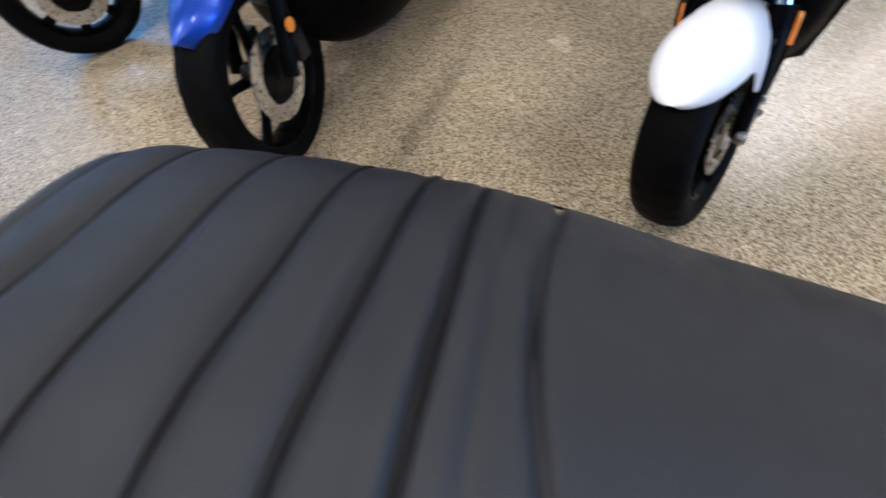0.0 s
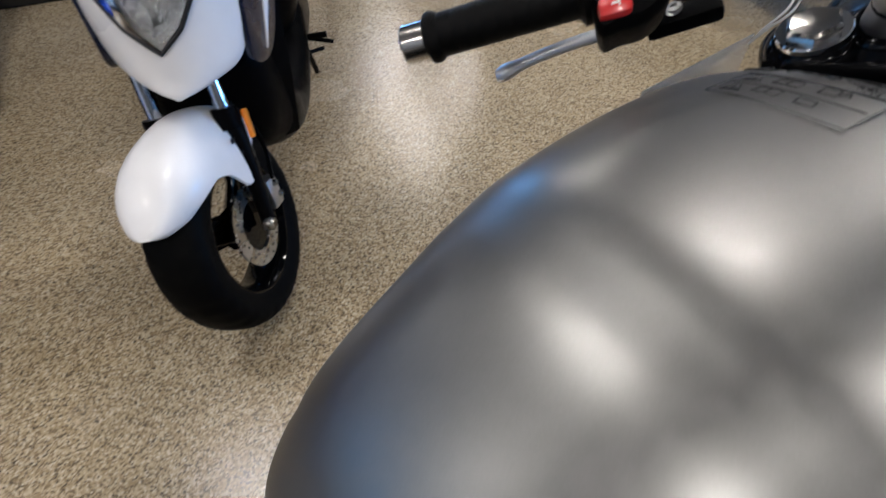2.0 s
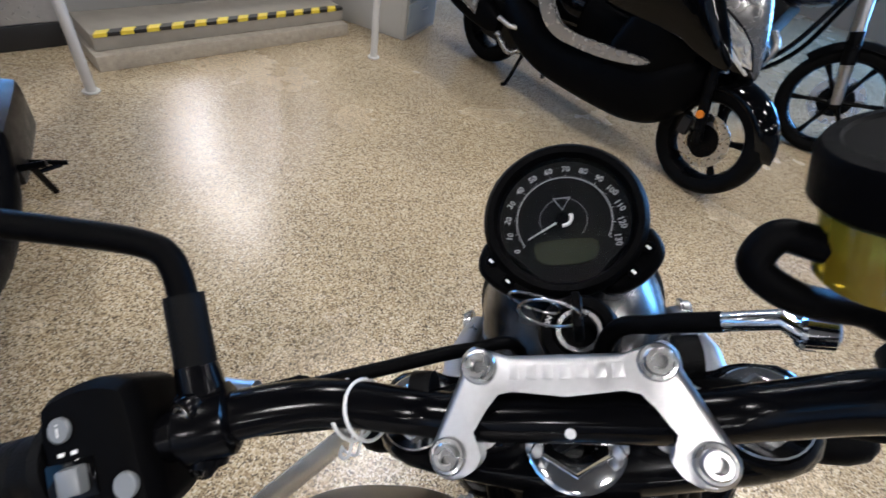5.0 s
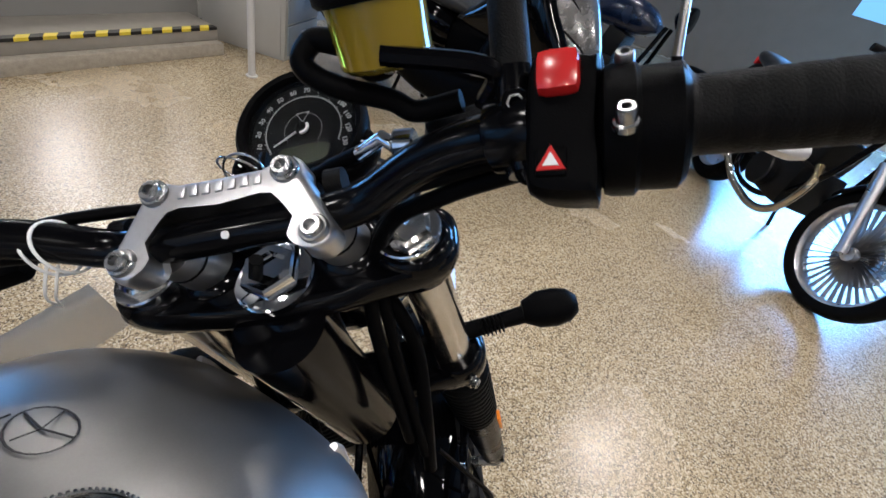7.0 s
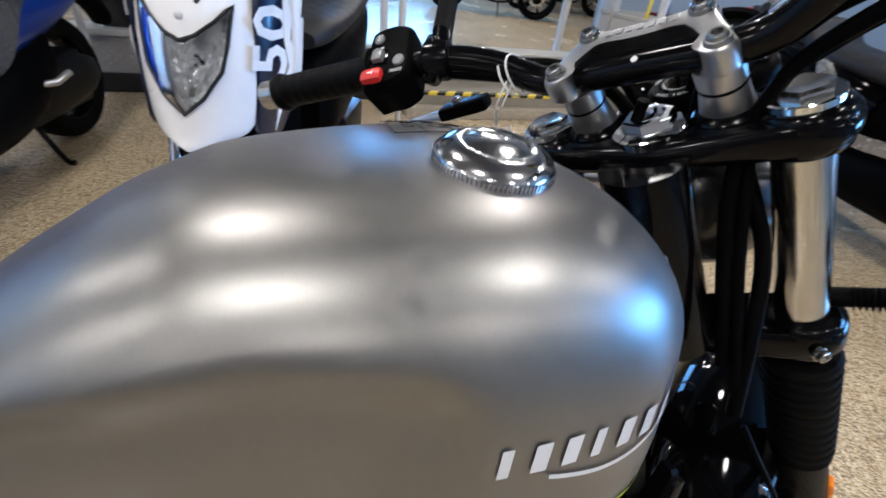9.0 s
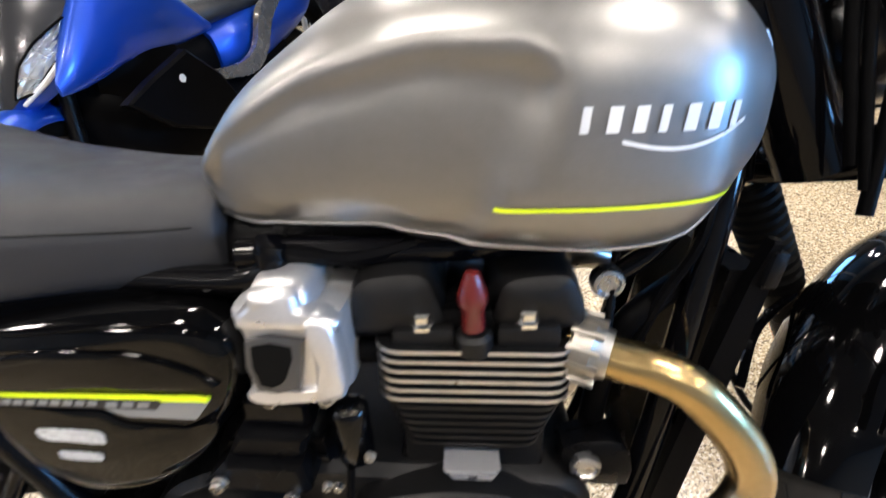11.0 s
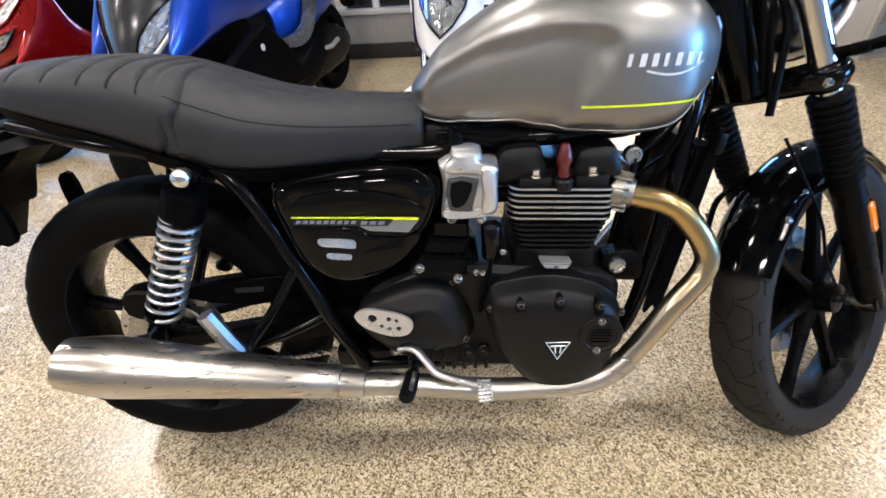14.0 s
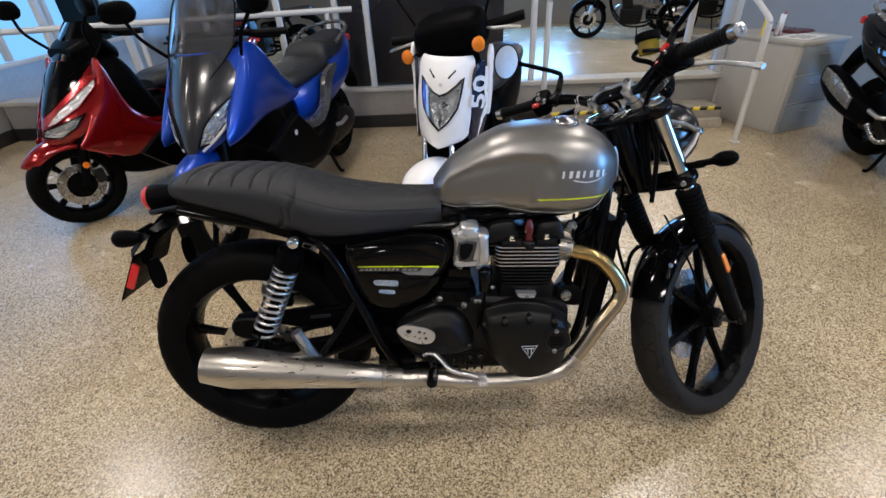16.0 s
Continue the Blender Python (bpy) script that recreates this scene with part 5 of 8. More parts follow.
# rear suspension and wheel
wheel("rear_wheel", bike, Matrix.Translation((0.030, 0, 0.326)), 0.326, 0.150, 7, SATINBLK, "street", 0.115, -1, "black cast seven-spoke wheel")
for sgn in (-1, 1):
    part("swingarm", loft([[(x, sgn * (yy + dy), z + dz) for dy, dz in ((-0.014, -h), (0.014, -h), (0.014, h), (-0.014, h))] for x, yy, z, h in ((0.50, 0.075, 0.365, 0.026), (0.36, 0.095, 0.362, 0.027), (0.15, 0.112, 0.345, 0.024), (-0.025, 0.114, 0.328, 0.020))]), SATINBLK, bike, sharp=30)
    top, bot = Vector((0.215, sgn * 0.142, 0.697)), Vector((0.062, sgn * 0.142, 0.385))
    ax = (bot - top)
    sm = axis_to(top, ax)
    sh = part("rear_shock", lathe([(0.001, -0.012), (0.019, -0.010), (0.021, 0.0), (0.019, 0.010), (0.012, 0.018), (0.012, ax.length - 0.01), (0.020, ax.length), (0.020, ax.length + 0.014), (0.001, ax.length + 0.016)], 20, sm), TUBEBLK, bike, "coil-over rear shock absorber")
    part("shock_sleeve", lathe([(0.028, 0.028), (0.0345, 0.032), (0.0360, 0.075), (0.0345, 0.082), (0.020, 0.082)], 28, sm), PLASTIC, sh)
    part("end_cap", lathe([(0.0165, 0.0), (0.0165, 0.012), (0.0145, 0.018), (0.009, 0.022), (0.001, 0.023)], 20, axis_to(top + Vector((0, sgn * 0.014, 0)), (0, sgn, 0))), CHROME, sh)
    P, turns = [], 11
    for k in range(int(turns * 22) + 1):
        a = 2 * math.pi * k / 22
        h = 0.082 + 0.215 * (k / (turns * 22)) ** 1.12
        P.append(sm @ Vector((0.0300 * math.cos(a), 0.0300 * math.sin(a), h)))
    part("coil_spring", sweep(P, 0.0043, 8), ALLOY, sh, "silver coil spring")
    part("spring_seat", disc(0.034, 0.010, sm @ Matrix.Translation((0, 0, 0.296)), 24), TUBEBLK, sh)
part("chain_guard", slab(smooth_outline([(0.08, 0.432), (0.12, 0.452), (0.33, 0.470), (0.375, 0.462), (0.36, 0.425), (0.20, 0.405)], 3), [(-0.072, 0), (-0.086, 0), (-0.088, 0.004)]), PLASTIC, bike)
part("guard_slot", slab([(0.20, 0.445), (0.262, 0.447), (0.258, 0.436), (0.20, 0.434)], [(-0.086, 0), (-0.0895, 0.001)]), DARKDECAL, bike)
part("hugger_plate", slab(smooth_outline([(0.27, 0.600), (0.33, 0.58), (0.37, 0.50), (0.38, 0.42), (0.34, 0.40), (0.30, 0.48), (0.26, 0.55)], 3), [(-0.085, 0), (0.085, 0)]), PLASTIC, bike)
links_v = []
for k in range(44):
    t = k / 43
    px, pz = 0.50 - 0.48 * t, 0.300 - 0.048 * t - 0.018 * math.sin(math.pi * t)
    links_v.append(box(0.0145, 0.0022 if k % 2 else 0.0022, 0.009, Matrix.Translation((px, -0.078 - (0.003 if k % 2 else 0), pz)), 0.0008))
    links_v.append(disc(0.0045, 0.016, axis_to((px + 0.005, -0.084, pz), (0, 1, 0)), 8))
part("drive_chain", join(*links_v), BOLT, bike, "oily steel drive chain")["kind"] = "stuff"
part("rear_sprocket", lathe([(0.05, -0.003), (0.088, -0.003), (0.088, 0.003), (0.05, 0.003)], 40, Matrix.Translation((0.03, -0.080, 0.326)) @ Y_AXIS, closed=True), BOLT, bike)
part("rear_caliper", slab(smooth_outline([(-0.01, 0.455), (0.07, 0.450), (0.085, 0.405), (0.04, 0.385), (-0.02, 0.405)], 3), [(-0.066, 0.002), (-0.072, 0), (-0.106, 0), (-0.112, 0.006)]), SATINBLK, bike)
part("adjuster", slab(smooth_outline([(-0.025, 0.352), (0.05, 0.350), (0.06, 0.308), (-0.02, 0.304)], 3), [(-0.128, 0), (-0.134, 0.002)]), ALLOY, bike)
part("axle_nut", lathe([(0.014, 0), (0.014, 0.012), (0.008, 0.013)], 6, axis_to((0.03, -0.134, 0.327), (0, -1, 0))), BOLT, bike)

# tail
RF = [(0.16, 0.725), (0.08, 0.752), (0.0, 0.765), (-0.08, 0.765), (-0.16, 0.750), (-0.225, 0.715), (-0.265, 0.672)]
part("rear_fender", loft([[(x, yy, z + dz) for yy, dz in ((-0.078, -0.022), (-0.070, -0.002), (-0.03, 0.008), (0.03, 0.008), (0.070, -0.002), (0.078, -0.022), (0.068, -0.022), (0.03, -0.002), (-0.03, -0.002), (-0.068, -0.022))] for x, z in RF]), GLOSSBLK, bike, "short gloss black rear mudguard")
part("grab_tube", tube([(0.10, -0.100, 0.768), (-0.02, -0.098, 0.790), (-0.12, -0.070, 0.780), (-0.20, -0.035, 0.765)], 0.009, 10), TUBEBLK, bike)
tl = part("tail_lamp", lathe([(0.001, -0.105), (0.018, -0.10), (0.030, -0.07), (0.036, -0.03), (0.0375, 0.0), (0.036, 0.004)], 28, axis_to((-0.203, 0, 0.796), (-1, 0, -0.05))), PLASTIC, bike, "round black tail lamp")
part("lens", lathe([(0.036, 0.0045), (0.0355, 0.012), (0.030, 0.021), (0.016, 0.027), (0.001, 0.028)], 28, axis_to((-0.203, 0, 0.796), (-1, 0, -0.05))), RED, tl, "red tail lamp lens")
br = part("plate_bracket", slab(smooth_outline([(-0.155, 0.765), (-0.200, 0.735), (-0.250, 0.655), (-0.265, 0.62), (-0.240, 0.61), (-0.205, 0.68), (-0.135, 0.735)], 3), [(-0.045, 0.004), (-0.04, 0), (0.04, 0), (0.045, 0.004)]), PLASTIC, bike, "black plate bracket")
plm = Matrix.Translation((-0.297, 0, 0.585)) @ pose(0, 0, 0, 0, 28, 0)
part("plate", moved(box(0.004, 0.150, 0.150, Matrix(), 0.0015), plm), PLASTIC, br, "blank black plate holder")
part("side_reflector", moved(box(0.022, 0.008, 0.080, Matrix(), 0.003), plm @ Matrix.Translation((0.016, -0.080, 0.018))), RED, br, "red side reflector")
for sgn in (-1, 1):
    stem = part("rear_indicator", sweep([(-0.212, sgn * 0.035, 0.727), (-0.217, sgn * 0.11, 0.724)], 0.008, 10), PLASTIC, bike)
    part("lens_housing", lathe([(0.001, -0.045), (0.012, -0.042), (0.021, -0.02), (0.024, 0.005), (0.022, 0.018), (0.012, 0.028), (0.001, 0.030)], 20, axis_to((-0.226, sgn * 0.135, 0.724), (-1, 0, 0))), PLASTIC, stem)
    part("reflector_bracket", slab(smooth_outline([(-0.215, 0.635), (-0.185, 0.645), (-0.180, 0.575), (-0.212, 0.565)], 3), [(sgn * 0.085, 0), (sgn * 0.097, 0)]), PLASTIC, br)

# radiator and front engine area
part("radiator", loft([[(x0 + dx, yy, z) for dx, yy in ((0, -0.088), (0.026, -0.088), (0.026, 0.088), (0, 0.088))] for x0, z in ((1.012, 0.385), (1.037, 0.52), (1.057, 0.685))]), SATINBLK, bike, "black radiator with fine fins", sharp=20)
pieces("radiator_bar", [sweep([(1.0395, -0.084 + 0.0088 * k, 0.395), (1.085, -0.084 + 0.0088 * k, 0.68)], 0.0014, 5) for k in range(20)], PLASTIC, bike)
part("radiator_hose", tube([(1.03, -0.06, 0.66), (0.985, -0.08, 0.64), (0.965, -0.075, 0.60), (0.955, -0.07, 0.53), (0.95, -0.07, 0.47)], 0.013, 12), PLASTIC, bike)
part("radiator_shroud", slab(smooth_outline([(1.070, 0.685), (1.088, 0.682), (1.040, 0.385), (1.022, 0.376), (1.010, 0.380)], 3), [(-0.088, 0.001), (-0.098, 0.0), (-0.101, 0.003)]), PLASTIC, bike)
part("connector", box(0.017, 0.014, 0.034, Matrix.Translation((1.085, -0.098, 0.690)) @ pose(0, 0, 0, 0, 12, 15), 0.004), SATINBLK, bike, "small black connector block")
for bx, by, bz, br_ in ((0.952, -0.082, 0.675, 0.013), (0.937, -0.112, 0.478, 0.0135)):
    part("frame_bolt", lathe([(br_ * 1.18, -0.006), (br_ * 1.18, 0.005), (br_ * 1.08, 0.008), (br_ * 0.82, 0.009), (br_ * 0.70, 0.0065), (br_ * 0.55, 0.0062), (0.001, 0.0075)], 24, axis_to((bx, by, bz), (0, -1, 0))), BOLT, bike)
part("engine_bracket", slab(smooth_outline([(0.915, 0.495), (0.975, 0.50), (0.985, 0.445), (0.93, 0.45)], 3), [(-0.075, 0), (-0.108, 0), (-0.111, 0.004)]), SATINBLK, bike)
part("oxygen_sensor", tube([(0.945, -0.115, 0.60), (0.955, -0.09, 0.66), (0.965, -0.06, 0.70)], 0.004, 8), PLASTIC, bike)
part("loom", join(tube([(1.02, -0.06, 0.78), (0.99, -0.075, 0.74), (0.93, -0.08, 0.715), (0.86, -0.075, 0.72)], 0.006, 8), tube([(1.05, -0.05, 0.80), (1.03, -0.085, 0.72), (1.00, -0.09, 0.66), (0.975, -0.085, 0.58)], 0.005, 8)), PLASTIC, bike)
part("side_stand", tube([(0.58, 0.13, 0.27), (0.55, 0.19, 0.16), (0.53, 0.245, 0.055)], 0.012, 12), TUBEBLK, bike)
part("stand_foot", box(0.07, 0.04, 0.008, Matrix.Translation((0.53, 0.250, 0.056)) @ pose(0, 0, 0, 11, 0, 0), 0.003), TUBEBLK, bike)
# airbox between the frame rails
part("airbox", loft([[(x, w * math.copysign(abs(math.cos(a)) ** 0.5, math.cos(a)), (zt + zb) / 2 + (zt - zb) / 2 * math.copysign(abs(math.sin(a)) ** 0.5, math.sin(a))) for a in [2 * math.pi * k / 20 for k in range(20)]] for x, zb, zt, w in ((0.36, 0.60, 0.71, 0.05), (0.42, 0.55, 0.735, 0.075), (0.62, 0.55, 0.755, 0.075), (0.70, 0.68, 0.765, 0.070), (0.92, 0.69, 0.775, 0.060), (0.99, 0.70, 0.78, 0.045))]), SATINBLK, bike, "black airbox")

# ---- steering: fork, wheel, bars, instruments ----


def sp(name, vf, material, label="", parent=None, sharp=40):
    """A part in the steering frame, under the motorcycle or one of its steering parts."""
    if parent is None:
        return part(name, vf, material, bike, label, sharp, at=STEER)
    return part(name, vf, material, parent, label, sharp)


FX, FY = 0.048, 0.098
AXLE = Vector((0.036, 0, -0.738))
fwheel = wheel("front_wheel", bike, STEER @ Matrix.Translation(AXLE), 0.318, 0.104, 7, SATINBLK, "plain", 0.150, 1, "black cast seven-spoke wheel", rubber=NEWRUBBER)


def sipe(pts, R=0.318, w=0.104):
    """A dark line laid over the tyre's crown as a groove's shade, from places (round the tyre, across it)."""
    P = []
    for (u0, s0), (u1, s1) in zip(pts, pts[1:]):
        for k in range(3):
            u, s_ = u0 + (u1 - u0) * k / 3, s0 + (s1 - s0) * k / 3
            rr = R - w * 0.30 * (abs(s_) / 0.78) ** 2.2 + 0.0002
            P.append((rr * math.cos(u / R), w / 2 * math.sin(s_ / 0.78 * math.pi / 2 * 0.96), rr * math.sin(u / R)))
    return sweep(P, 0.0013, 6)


NP = 24
PER = 2 * math.pi * 0.318 / NP
grooves = []
for k in range(NP):
    u = k * PER
    grooves.append(sipe([(u, 0.07), (u + PER * 0.5, -0.07), (u + PER, 0.07)]))
    grooves.append(sipe([(u, 0.07), (u + PER * 0.08, 0.42), (u + PER * 0.62, 0.48), (u + PER * 0.80, 0.30), (u + PER * 0.92, 0.05)]))
    grooves.append(sipe([(u + PER * 0.5, -0.07), (u + PER * 0.58, -0.42), (u + PER * 1.12, -0.48), (u + PER * 1.30, -0.30), (u + PER * 1.42, -0.05)]))
    for q in (-1, 1):
        o = u + (PER * 0.5 if q < 0 else 0)
        grooves.append(sipe([(o + PER * 0.30, q * 0.72), (o + PER * 0.36, q * 0.60), (o + PER * 0.62, q * 0.62), (o + PER * 0.70, q * 0.74)]))
part("groove_shade_line", join(*grooves), DARKLINE, fwheel, "tread pattern in dark lines for groove shade")["kind"] = "stuff"
for sgn in (-1, 1):
    y = sgn * FY
    leg = sp("fork_leg", sweep([(FX, y, -0.40), (FX, y, -0.52), (FX + 0.003, y, -0.755)], [0.026, 0.0275, 0.024], 20), SATINBLK, "black fork slider")
    sp("fork_tube", sweep([(FX, y, -0.015), (FX, y, -0.42)], 0.0205, 22), POLISHED, "polished fork stanchion", leg)
    prof = [(0.030, 0)]
    for k in range(11):
        h = 0.004 + k * 0.0145
        prof += [(0.0335 - 0.0002 * k, h), (0.0335 - 0.0002 * k, h + 0.006), (0.0275, h + 0.009), (0.0275, h + 0.011)]
    prof += [(0.030, 0.168)]
    sp("fork_gaiter", lathe(prof, 24, Matrix.Translation((FX, y, -0.265)) @ pose(0, 0, 0, 180, 0, 0)), RUBBER, "ribbed black rubber gaiter", leg)
    sp("fork_cap", lathe([(0.0245, -0.006), (0.0245, 0.0005), (0.0235, 0.0015), (0.0195, 0.0015)], 30, Matrix.Translation((FX, y, 0.0))), CHROME, "bright fork cap", leg)
    sp("cap_hex", lathe([(0.0195, 0.0005), (0.0192, 0.0060), (0.0165, 0.0080), (0.0120, 0.0072), (0.001, 0.0062)], 6, Matrix.Translation((FX, y, 0.0))), POLISHED, "", leg)
    refl = moved(box(0.016, 0.007, 0.062, Matrix(), 0.003), Matrix.Translation((FX + 0.004, y + sgn * 0.029, -0.525)))
    sp("reflector", refl, AMBER, "amber fork reflector", leg)
    sp("axle_lug", sweep([(FX + 0.004, y - sgn * 0.012, -0.735), (FX + 0.004, y + sgn * 0.020, -0.735)], 0.024, 18), SATINBLK, "", leg)
sp("front_axle", sweep([(0.036, -0.112, -0.737), (0.036, 0.112, -0.737)], 0.010, 14), BOLT)
sp("front_caliper", moved(slab(smooth_outline([(-0.085, -0.66), (-0.03, -0.615), (-0.018, -0.69), (-0.05, -0.745), (-0.095, -0.73)], 3), [(0.055, 0.003), (0.060, 0), (0.098, 0), (0.104, 0.006)]), Matrix()), ALLOY, "bright brake caliper")
sp("brake_hose", tube([(-0.06, 0.095, -0.64), (-0.085, 0.11, -0.52), (-0.05, 0.12, -0.38), (0.0, 0.10, -0.28), (0.02, 0.06, -0.20), (0.02, 0.05, -0.08), (0.03, 0.0, 0.02)], 0.005, 8), PLASTIC)
sp("speed_sensor_cable", tube([(0.02, -0.06, -0.68), (-0.05, -0.09, -0.55), (-0.06, -0.10, -0.44), (-0.03, -0.06, -0.30)], 0.003, 6), PLASTIC)

# mudguard
rings = []
for k in range(25):
    a = radians(18 + 4.9 * k)
    R = 0.345
    cx, cz = AXLE.x + R * math.cos(a), AXLE.z + R * math.sin(a)
    ux, uz = math.cos(a), math.sin(a)
    w = 0.066 - 0.010 * max(0, (k - 20) / 5) - 0.012 * max(0, (3 - k) / 3)
    ring = []
    for q in range(9):
        b = -1 + 2 * q / 8
        ring.append((cx - ux * 0.040 * abs(b) ** 2.4, w * b, cz - uz * 0.040 * abs(b) ** 2.4))
    for q in range(8, -1, -1):
        b = -1 + 2 * q / 8
        ring.append((cx - ux * (0.040 * abs(b) ** 2.4 + 0.004), (w - 0.003) * b, cz - uz * (0.040 * abs(b) ** 2.4 + 0.004)))
    rings.append(ring)
# turned so that it covers the top and the rear of the wheel
mud = sp("front_mudguard", moved(loft(rings), Matrix.Translation(AXLE) @ pose(0, 0, 0, 0, 4, 0) @ Matrix.Translation(-AXLE)), GLOSSBLK, "gloss black front mudguard", sharp=50)
for sgn in (-1, 1):
    sp("mudguard_stay", tube([(FX - 0.01, sgn * 0.078, -0.44), (-0.06, sgn * 0.072, -0.415), (-0.13, sgn * 0.068, -0.45)], 0.006, 8), TUBEBLK, "", mud)
    for q in range(2):
        sp("stay_bolt", bolt((-0.03 - 0.07 * q, sgn * 0.071, -0.415 - 0.01 * q), (0, sgn, 0.2), 0.0055, 0.006), BOLT, "", mud)

# yokes
for nm, zc, t in (("top_yoke", -0.022, 0.026), ("bottom_yoke", -0.232, 0.034)):
    P = smooth_outline([(0.078, 0.120), (0.052, 0.132), (0.022, 0.118), (0.010, 0.060), (0.004, 0.0), (0.010, -0.060), (0.022, -0.118), (0.052, -0.132), (0.078, -0.120), (0.074, -0.07), (0.066, 0.0), (0.074, 0.07)], 4)
    V = slab([(a, b) for a, b in P], [(-t / 2, 0.010), (-t / 2 + 0.003, 0.004), (-t / 2 + 0.009, 0), (t / 2 - 0.009, 0), (t / 2 - 0.003, 0.004), (t / 2, 0.010)])
    yk = sp(nm, [(a, c, b + zc) for a, b, c in [(v[0], v[1], v[2]) for v in V[0]]] and ([(v[0], v[2], v[1] + zc) for v in V[0]], V[1]), TUBEBLK, "black fork yoke")
    for sgn in (-1, 1):
        sp("yoke_collar", lathe([(0.024, -0.006), (0.0295, -0.002), (0.0315, 0.006), (0.0315, t - 0.006), (0.0295, t + 0.001), (0.0260, t + 0.004)], 24, Matrix.Translation((FX, sgn * FY, zc - t / 2))), TUBEBLK, "", yk)
        if nm == "bottom_yoke":
            sp("pinch_bolt", bolt((FX - 0.030, sgn * 0.112, zc), (-0.6, sgn * 0.8, 0), 0.006, 0.008), BOLT, "", yk)
sp("stem_nut", lathe([(0.0215, -0.010), (0.0215, 0.004), (0.0195, 0.0065), (0.0140, 0.0065), (0.0125, 0.0015), (0.001, 0.0015)], 6, Matrix.Translation((0.033, 0, 0.0))), CHROME, "bright chrome steering stem nut")
sp("stem_washer", lathe([(0.0285, -0.012), (0.0295, -0.004), (0.0255, -0.002)], 28, Matrix.Translation((0.033, 0, -0.001))), CHROME)

# ignition lock with key
ign_m = Matrix.Translation((0.098, -0.008, -0.004)) @ pose(0, 0, 0, 0, -6, 0)
ign = sp("ignition_lock", lathe([(0.026, -0.04), (0.026, 0.004), (0.0235, 0.007), (0.017, 0.0075), (0.015, 0.004), (0.001, 0.004)], 32, ign_m), PLASTIC, "round black ignition lock with white lettering")
sp("lock_ring", lathe([(0.0145, 0.004), (0.0145, 0.0085), (0.0115, 0.0085), (0.0115, 0.004)], 24, ign_m, closed=True), BOLT, "", ign)
key = sp("key", join(box(0.022, 0.006, 0.034, ign_m @ Matrix.Translation((0, 0, 0.034)), 0.003), box(0.007, 0.0025, 0.022, ign_m @ Matrix.Translation((0, 0, 0.012)), 0.0006)), PLASTIC, "black-headed ignition key")
sp("key_ring", sweep([ign_m @ Vector((0.006 * math.cos(a), 0.016 + 0.018 * math.cos(a + 0.4), 0.044 + 0.018 * math.sin(a))) for a in [2 * math.pi * k / 28 for k in range(28)]], 0.0009, 6, closed=True), BOLT, "", key)
sp("key_ring", sweep([ign_m @ Vector((0.010 + 0.004 * math.cos(a), 0.024 + 0.015 * math.cos(a), 0.036 + 0.015 * math.sin(a + 0.3))) for a in [2 * math.pi * k / 28 for k in range(28)]], 0.0009, 6, closed=True), BOLT, "", key)


for txt, a in (("IGNITION", -138), ("ON", 70), ("OFF", 150)):
    n = len(txt)
    for i, chx in enumerate(txt):
        b = radians(a - (i - (n - 1) / 2) * 11 - 0) if txt != "IGNITION" else radians(a + (i - (n - 1) / 2) * 12)
        r = 0.0203
        lettering("lock_letter", chx, ign_m @ Matrix.Translation((r * math.cos(b), r * math.sin(b), 0.0074)) @ pose(0, 0, 0, 0, 0, math.degrees(b) + (90 if txt == "IGNITION" else -90)), 0.0052, DIALWHITE, ign)

lettering("rpm_lettering", "RPM", Matrix.Translation(on_top(0.943, 0.030, 0.0012)) @ pose(0, 0, 0, 0, 4, -95), 0.0062, DARKDECAL, tank)

# handlebar
BAR = [(0.034, 0.0, 0.046), (0.034, 0.055, 0.046), (0.036, 0.085, 0.050), (0.034, 0.125, 0.074), (0.022, 0.165, 0.092), (0.006, 0.205, 0.100), (-0.018, 0.29, 0.110), (-0.036, 0.362, 0.119)]
full = [(a, -b, c) for a, b, c in reversed(BAR[1:])] + BAR
bar = sp("handlebar", sweep(curve(full, 8), 0.0125, 18), TUBEBLK, "gloss black tubular handlebar")
for sgn in (-1, 1):
    ris = sp("riser", sweep([(0.052, sgn * 0.052, -0.012), (0.047, sgn * 0.052, 0.002), (0.0415, sgn * 0.052, 0.018), (0.0345, sgn * 0.0515, 0.040)], [0.0205, 0.0185, 0.0165, 0.0175], 20), ALLOY, "bright alloy riser")
    sp("riser_joint", sweep([(0.0405, sgn * 0.052, 0.0205), (0.0398, sgn * 0.052, 0.0228)], 0.0170, 20), SHADEBLK, "", ris)
    sp("riser_pad", lathe([(0.020, 0), (0.0265, 0.002), (0.0275, 0.006), (0.0235, 0.011), (0.020, 0.012)], 24, Matrix.Translation((0.052, sgn * 0.052, -0.014))), TUBEBLK, "", ris)
# one-piece cast cap over the bar: an arch with four bolts
CLM = Matrix.Translation((0.034, 0, 0.0565)) @ Matrix(((0.963, 0, -0.268, 0), (0, 1, 0, 0), (0.268, 0, 0.963, 0), (0, 0, 0, 1)))


def arc(cx, cy, r, a0, a1, n=7):
    return [(cx + r * math.cos(radians(a0 + (a1 - a0) * k / n)), cy + r * math.sin(radians(a0 + (a1 - a0) * k / n))) for k in range(n + 1)]


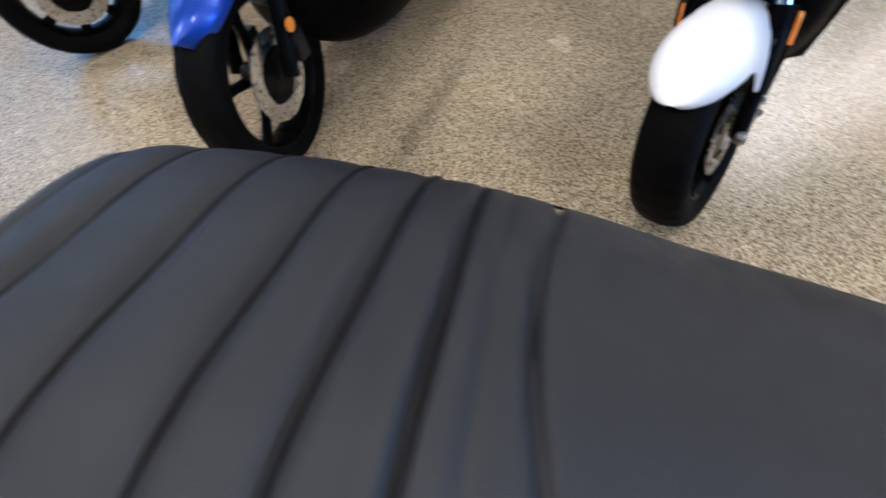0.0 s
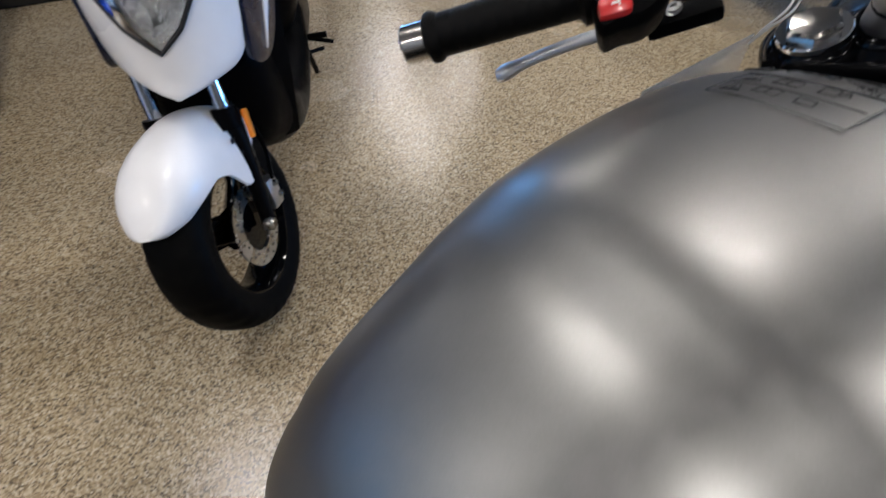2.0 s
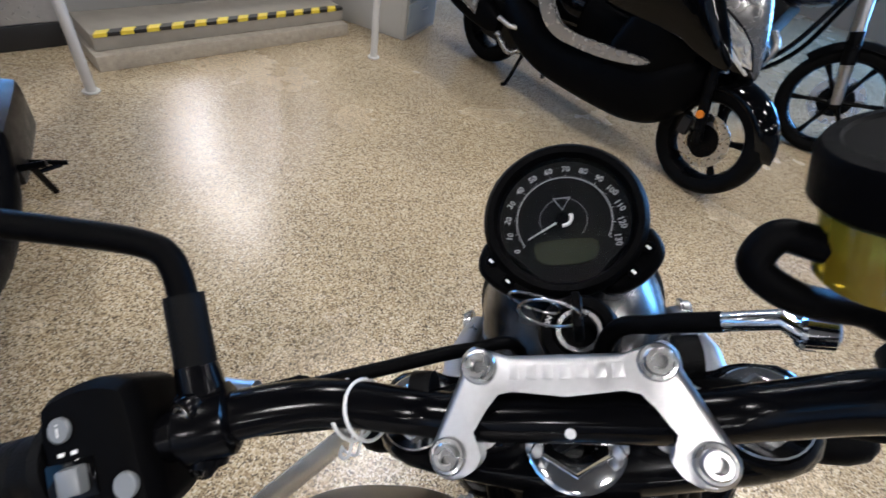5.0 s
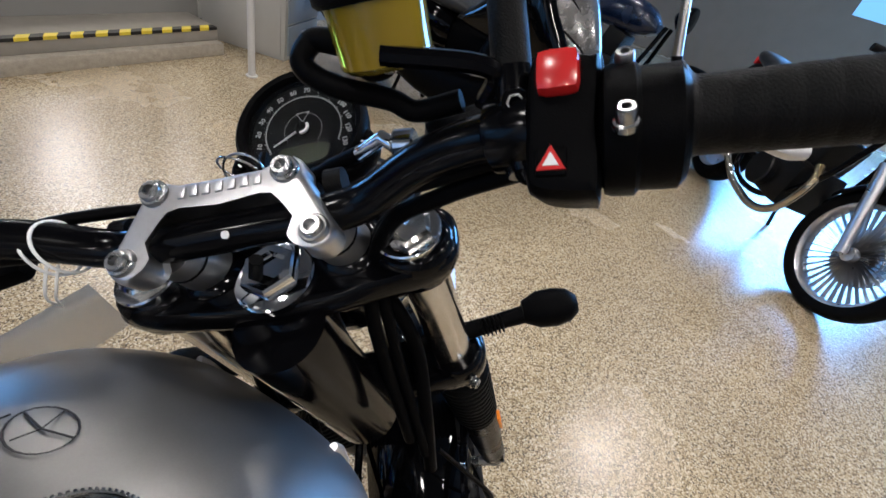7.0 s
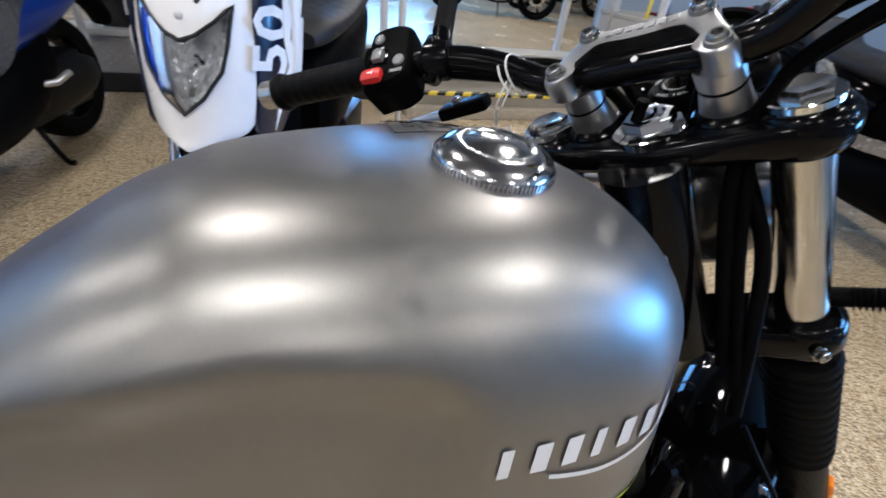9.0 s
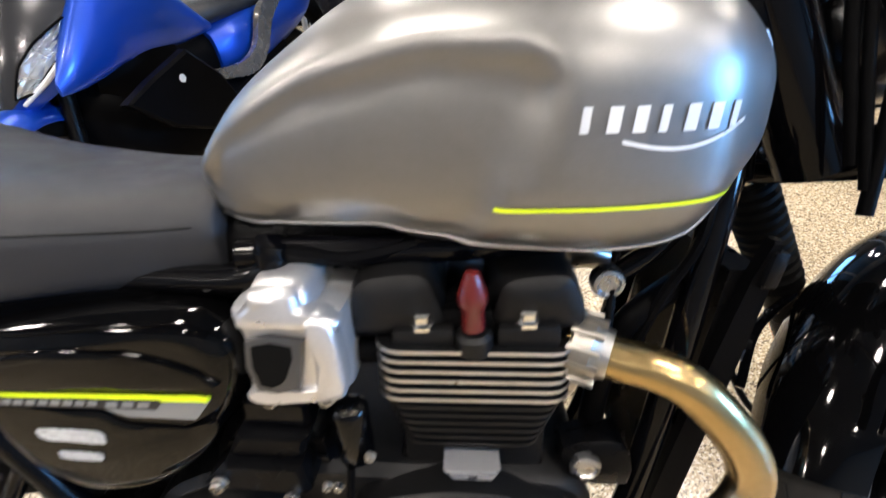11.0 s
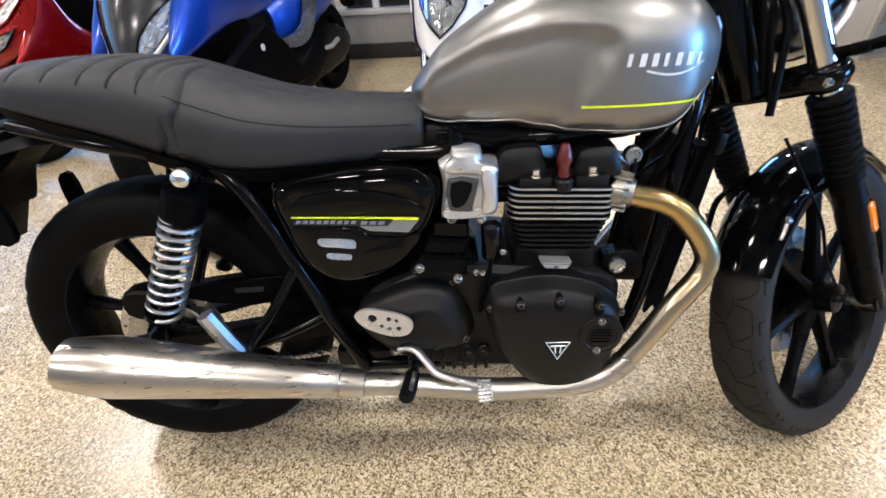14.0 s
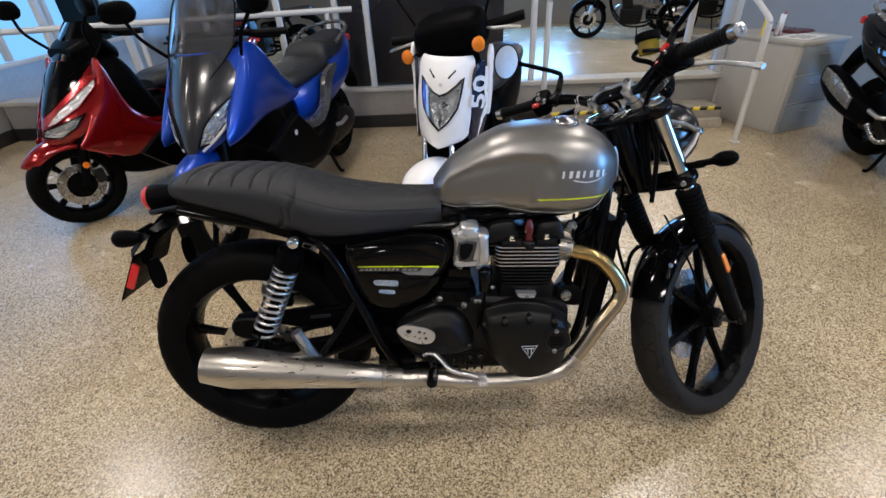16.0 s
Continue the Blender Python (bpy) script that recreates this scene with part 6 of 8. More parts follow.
half = [(0.0265, 0.0)] + [(0.0265, 0.028)] + arc(0.0215, 0.041, 0.0112, 20, 105) + arc(-0.0200, 0.0575, 0.0115, 85, 262, 12) + [(-0.010, 0.0500), (0.002, 0.0430), (0.0095, 0.037), (0.0115, 0.030), (0.0118, 0.0)]
cap_o = half + [(px, -py) for px, py in reversed(half[1:-1])]
V, F = slab(cap_o, [(-0.0130, 0.003), (-0.0105, 0.0), (0.0035, 0.0), (0.0070, 0.0012), (0.0086, 0.0030), (0.0090, 0.0050)])
clampcap = sp("bar_clamp", ([tuple(CLM @ Vector((p[0], p[2], p[1]))) for p in V], F), ALLOY, "one-piece cast alloy bar clamp with raised mark", sharp=35)
for sgn in (-1, 1):
    for qx, qy in ((0.0215, 0.041), (-0.0200, 0.0575)):
        m = CLM @ Matrix.Translation((qx, sgn * qy, 0.0088))
        sp("clamp_bolt", lathe([(0.0088, -0.004), (0.0088, 0.0020), (0.0080, 0.0032), (0.0066, 0.0034), (0.0064, 0.0062), (0.0056, 0.0070), (0.0036, 0.0070), (0.0033, 0.0025), (0.001, 0.0025)], 22, m), BOLT, "socket-head clamp bolt", clampcap)
pieces("mark_bar", [box(0.0070, 0.0050, 0.0012, CLM @ Matrix.Translation((0.0185, 0.024 - 0.0080 * k, 0.0096)), 0.0006) for k in range(7)], ALLOY, clampcap)
sp("bar_dot", disc(0.0026, 0.001, axis_to((0.0245, 0.0, 0.0548), (-0.6, 0, 0.8)), 12), DIALWHITE, "", bar)

for sgn in (-1, 1):
    def s3(a, b, c, sgn=sgn):
        return (a, sgn * b, c)
    g0, g1 = Vector(s3(0.000, 0.234, 0.1035)), Vector(s3(-0.0345, 0.352, 0.1180))
    d = g1 - g0
    gp = [(0.0170, 0.0), (0.0225, 0.001), (0.0230, 0.006), (0.0175, 0.010)]
    for k in range(9):
        gp += [(0.0167, 0.012 + k * 0.0116), (0.0166, 0.0215 + k * 0.0116), (0.0163, 0.0225 + k * 0.0116)]
    gp += [(0.0190, 0.1185), (0.0200, 0.122), (0.0190, 0.126), (0.0150, 0.127)]
    gm = axis_to(g0, d)
    grip = sp("grip", lathe(gp, 28, gm), GRIPRUB, "ribbed black rubber grip")
    sp("bar_end", lathe([(0.0146, 0.127), (0.0152, 0.128), (0.0152, 0.1465), (0.0144, 0.1478), (0.0075, 0.1480), (0.0062, 0.1440), (0.001, 0.1440)], 28, gm), POLISHED, "bright bar-end weight", grip, sharp=22)
    # lever: the clutch on the left, the brake on the right
    lv = [s3(0.053, 0.205, 0.027), s3(0.055, 0.225, 0.026), s3(0.056, 0.25, 0.026), s3(0.048, 0.31, 0.021), s3(0.037, 0.357, 0.014)]
    if sgn < 0:
        lv = [s3(0.050, 0.150, 0.060), s3(0.068, 0.20, 0.056), s3(0.072, 0.25, 0.044), s3(0.060, 0.31, 0.026), s3(0.046, 0.356, 0.012)]
    lever = sp("clutch_lever" if sgn > 0 else "brake_lever", sweep(curve(lv, 6), [0.0085] * 12 + [0.0075] * (len(curve(lv, 6)) - 16) + [0.0080, 0.0100, 0.0110, 0.0085], 12, squash=0.7), ALLOY, "bright alloy lever")
    sp("lever_perch", moved(box(0.024, 0.056, 0.014, Matrix(), 0.005), Matrix.Translation(s3(0.044, 0.184, 0.036 if sgn > 0 else 0.066)) @ pose(0, 0, 0, 0, 0, 12 * sgn)), PLASTIC, "", lever)
    sp("perch_bolt", bolt(s3(0.044, 0.190, 0.044 if sgn > 0 else 0.074), (-0.2, 0, 1), 0.005, 0.004), BOLT, "", lever)

sp("master_cylinder", moved(box(0.034, 0.090, 0.028, Matrix(), 0.008), Matrix.Translation((0.050, -0.172, 0.070)) @ pose(0, 0, 0, 0, 0, 10)), PLASTIC, "black brake master cylinder")
# switch blocks: local x towards the bar's middle, y away from the rider, z out of the face
def face_frame(at, along):
    ex = Vector(along).normalized()
    n = Vector((-0.50, 0, 0.866))
    ez = (n - ex * ex.dot(n)).normalized()
    ey = ez.cross(ex)
    return Matrix.Translation(at) @ Matrix((ex, ey, ez)).transposed().to_4x4()


SW = face_frame((0.004, 0.204, 0.0985), (0.28, -0.95, -0.118)) @ Matrix.Translation((-0.008, 0.001, 0)) @ Matrix.Diagonal((0.78, 0.88, 1, 1))
FACE = 0.020
sw_shape = smooth_outline([(-0.030, 0.032), (-0.024, 0.041), (0.000, 0.045), (0.020, 0.041), (0.028, 0.030), (0.032, -0.018), (0.029, -0.030), (0.012, -0.040), (-0.010, -0.041), (-0.029, -0.040), (-0.031, 0.0)], 4)
sw_v = slab(sw_shape, [(-0.024, 0.012), (-0.020, 0.003), (0.008, 0.0), (FACE - 0.006, 0.001), (FACE - 0.001, 0.005), (FACE, 0.010)])
sw = sp("switch_block", ([tuple(SW @ Vector((a, c, b))) for a, b, c in sw_v[0]], sw_v[1]), PLASTIC, "black left switch block with coloured buttons")
sp("info_button", disc(0.0066, 0.004, SW @ Matrix.Translation((-0.014, 0.023, FACE - 0.002)), 20), MIDGREY, "grey info button", sw)
sp("switch_recess", moved(box(0.030, 0.020, 0.003, Matrix(), 0.001), SW @ Matrix.Translation((-0.012, -0.003, FACE - 0.0008))), GLOSSBLK, "", sw)
sp("indicator_switch", moved(box(0.014, 0.014, 0.012, Matrix(), 0.002), SW @ Matrix.Translation((-0.009, -0.003, FACE))), MIDGREY, "grey indicator switch", sw)
sp("mode_button", disc(0.0070, 0.004, SW @ Matrix.Translation((0.019, -0.012, FACE - 0.002)), 22), MIDGREY, "round grey mode button", sw)
sp("horn_button", moved(box(0.028, 0.0160, 0.014, Matrix(), 0.0055), SW @ Matrix.Translation((-0.013, -0.028, FACE - 0.001))), RED, "red horn button", sw)
lettering("mode_lettering", "MODE", SW @ Matrix.Translation((0.0175, -0.0245, FACE + 0.0002)), 0.0058, DIALWHITE, sw)
lettering("info_lettering", "i", SW @ Matrix.Translation((-0.014, 0.023, FACE + 0.0022)), 0.0105, DIALWHITE, sw)
sp("horn_symbol", join(moved(box(0.006, 0.0018, 0.0006, Matrix()), SW @ Matrix.Translation((-0.013, -0.028, FACE + 0.0062))), moved(box(0.0014, 0.0050, 0.0006, Matrix()), SW @ Matrix.Translation((-0.0095, -0.028, FACE + 0.0062)))), DIALWHITE, "", sw)
sp("arrow_symbol", join(*[moved(box(0.0038, 0.0020, 0.0005, Matrix()), SW @ Matrix.Translation((-0.016 + 0.008 * k, 0.0105, FACE + 0.0002))) for k in range(2)]), DIALWHITE, "", sw)
SWR = face_frame((0.004, -0.200, 0.0985), (0.28, 0.95, -0.118))
SWR = SWR @ Matrix.Diagonal((0.86, -0.86, 1, 1))
swr_v = slab(smooth_outline([(-0.006, 0.036), (0.018, 0.040), (0.026, 0.030), (0.027, -0.020), (0.022, -0.034), (-0.004, -0.037), (-0.010, -0.030), (-0.010, 0.030)], 4), [(-0.024, 0.010), (-0.020, 0.003), (0.008, 0.0), (FACE - 0.006, 0.001), (FACE - 0.001, 0.004), (FACE, 0.008)])
swr = sp("switch_block", ([tuple(SWR @ Vector((a, c, b))) for a, b, c in swr_v[0]], swr_v[1]), PLASTIC, "black right switch block with red switch")
sp("kill_switch", moved(box(0.021, 0.021, 0.016, Matrix(), 0.005), SWR @ Matrix.Translation((0.010, 0.024, FACE))), RED, "red engine stop switch", swr)
sp("hazard_button", moved(box(0.015, 0.015, 0.006, Matrix(), 0.002), SWR @ Matrix.Translation((0.013, -0.019, FACE - 0.001))), PLASTIC, "", swr)
sp("hazard_triangle", lathe([(0.0085, 0), (0.0080, 0.0008)], 3, SWR @ Matrix.Translation((0.013, -0.0195, FACE + 0.002)) @ pose(0, 0, 0, 0, 0, 90)), RED, "red hazard triangle", swr)
sp("hazard_triangle_inner", lathe([(0.0046, 0), (0.0044, 0.0014)], 3, SWR @ Matrix.Translation((0.013, -0.0195, FACE + 0.002)) @ pose(0, 0, 0, 0, 0, 90)), DIALWHITE, "", swr)
drum_m = axis_to((0.003, -0.2075, 0.0995), (-0.28, -0.95, 0.118))
sp("throttle_drum", lathe([(0.020, 0.0), (0.0275, 0.002), (0.0285, 0.005), (0.0285, 0.014), (0.0262, 0.016), (0.0262, 0.031), (0.0225, 0.034)], 28, drum_m), PLASTIC, "black throttle housing", swr)
for q in range(2):
    sp("housing_bolt", bolt(drum_m @ Vector((-0.020 + 0.034 * q, 0.020, 0.010)), drum_m.to_3x3() @ Vector((0, 1, 0)), 0.004, 0.010), BOLT, "", swr)

# mirrors
for sgn in (-1, 1):
    def s3(a, b, c, sgn=sgn):
        return (a, sgn * b, c)
    bd = Vector(s3(-0.028, 0.080, 0.026)).normalized()
    bc = Vector(s3(0.0195, 0.173, 0.0935))
    mc = sp("mirror_clamp", join(lathe([(0.0150, -0.013), (0.0180, -0.011), (0.0185, -0.008), (0.0185, 0.008), (0.0180, 0.011), (0.0150, 0.013)], 24, axis_to(bc, bd)),
                                 sweep([s3(0.022, 0.1735, 0.094), s3(0.030, 0.1745, 0.101), s3(0.044, 0.176, 0.1125)], [0.0125, 0.0115, 0.0098], 18),
                                 sweep([s3(0.012, 0.1745, 0.088), s3(0.002, 0.1752, 0.0835)], [0.0120, 0.0100], 16)), TUBEBLK, "black mirror clamp")
    for q, dq in (((0.0210, 0.173, 0.1105), (-0.75, 0, 0.66)), ((0.0005, 0.175, 0.0865), (-0.80, 0, 0.60))):
        ma = axis_to(s3(*q), dq)
        cb = sp("clamp_bolt", lathe([(0.0068, -0.004), (0.0068, 0.002), (0.0058, 0.0034), (0.0036, 0.0034), (0.0032, 0.0008), (0.001, 0.0008)], 18, ma), TUBEBLK, "", mc)
        sp("bolt_socket", lathe([(0.0044, 0.0030), (0.0042, 0.0037), (0.0034, 0.0037), (0.0032, 0.0015)], 6, ma, closed=True), BOLT, "", mc)
    stem = sp("mirror_stem", sweep(curve([s3(0.026, 0.173, 0.098), s3(0.044, 0.176, 0.112), s3(0.070, 0.179, 0.130), s3(0.086, 0.183, 0.144), s3(0.091, 0.196, 0.153), s3(0.089, 0.225, 0.172), s3(0.083, 0.275, 0.204), s3(0.080, 0.314, 0.228)], 7), 0.0070, 14), PLASTIC, "bent black mirror stem")
    sp("stem_sleeve", sweep([s3(0.043, 0.1757, 0.1115), s3(0.072, 0.179, 0.1315)], [0.0098, 0.0094], 18), GRIPRUB, "rubber stem sleeve", stem)
    mm = axis_to(s3(0.071, 0.354, 0.250), (-0.90, -sgn * 0.16, 0.40))
    shell = sp("mirror_shell", lathe([(0.001, -0.024), (0.022, -0.021), (0.043, -0.010), (0.0535, 0.001), (0.0535, 0.004), (0.0505, 0.004), (0.0505, 0.001)], 40, mm), PLASTIC, "round black mirror")
    sp("mirror_glass", lathe([(0.0504, 0.0008), (0.0503, 0.0020), (0.030, 0.0030), (0.001, 0.0034)], 40, mm), MIRROR, "round mirror glass", shell)

# brake reservoir
rs = Matrix.Translation((0.074, -0.116, 0.132)) @ pose(0, 0, 0, 0, 24, 0) @ Matrix.Diagonal((1.12, 1.12, 0.78, 1))
res = sp("brake_reservoir", lathe([(0.001, -0.026), (0.018, -0.026), (0.0215, -0.022), (0.0225, 0.014), (0.0225, 0.018)], 32, rs), FLUID, "amber see-through brake fluid reservoir")
sp("cap", lathe([(0.0245, 0.014), (0.0265, 0.017), (0.0265, 0.036), (0.0250, 0.040), (0.021, 0.041), (0.020, 0.0395), (0.001, 0.0395)], 36, rs), PLASTIC, "black ridged cap", res)
sp("reservoir_hose", tube([rs @ Vector((0.0, 0.020, -0.006)), rs @ Vector((0.004, 0.032, -0.002)), rs @ Vector((0.0, 0.039, -0.014)), rs @ Vector((-0.004, 0.027, -0.030)), (0.060, -0.112, 0.098), (0.056, -0.125, 0.090), (0.052, -0.15, 0.094)], 0.0062, 12), PLASTIC, "", res)
sp("reservoir_bracket", tube([rs @ Vector((-0.02, 0, -0.015)), (0.040, -0.165, 0.118), (0.036, -0.16, 0.10)], 0.005, 8), TUBEBLK, "", res)
# banjo and cables
sp("banjo", join(disc(0.0095, 0.014, axis_to((0.068, -0.118, 0.058), (0.2, 1, 0)), 18), sweep([(0.068, -0.106, 0.058), (0.074, -0.098, 0.062), (0.080, -0.078, 0.048)], 0.005, 12)), CHROME, "bright banjo fitting")
for pts, r in (([(0.080, -0.078, 0.048), (0.086, -0.050, 0.034), (0.088, -0.025, 0.014), (0.060, -0.01, -0.06), (0.03, 0.0, -0.2)], 0.0055),
               ([(0.020, 0.165, 0.080), (0.030, 0.115, 0.062), (0.046, 0.070, 0.038), (0.060, 0.035, 0.018), (0.060, 0.010, -0.07), (0.03, 0.02, -0.2)], 0.0058),
               ([(0.020, -0.165, 0.080), (0.032, -0.115, 0.060), (0.050, -0.070, 0.036), (0.064, -0.035, 0.012), (0.060, -0.012, -0.08)], 0.0058),
               ([(0.040, 0.150, 0.072), (0.055, 0.10, 0.062), (0.075, 0.055, 0.035), (0.085, 0.03, 0.0), (0.05, 0.04, -0.10), (-0.02, 0.05, -0.22)], 0.0042),
               ([(0.012, -0.19, 0.078), (0.028, -0.13, 0.050), (0.040, -0.085, 0.012), (0.02, -0.055, -0.06), (-0.04, -0.05, -0.20)], 0.0058),
               ([(0.016, -0.185, 0.072), (0.034, -0.12, 0.040), (0.046, -0.075, -0.005), (0.01, -0.062, -0.10), (-0.05, -0.06, -0.22)], 0.0050),
               ([(0.05, -0.06, -0.05), (0.02, -0.075, -0.12), (-0.02, -0.07, -0.18), (-0.06, -0.06, -0.24)], 0.0065),
               ([(0.06, 0.05, -0.06), (0.02, 0.07, -0.12), (-0.03, 0.06, -0.18)], 0.0065)):
    sp("cable", tube(pts, r, 10), PLASTIC)
for cx, cy, cz in ((0.048, 0.078, 0.045), (0.066, -0.060, 0.038)):
    sp("cable_band", sweep([(cx, cy - 0.006, cz), (cx, cy + 0.006, cz)], 0.011, 14), GRIPRUB)
# tag tied to the bar
tag = thing("price_tag", BIKE @ STEER, "clear plastic tag tied to the handlebar with white string", "tag")
for off in (0.0, 0.008):
    part("string", sweep([(0.034 + 0.0155 * math.cos(a), 0.104 + off + 0.004 * math.sin(a), 0.062 + 0.0185 * math.sin(a) - 0.002) for a in [2 * math.pi * k / 26 for k in range(26)]], 0.0010, 6, closed=True), STRING, tag)
part("string", tube([(0.022, 0.110, 0.060), (0.012, 0.116, 0.050), (0.014, 0.128, 0.036), (0.020, 0.136, 0.022)], 0.0009, 6), STRING, tag)
part("string", tube([(0.024, 0.107, 0.056), (0.014, 0.113, 0.046), (0.017, 0.127, 0.032), (0.022, 0.138, 0.018)], 0.0009, 6), STRING, tag)
corner = Vector((1.039, 0.151, 0.934))
cu_ = Vector((-0.087, 0.018, -0.026)).normalized()
cv_ = Vector((0.016, 0.033, -0.060))
cv_ = (cv_ - cu_ * cu_.dot(cv_)).normalized()
cn_ = cu_.cross(cv_)
cv_ = cv_ * math.cos(radians(11)) + cn_ * math.sin(radians(11)) * (-1 if cn_.y > 0 else 1)
tm = STEER.inverted() @ Matrix.Translation(corner + cu_ * 0.050 + cv_ * 0.035) @ Matrix((cu_, cv_, cu_.cross(cv_))).transposed().to_4x4()
part("card", moved(box(0.100, 0.070, 0.0012, Matrix(), 0.0004), tm), TAGMAT, tag, "clear plastic card")

# instrument
DM = Matrix.Translation((0.196, -0.004, -0.012)) @ pose(0, 0, 0, 0, -17, 0)
dial = sp("instrument", lathe([(0.001, -0.048), (0.030, -0.046), (0.050, -0.030), (0.0605, -0.010), (0.0625, 0.002), (0.0615, 0.009), (0.0580, 0.0125), (0.0535, 0.0110), (0.0505, 0.004), (0.0500, 0.0)], 56, DM), PLASTIC, "round black speedometer with white figures")
sp("face", lathe([(0.0502, -0.001), (0.0502, 0.0), (0.001, 0.0005)], 48, DM), DIAL, "black dial face", dial)
sp("dial_ring", sweep([DM @ Vector((0.0360 * math.sin(a), -0.0360 * math.cos(a), 0.0008)) for a in [radians(211 - 238 / 60 * k) for k in range(61)]], 0.00035, 5), DIALWHITE, "", dial)
for k in range(14):
    a = radians(211 - 238 / 13 * k)  # 0 at lower left, clockwise
    lx, ly = math.sin(a), math.cos(a)
    p = Vector((lx * 0.0430, -ly * 0.0430, 0.0009))
    lettering("dial_figure", str(10 * k), DM @ Matrix.Translation(p) @ pose(0, 0, 0, 0, 0, -90 + 0.75 * (math.degrees(a) - 90)), 0.0066, DIALWHITE, dial, bold=0.0001)
ticks = []
for k in range(66):
    a = radians(211 - 238 / 65 * k)
    lx, ly = math.sin(a), math.cos(a)
    ln = 0.0022 if k % 5 == 0 else 0.0010
    ticks.append(box(ln, 0.0004, 0.0004, DM @ Matrix.Translation((lx * (0.0362 + ln / 2), -ly * (0.0362 + ln / 2), 0.0009)) @ pose(0, 0, 0, 0, 0, math.degrees(math.atan2(-ly, lx)))))
sp("dial_tick", join(*ticks), DIALWHITE, "", dial)["kind"] = "stuff"
sp("dial_dots", join(*[disc(0.0004, 0.0004, DM @ Matrix.Translation((0.018 * math.sin(a), -0.018 * math.cos(a), 0.0008)), 6) for a in [radians(-40 + 6.5 * k) for k in range(40)]]), DIALWHITE, "", dial)["kind"] = "stuff"
sp("lcd_window", moved(slab(smooth_outline([(-0.0165, -0.020), (-0.0165, 0.020), (-0.0270, 0.0235), (-0.0350, 0.0150), (-0.0350, -0.0150), (-0.0270, -0.0235)], 3), [(-0.0002, 0), (0.0006, 0.0004)]), DM @ Matrix(((1, 0, 0, 0), (0, 0, 1, 0), (0, 1, 0, 0.0006), (0, 0, 0, 1)))), LCD, "greenish display", dial)
na = radians(207)
sp("needle", join(sweep([DM @ Vector((-0.003 * math.sin(na), 0.003 * math.cos(na), 0.004)), DM @ Vector((0.031 * math.sin(na), -0.031 * math.cos(na), 0.0035))], [0.0012, 0.0006], 6)), DIALWHITE, "white needle", dial)
sp("needle_hub", lathe([(0.0065, 0.001), (0.0065, 0.0045), (0.005, 0.006), (0.001, 0.0062)], 20, DM), PLASTIC, "", dial)
sp("needle_crescent", sweep([DM @ Vector((0.0062 * math.sin(a), -0.0062 * math.cos(a), 0.006)) for a in [radians(-100 + 14 * k) for k in range(10)]], 0.0016, 6), DIALWHITE, "", dial)
tr = [DM @ Vector(p) for p in ((0.0185, 0.0062, 0.001), (0.0185, -0.0062, 0.001), (0.0085, 0, 0.001))]
sp("dial_mark", sweep(tr, 0.0006, 6, closed=True), DIALWHITE, "", dial)
sp("dial_glass", lathe([(0.0508, 0.0068), (0.036, 0.0070), (0.018, 0.0071), (0.001, 0.0072)], 40, DM), DULLGLASS, "clear instrument glass", dial)
def pod_shape(sgn):
    """A rounded pod for two buttons beside the dial."""
    V, F = slab(smooth_outline([(-0.014, 0.056), (-0.020, 0.066), (-0.036, 0.068), (-0.052, 0.054), (-0.060, 0.034), (-0.054, 0.020), (-0.040, 0.026)], 5), [(-0.014, 0.006), (-0.008, 0.0), (0.002, 0.0), (0.0055, 0.003), (0.0062, 0.006)])
    return [tuple(DM @ Vector((a, sgn * c, b))) for a, b, c in V], F if sgn < 0 else [tuple(reversed(q)) for q in F]


for sgn in (-1, 1):
    wing = sp("button_pod", pod_shape(sgn), PLASTIC, "", dial)
    for q in ((-0.030, 0.057), (-0.047, 0.045)):
        sp("pod_button", disc(0.0048, 0.002, DM @ Matrix.Translation((q[0], sgn * q[1], 0.0068)), 16), GLOSSBLK, "", dial)
        sp("pod_symbol", moved(box(0.004, 0.0018, 0.0005, Matrix()), DM @ Matrix.Translation((q[0], sgn * q[1], 0.0090)) @ pose(0, 0, 0, 0, 0, 40)), DIALWHITE, "", dial)
sp("instrument_bracket", tube([(0.05, 0, -0.03), (0.12, 0, -0.05), (0.18, 0, -0.05)], 0.012, 12), PLASTIC)

# headlamp
HM = axis_to((0.145, 0, -0.135), (0.90, 0, -0.42))
hl = sp("headlamp", lathe([(0.001, -0.085), (0.035, -0.080), (0.065, -0.055), (0.083, -0.015), (0.087, 0.020), (0.088, 0.050), (0.091, 0.052), (0.091, 0.064), (0.086, 0.068)], 48, HM), HEADBLK, "round satin black headlamp")
sp("headlamp_reflector", lathe([(0.001, 0.010), (0.045, 0.020), (0.080, 0.054), (0.085, 0.066)], 40, HM), CHROME, "", hl)
sp("headlamp_lens", lathe([(0.086, 0.066), (0.060, 0.078), (0.030, 0.083), (0.001, 0.084)], 40, HM), CLEAR, "clear headlamp lens", hl)
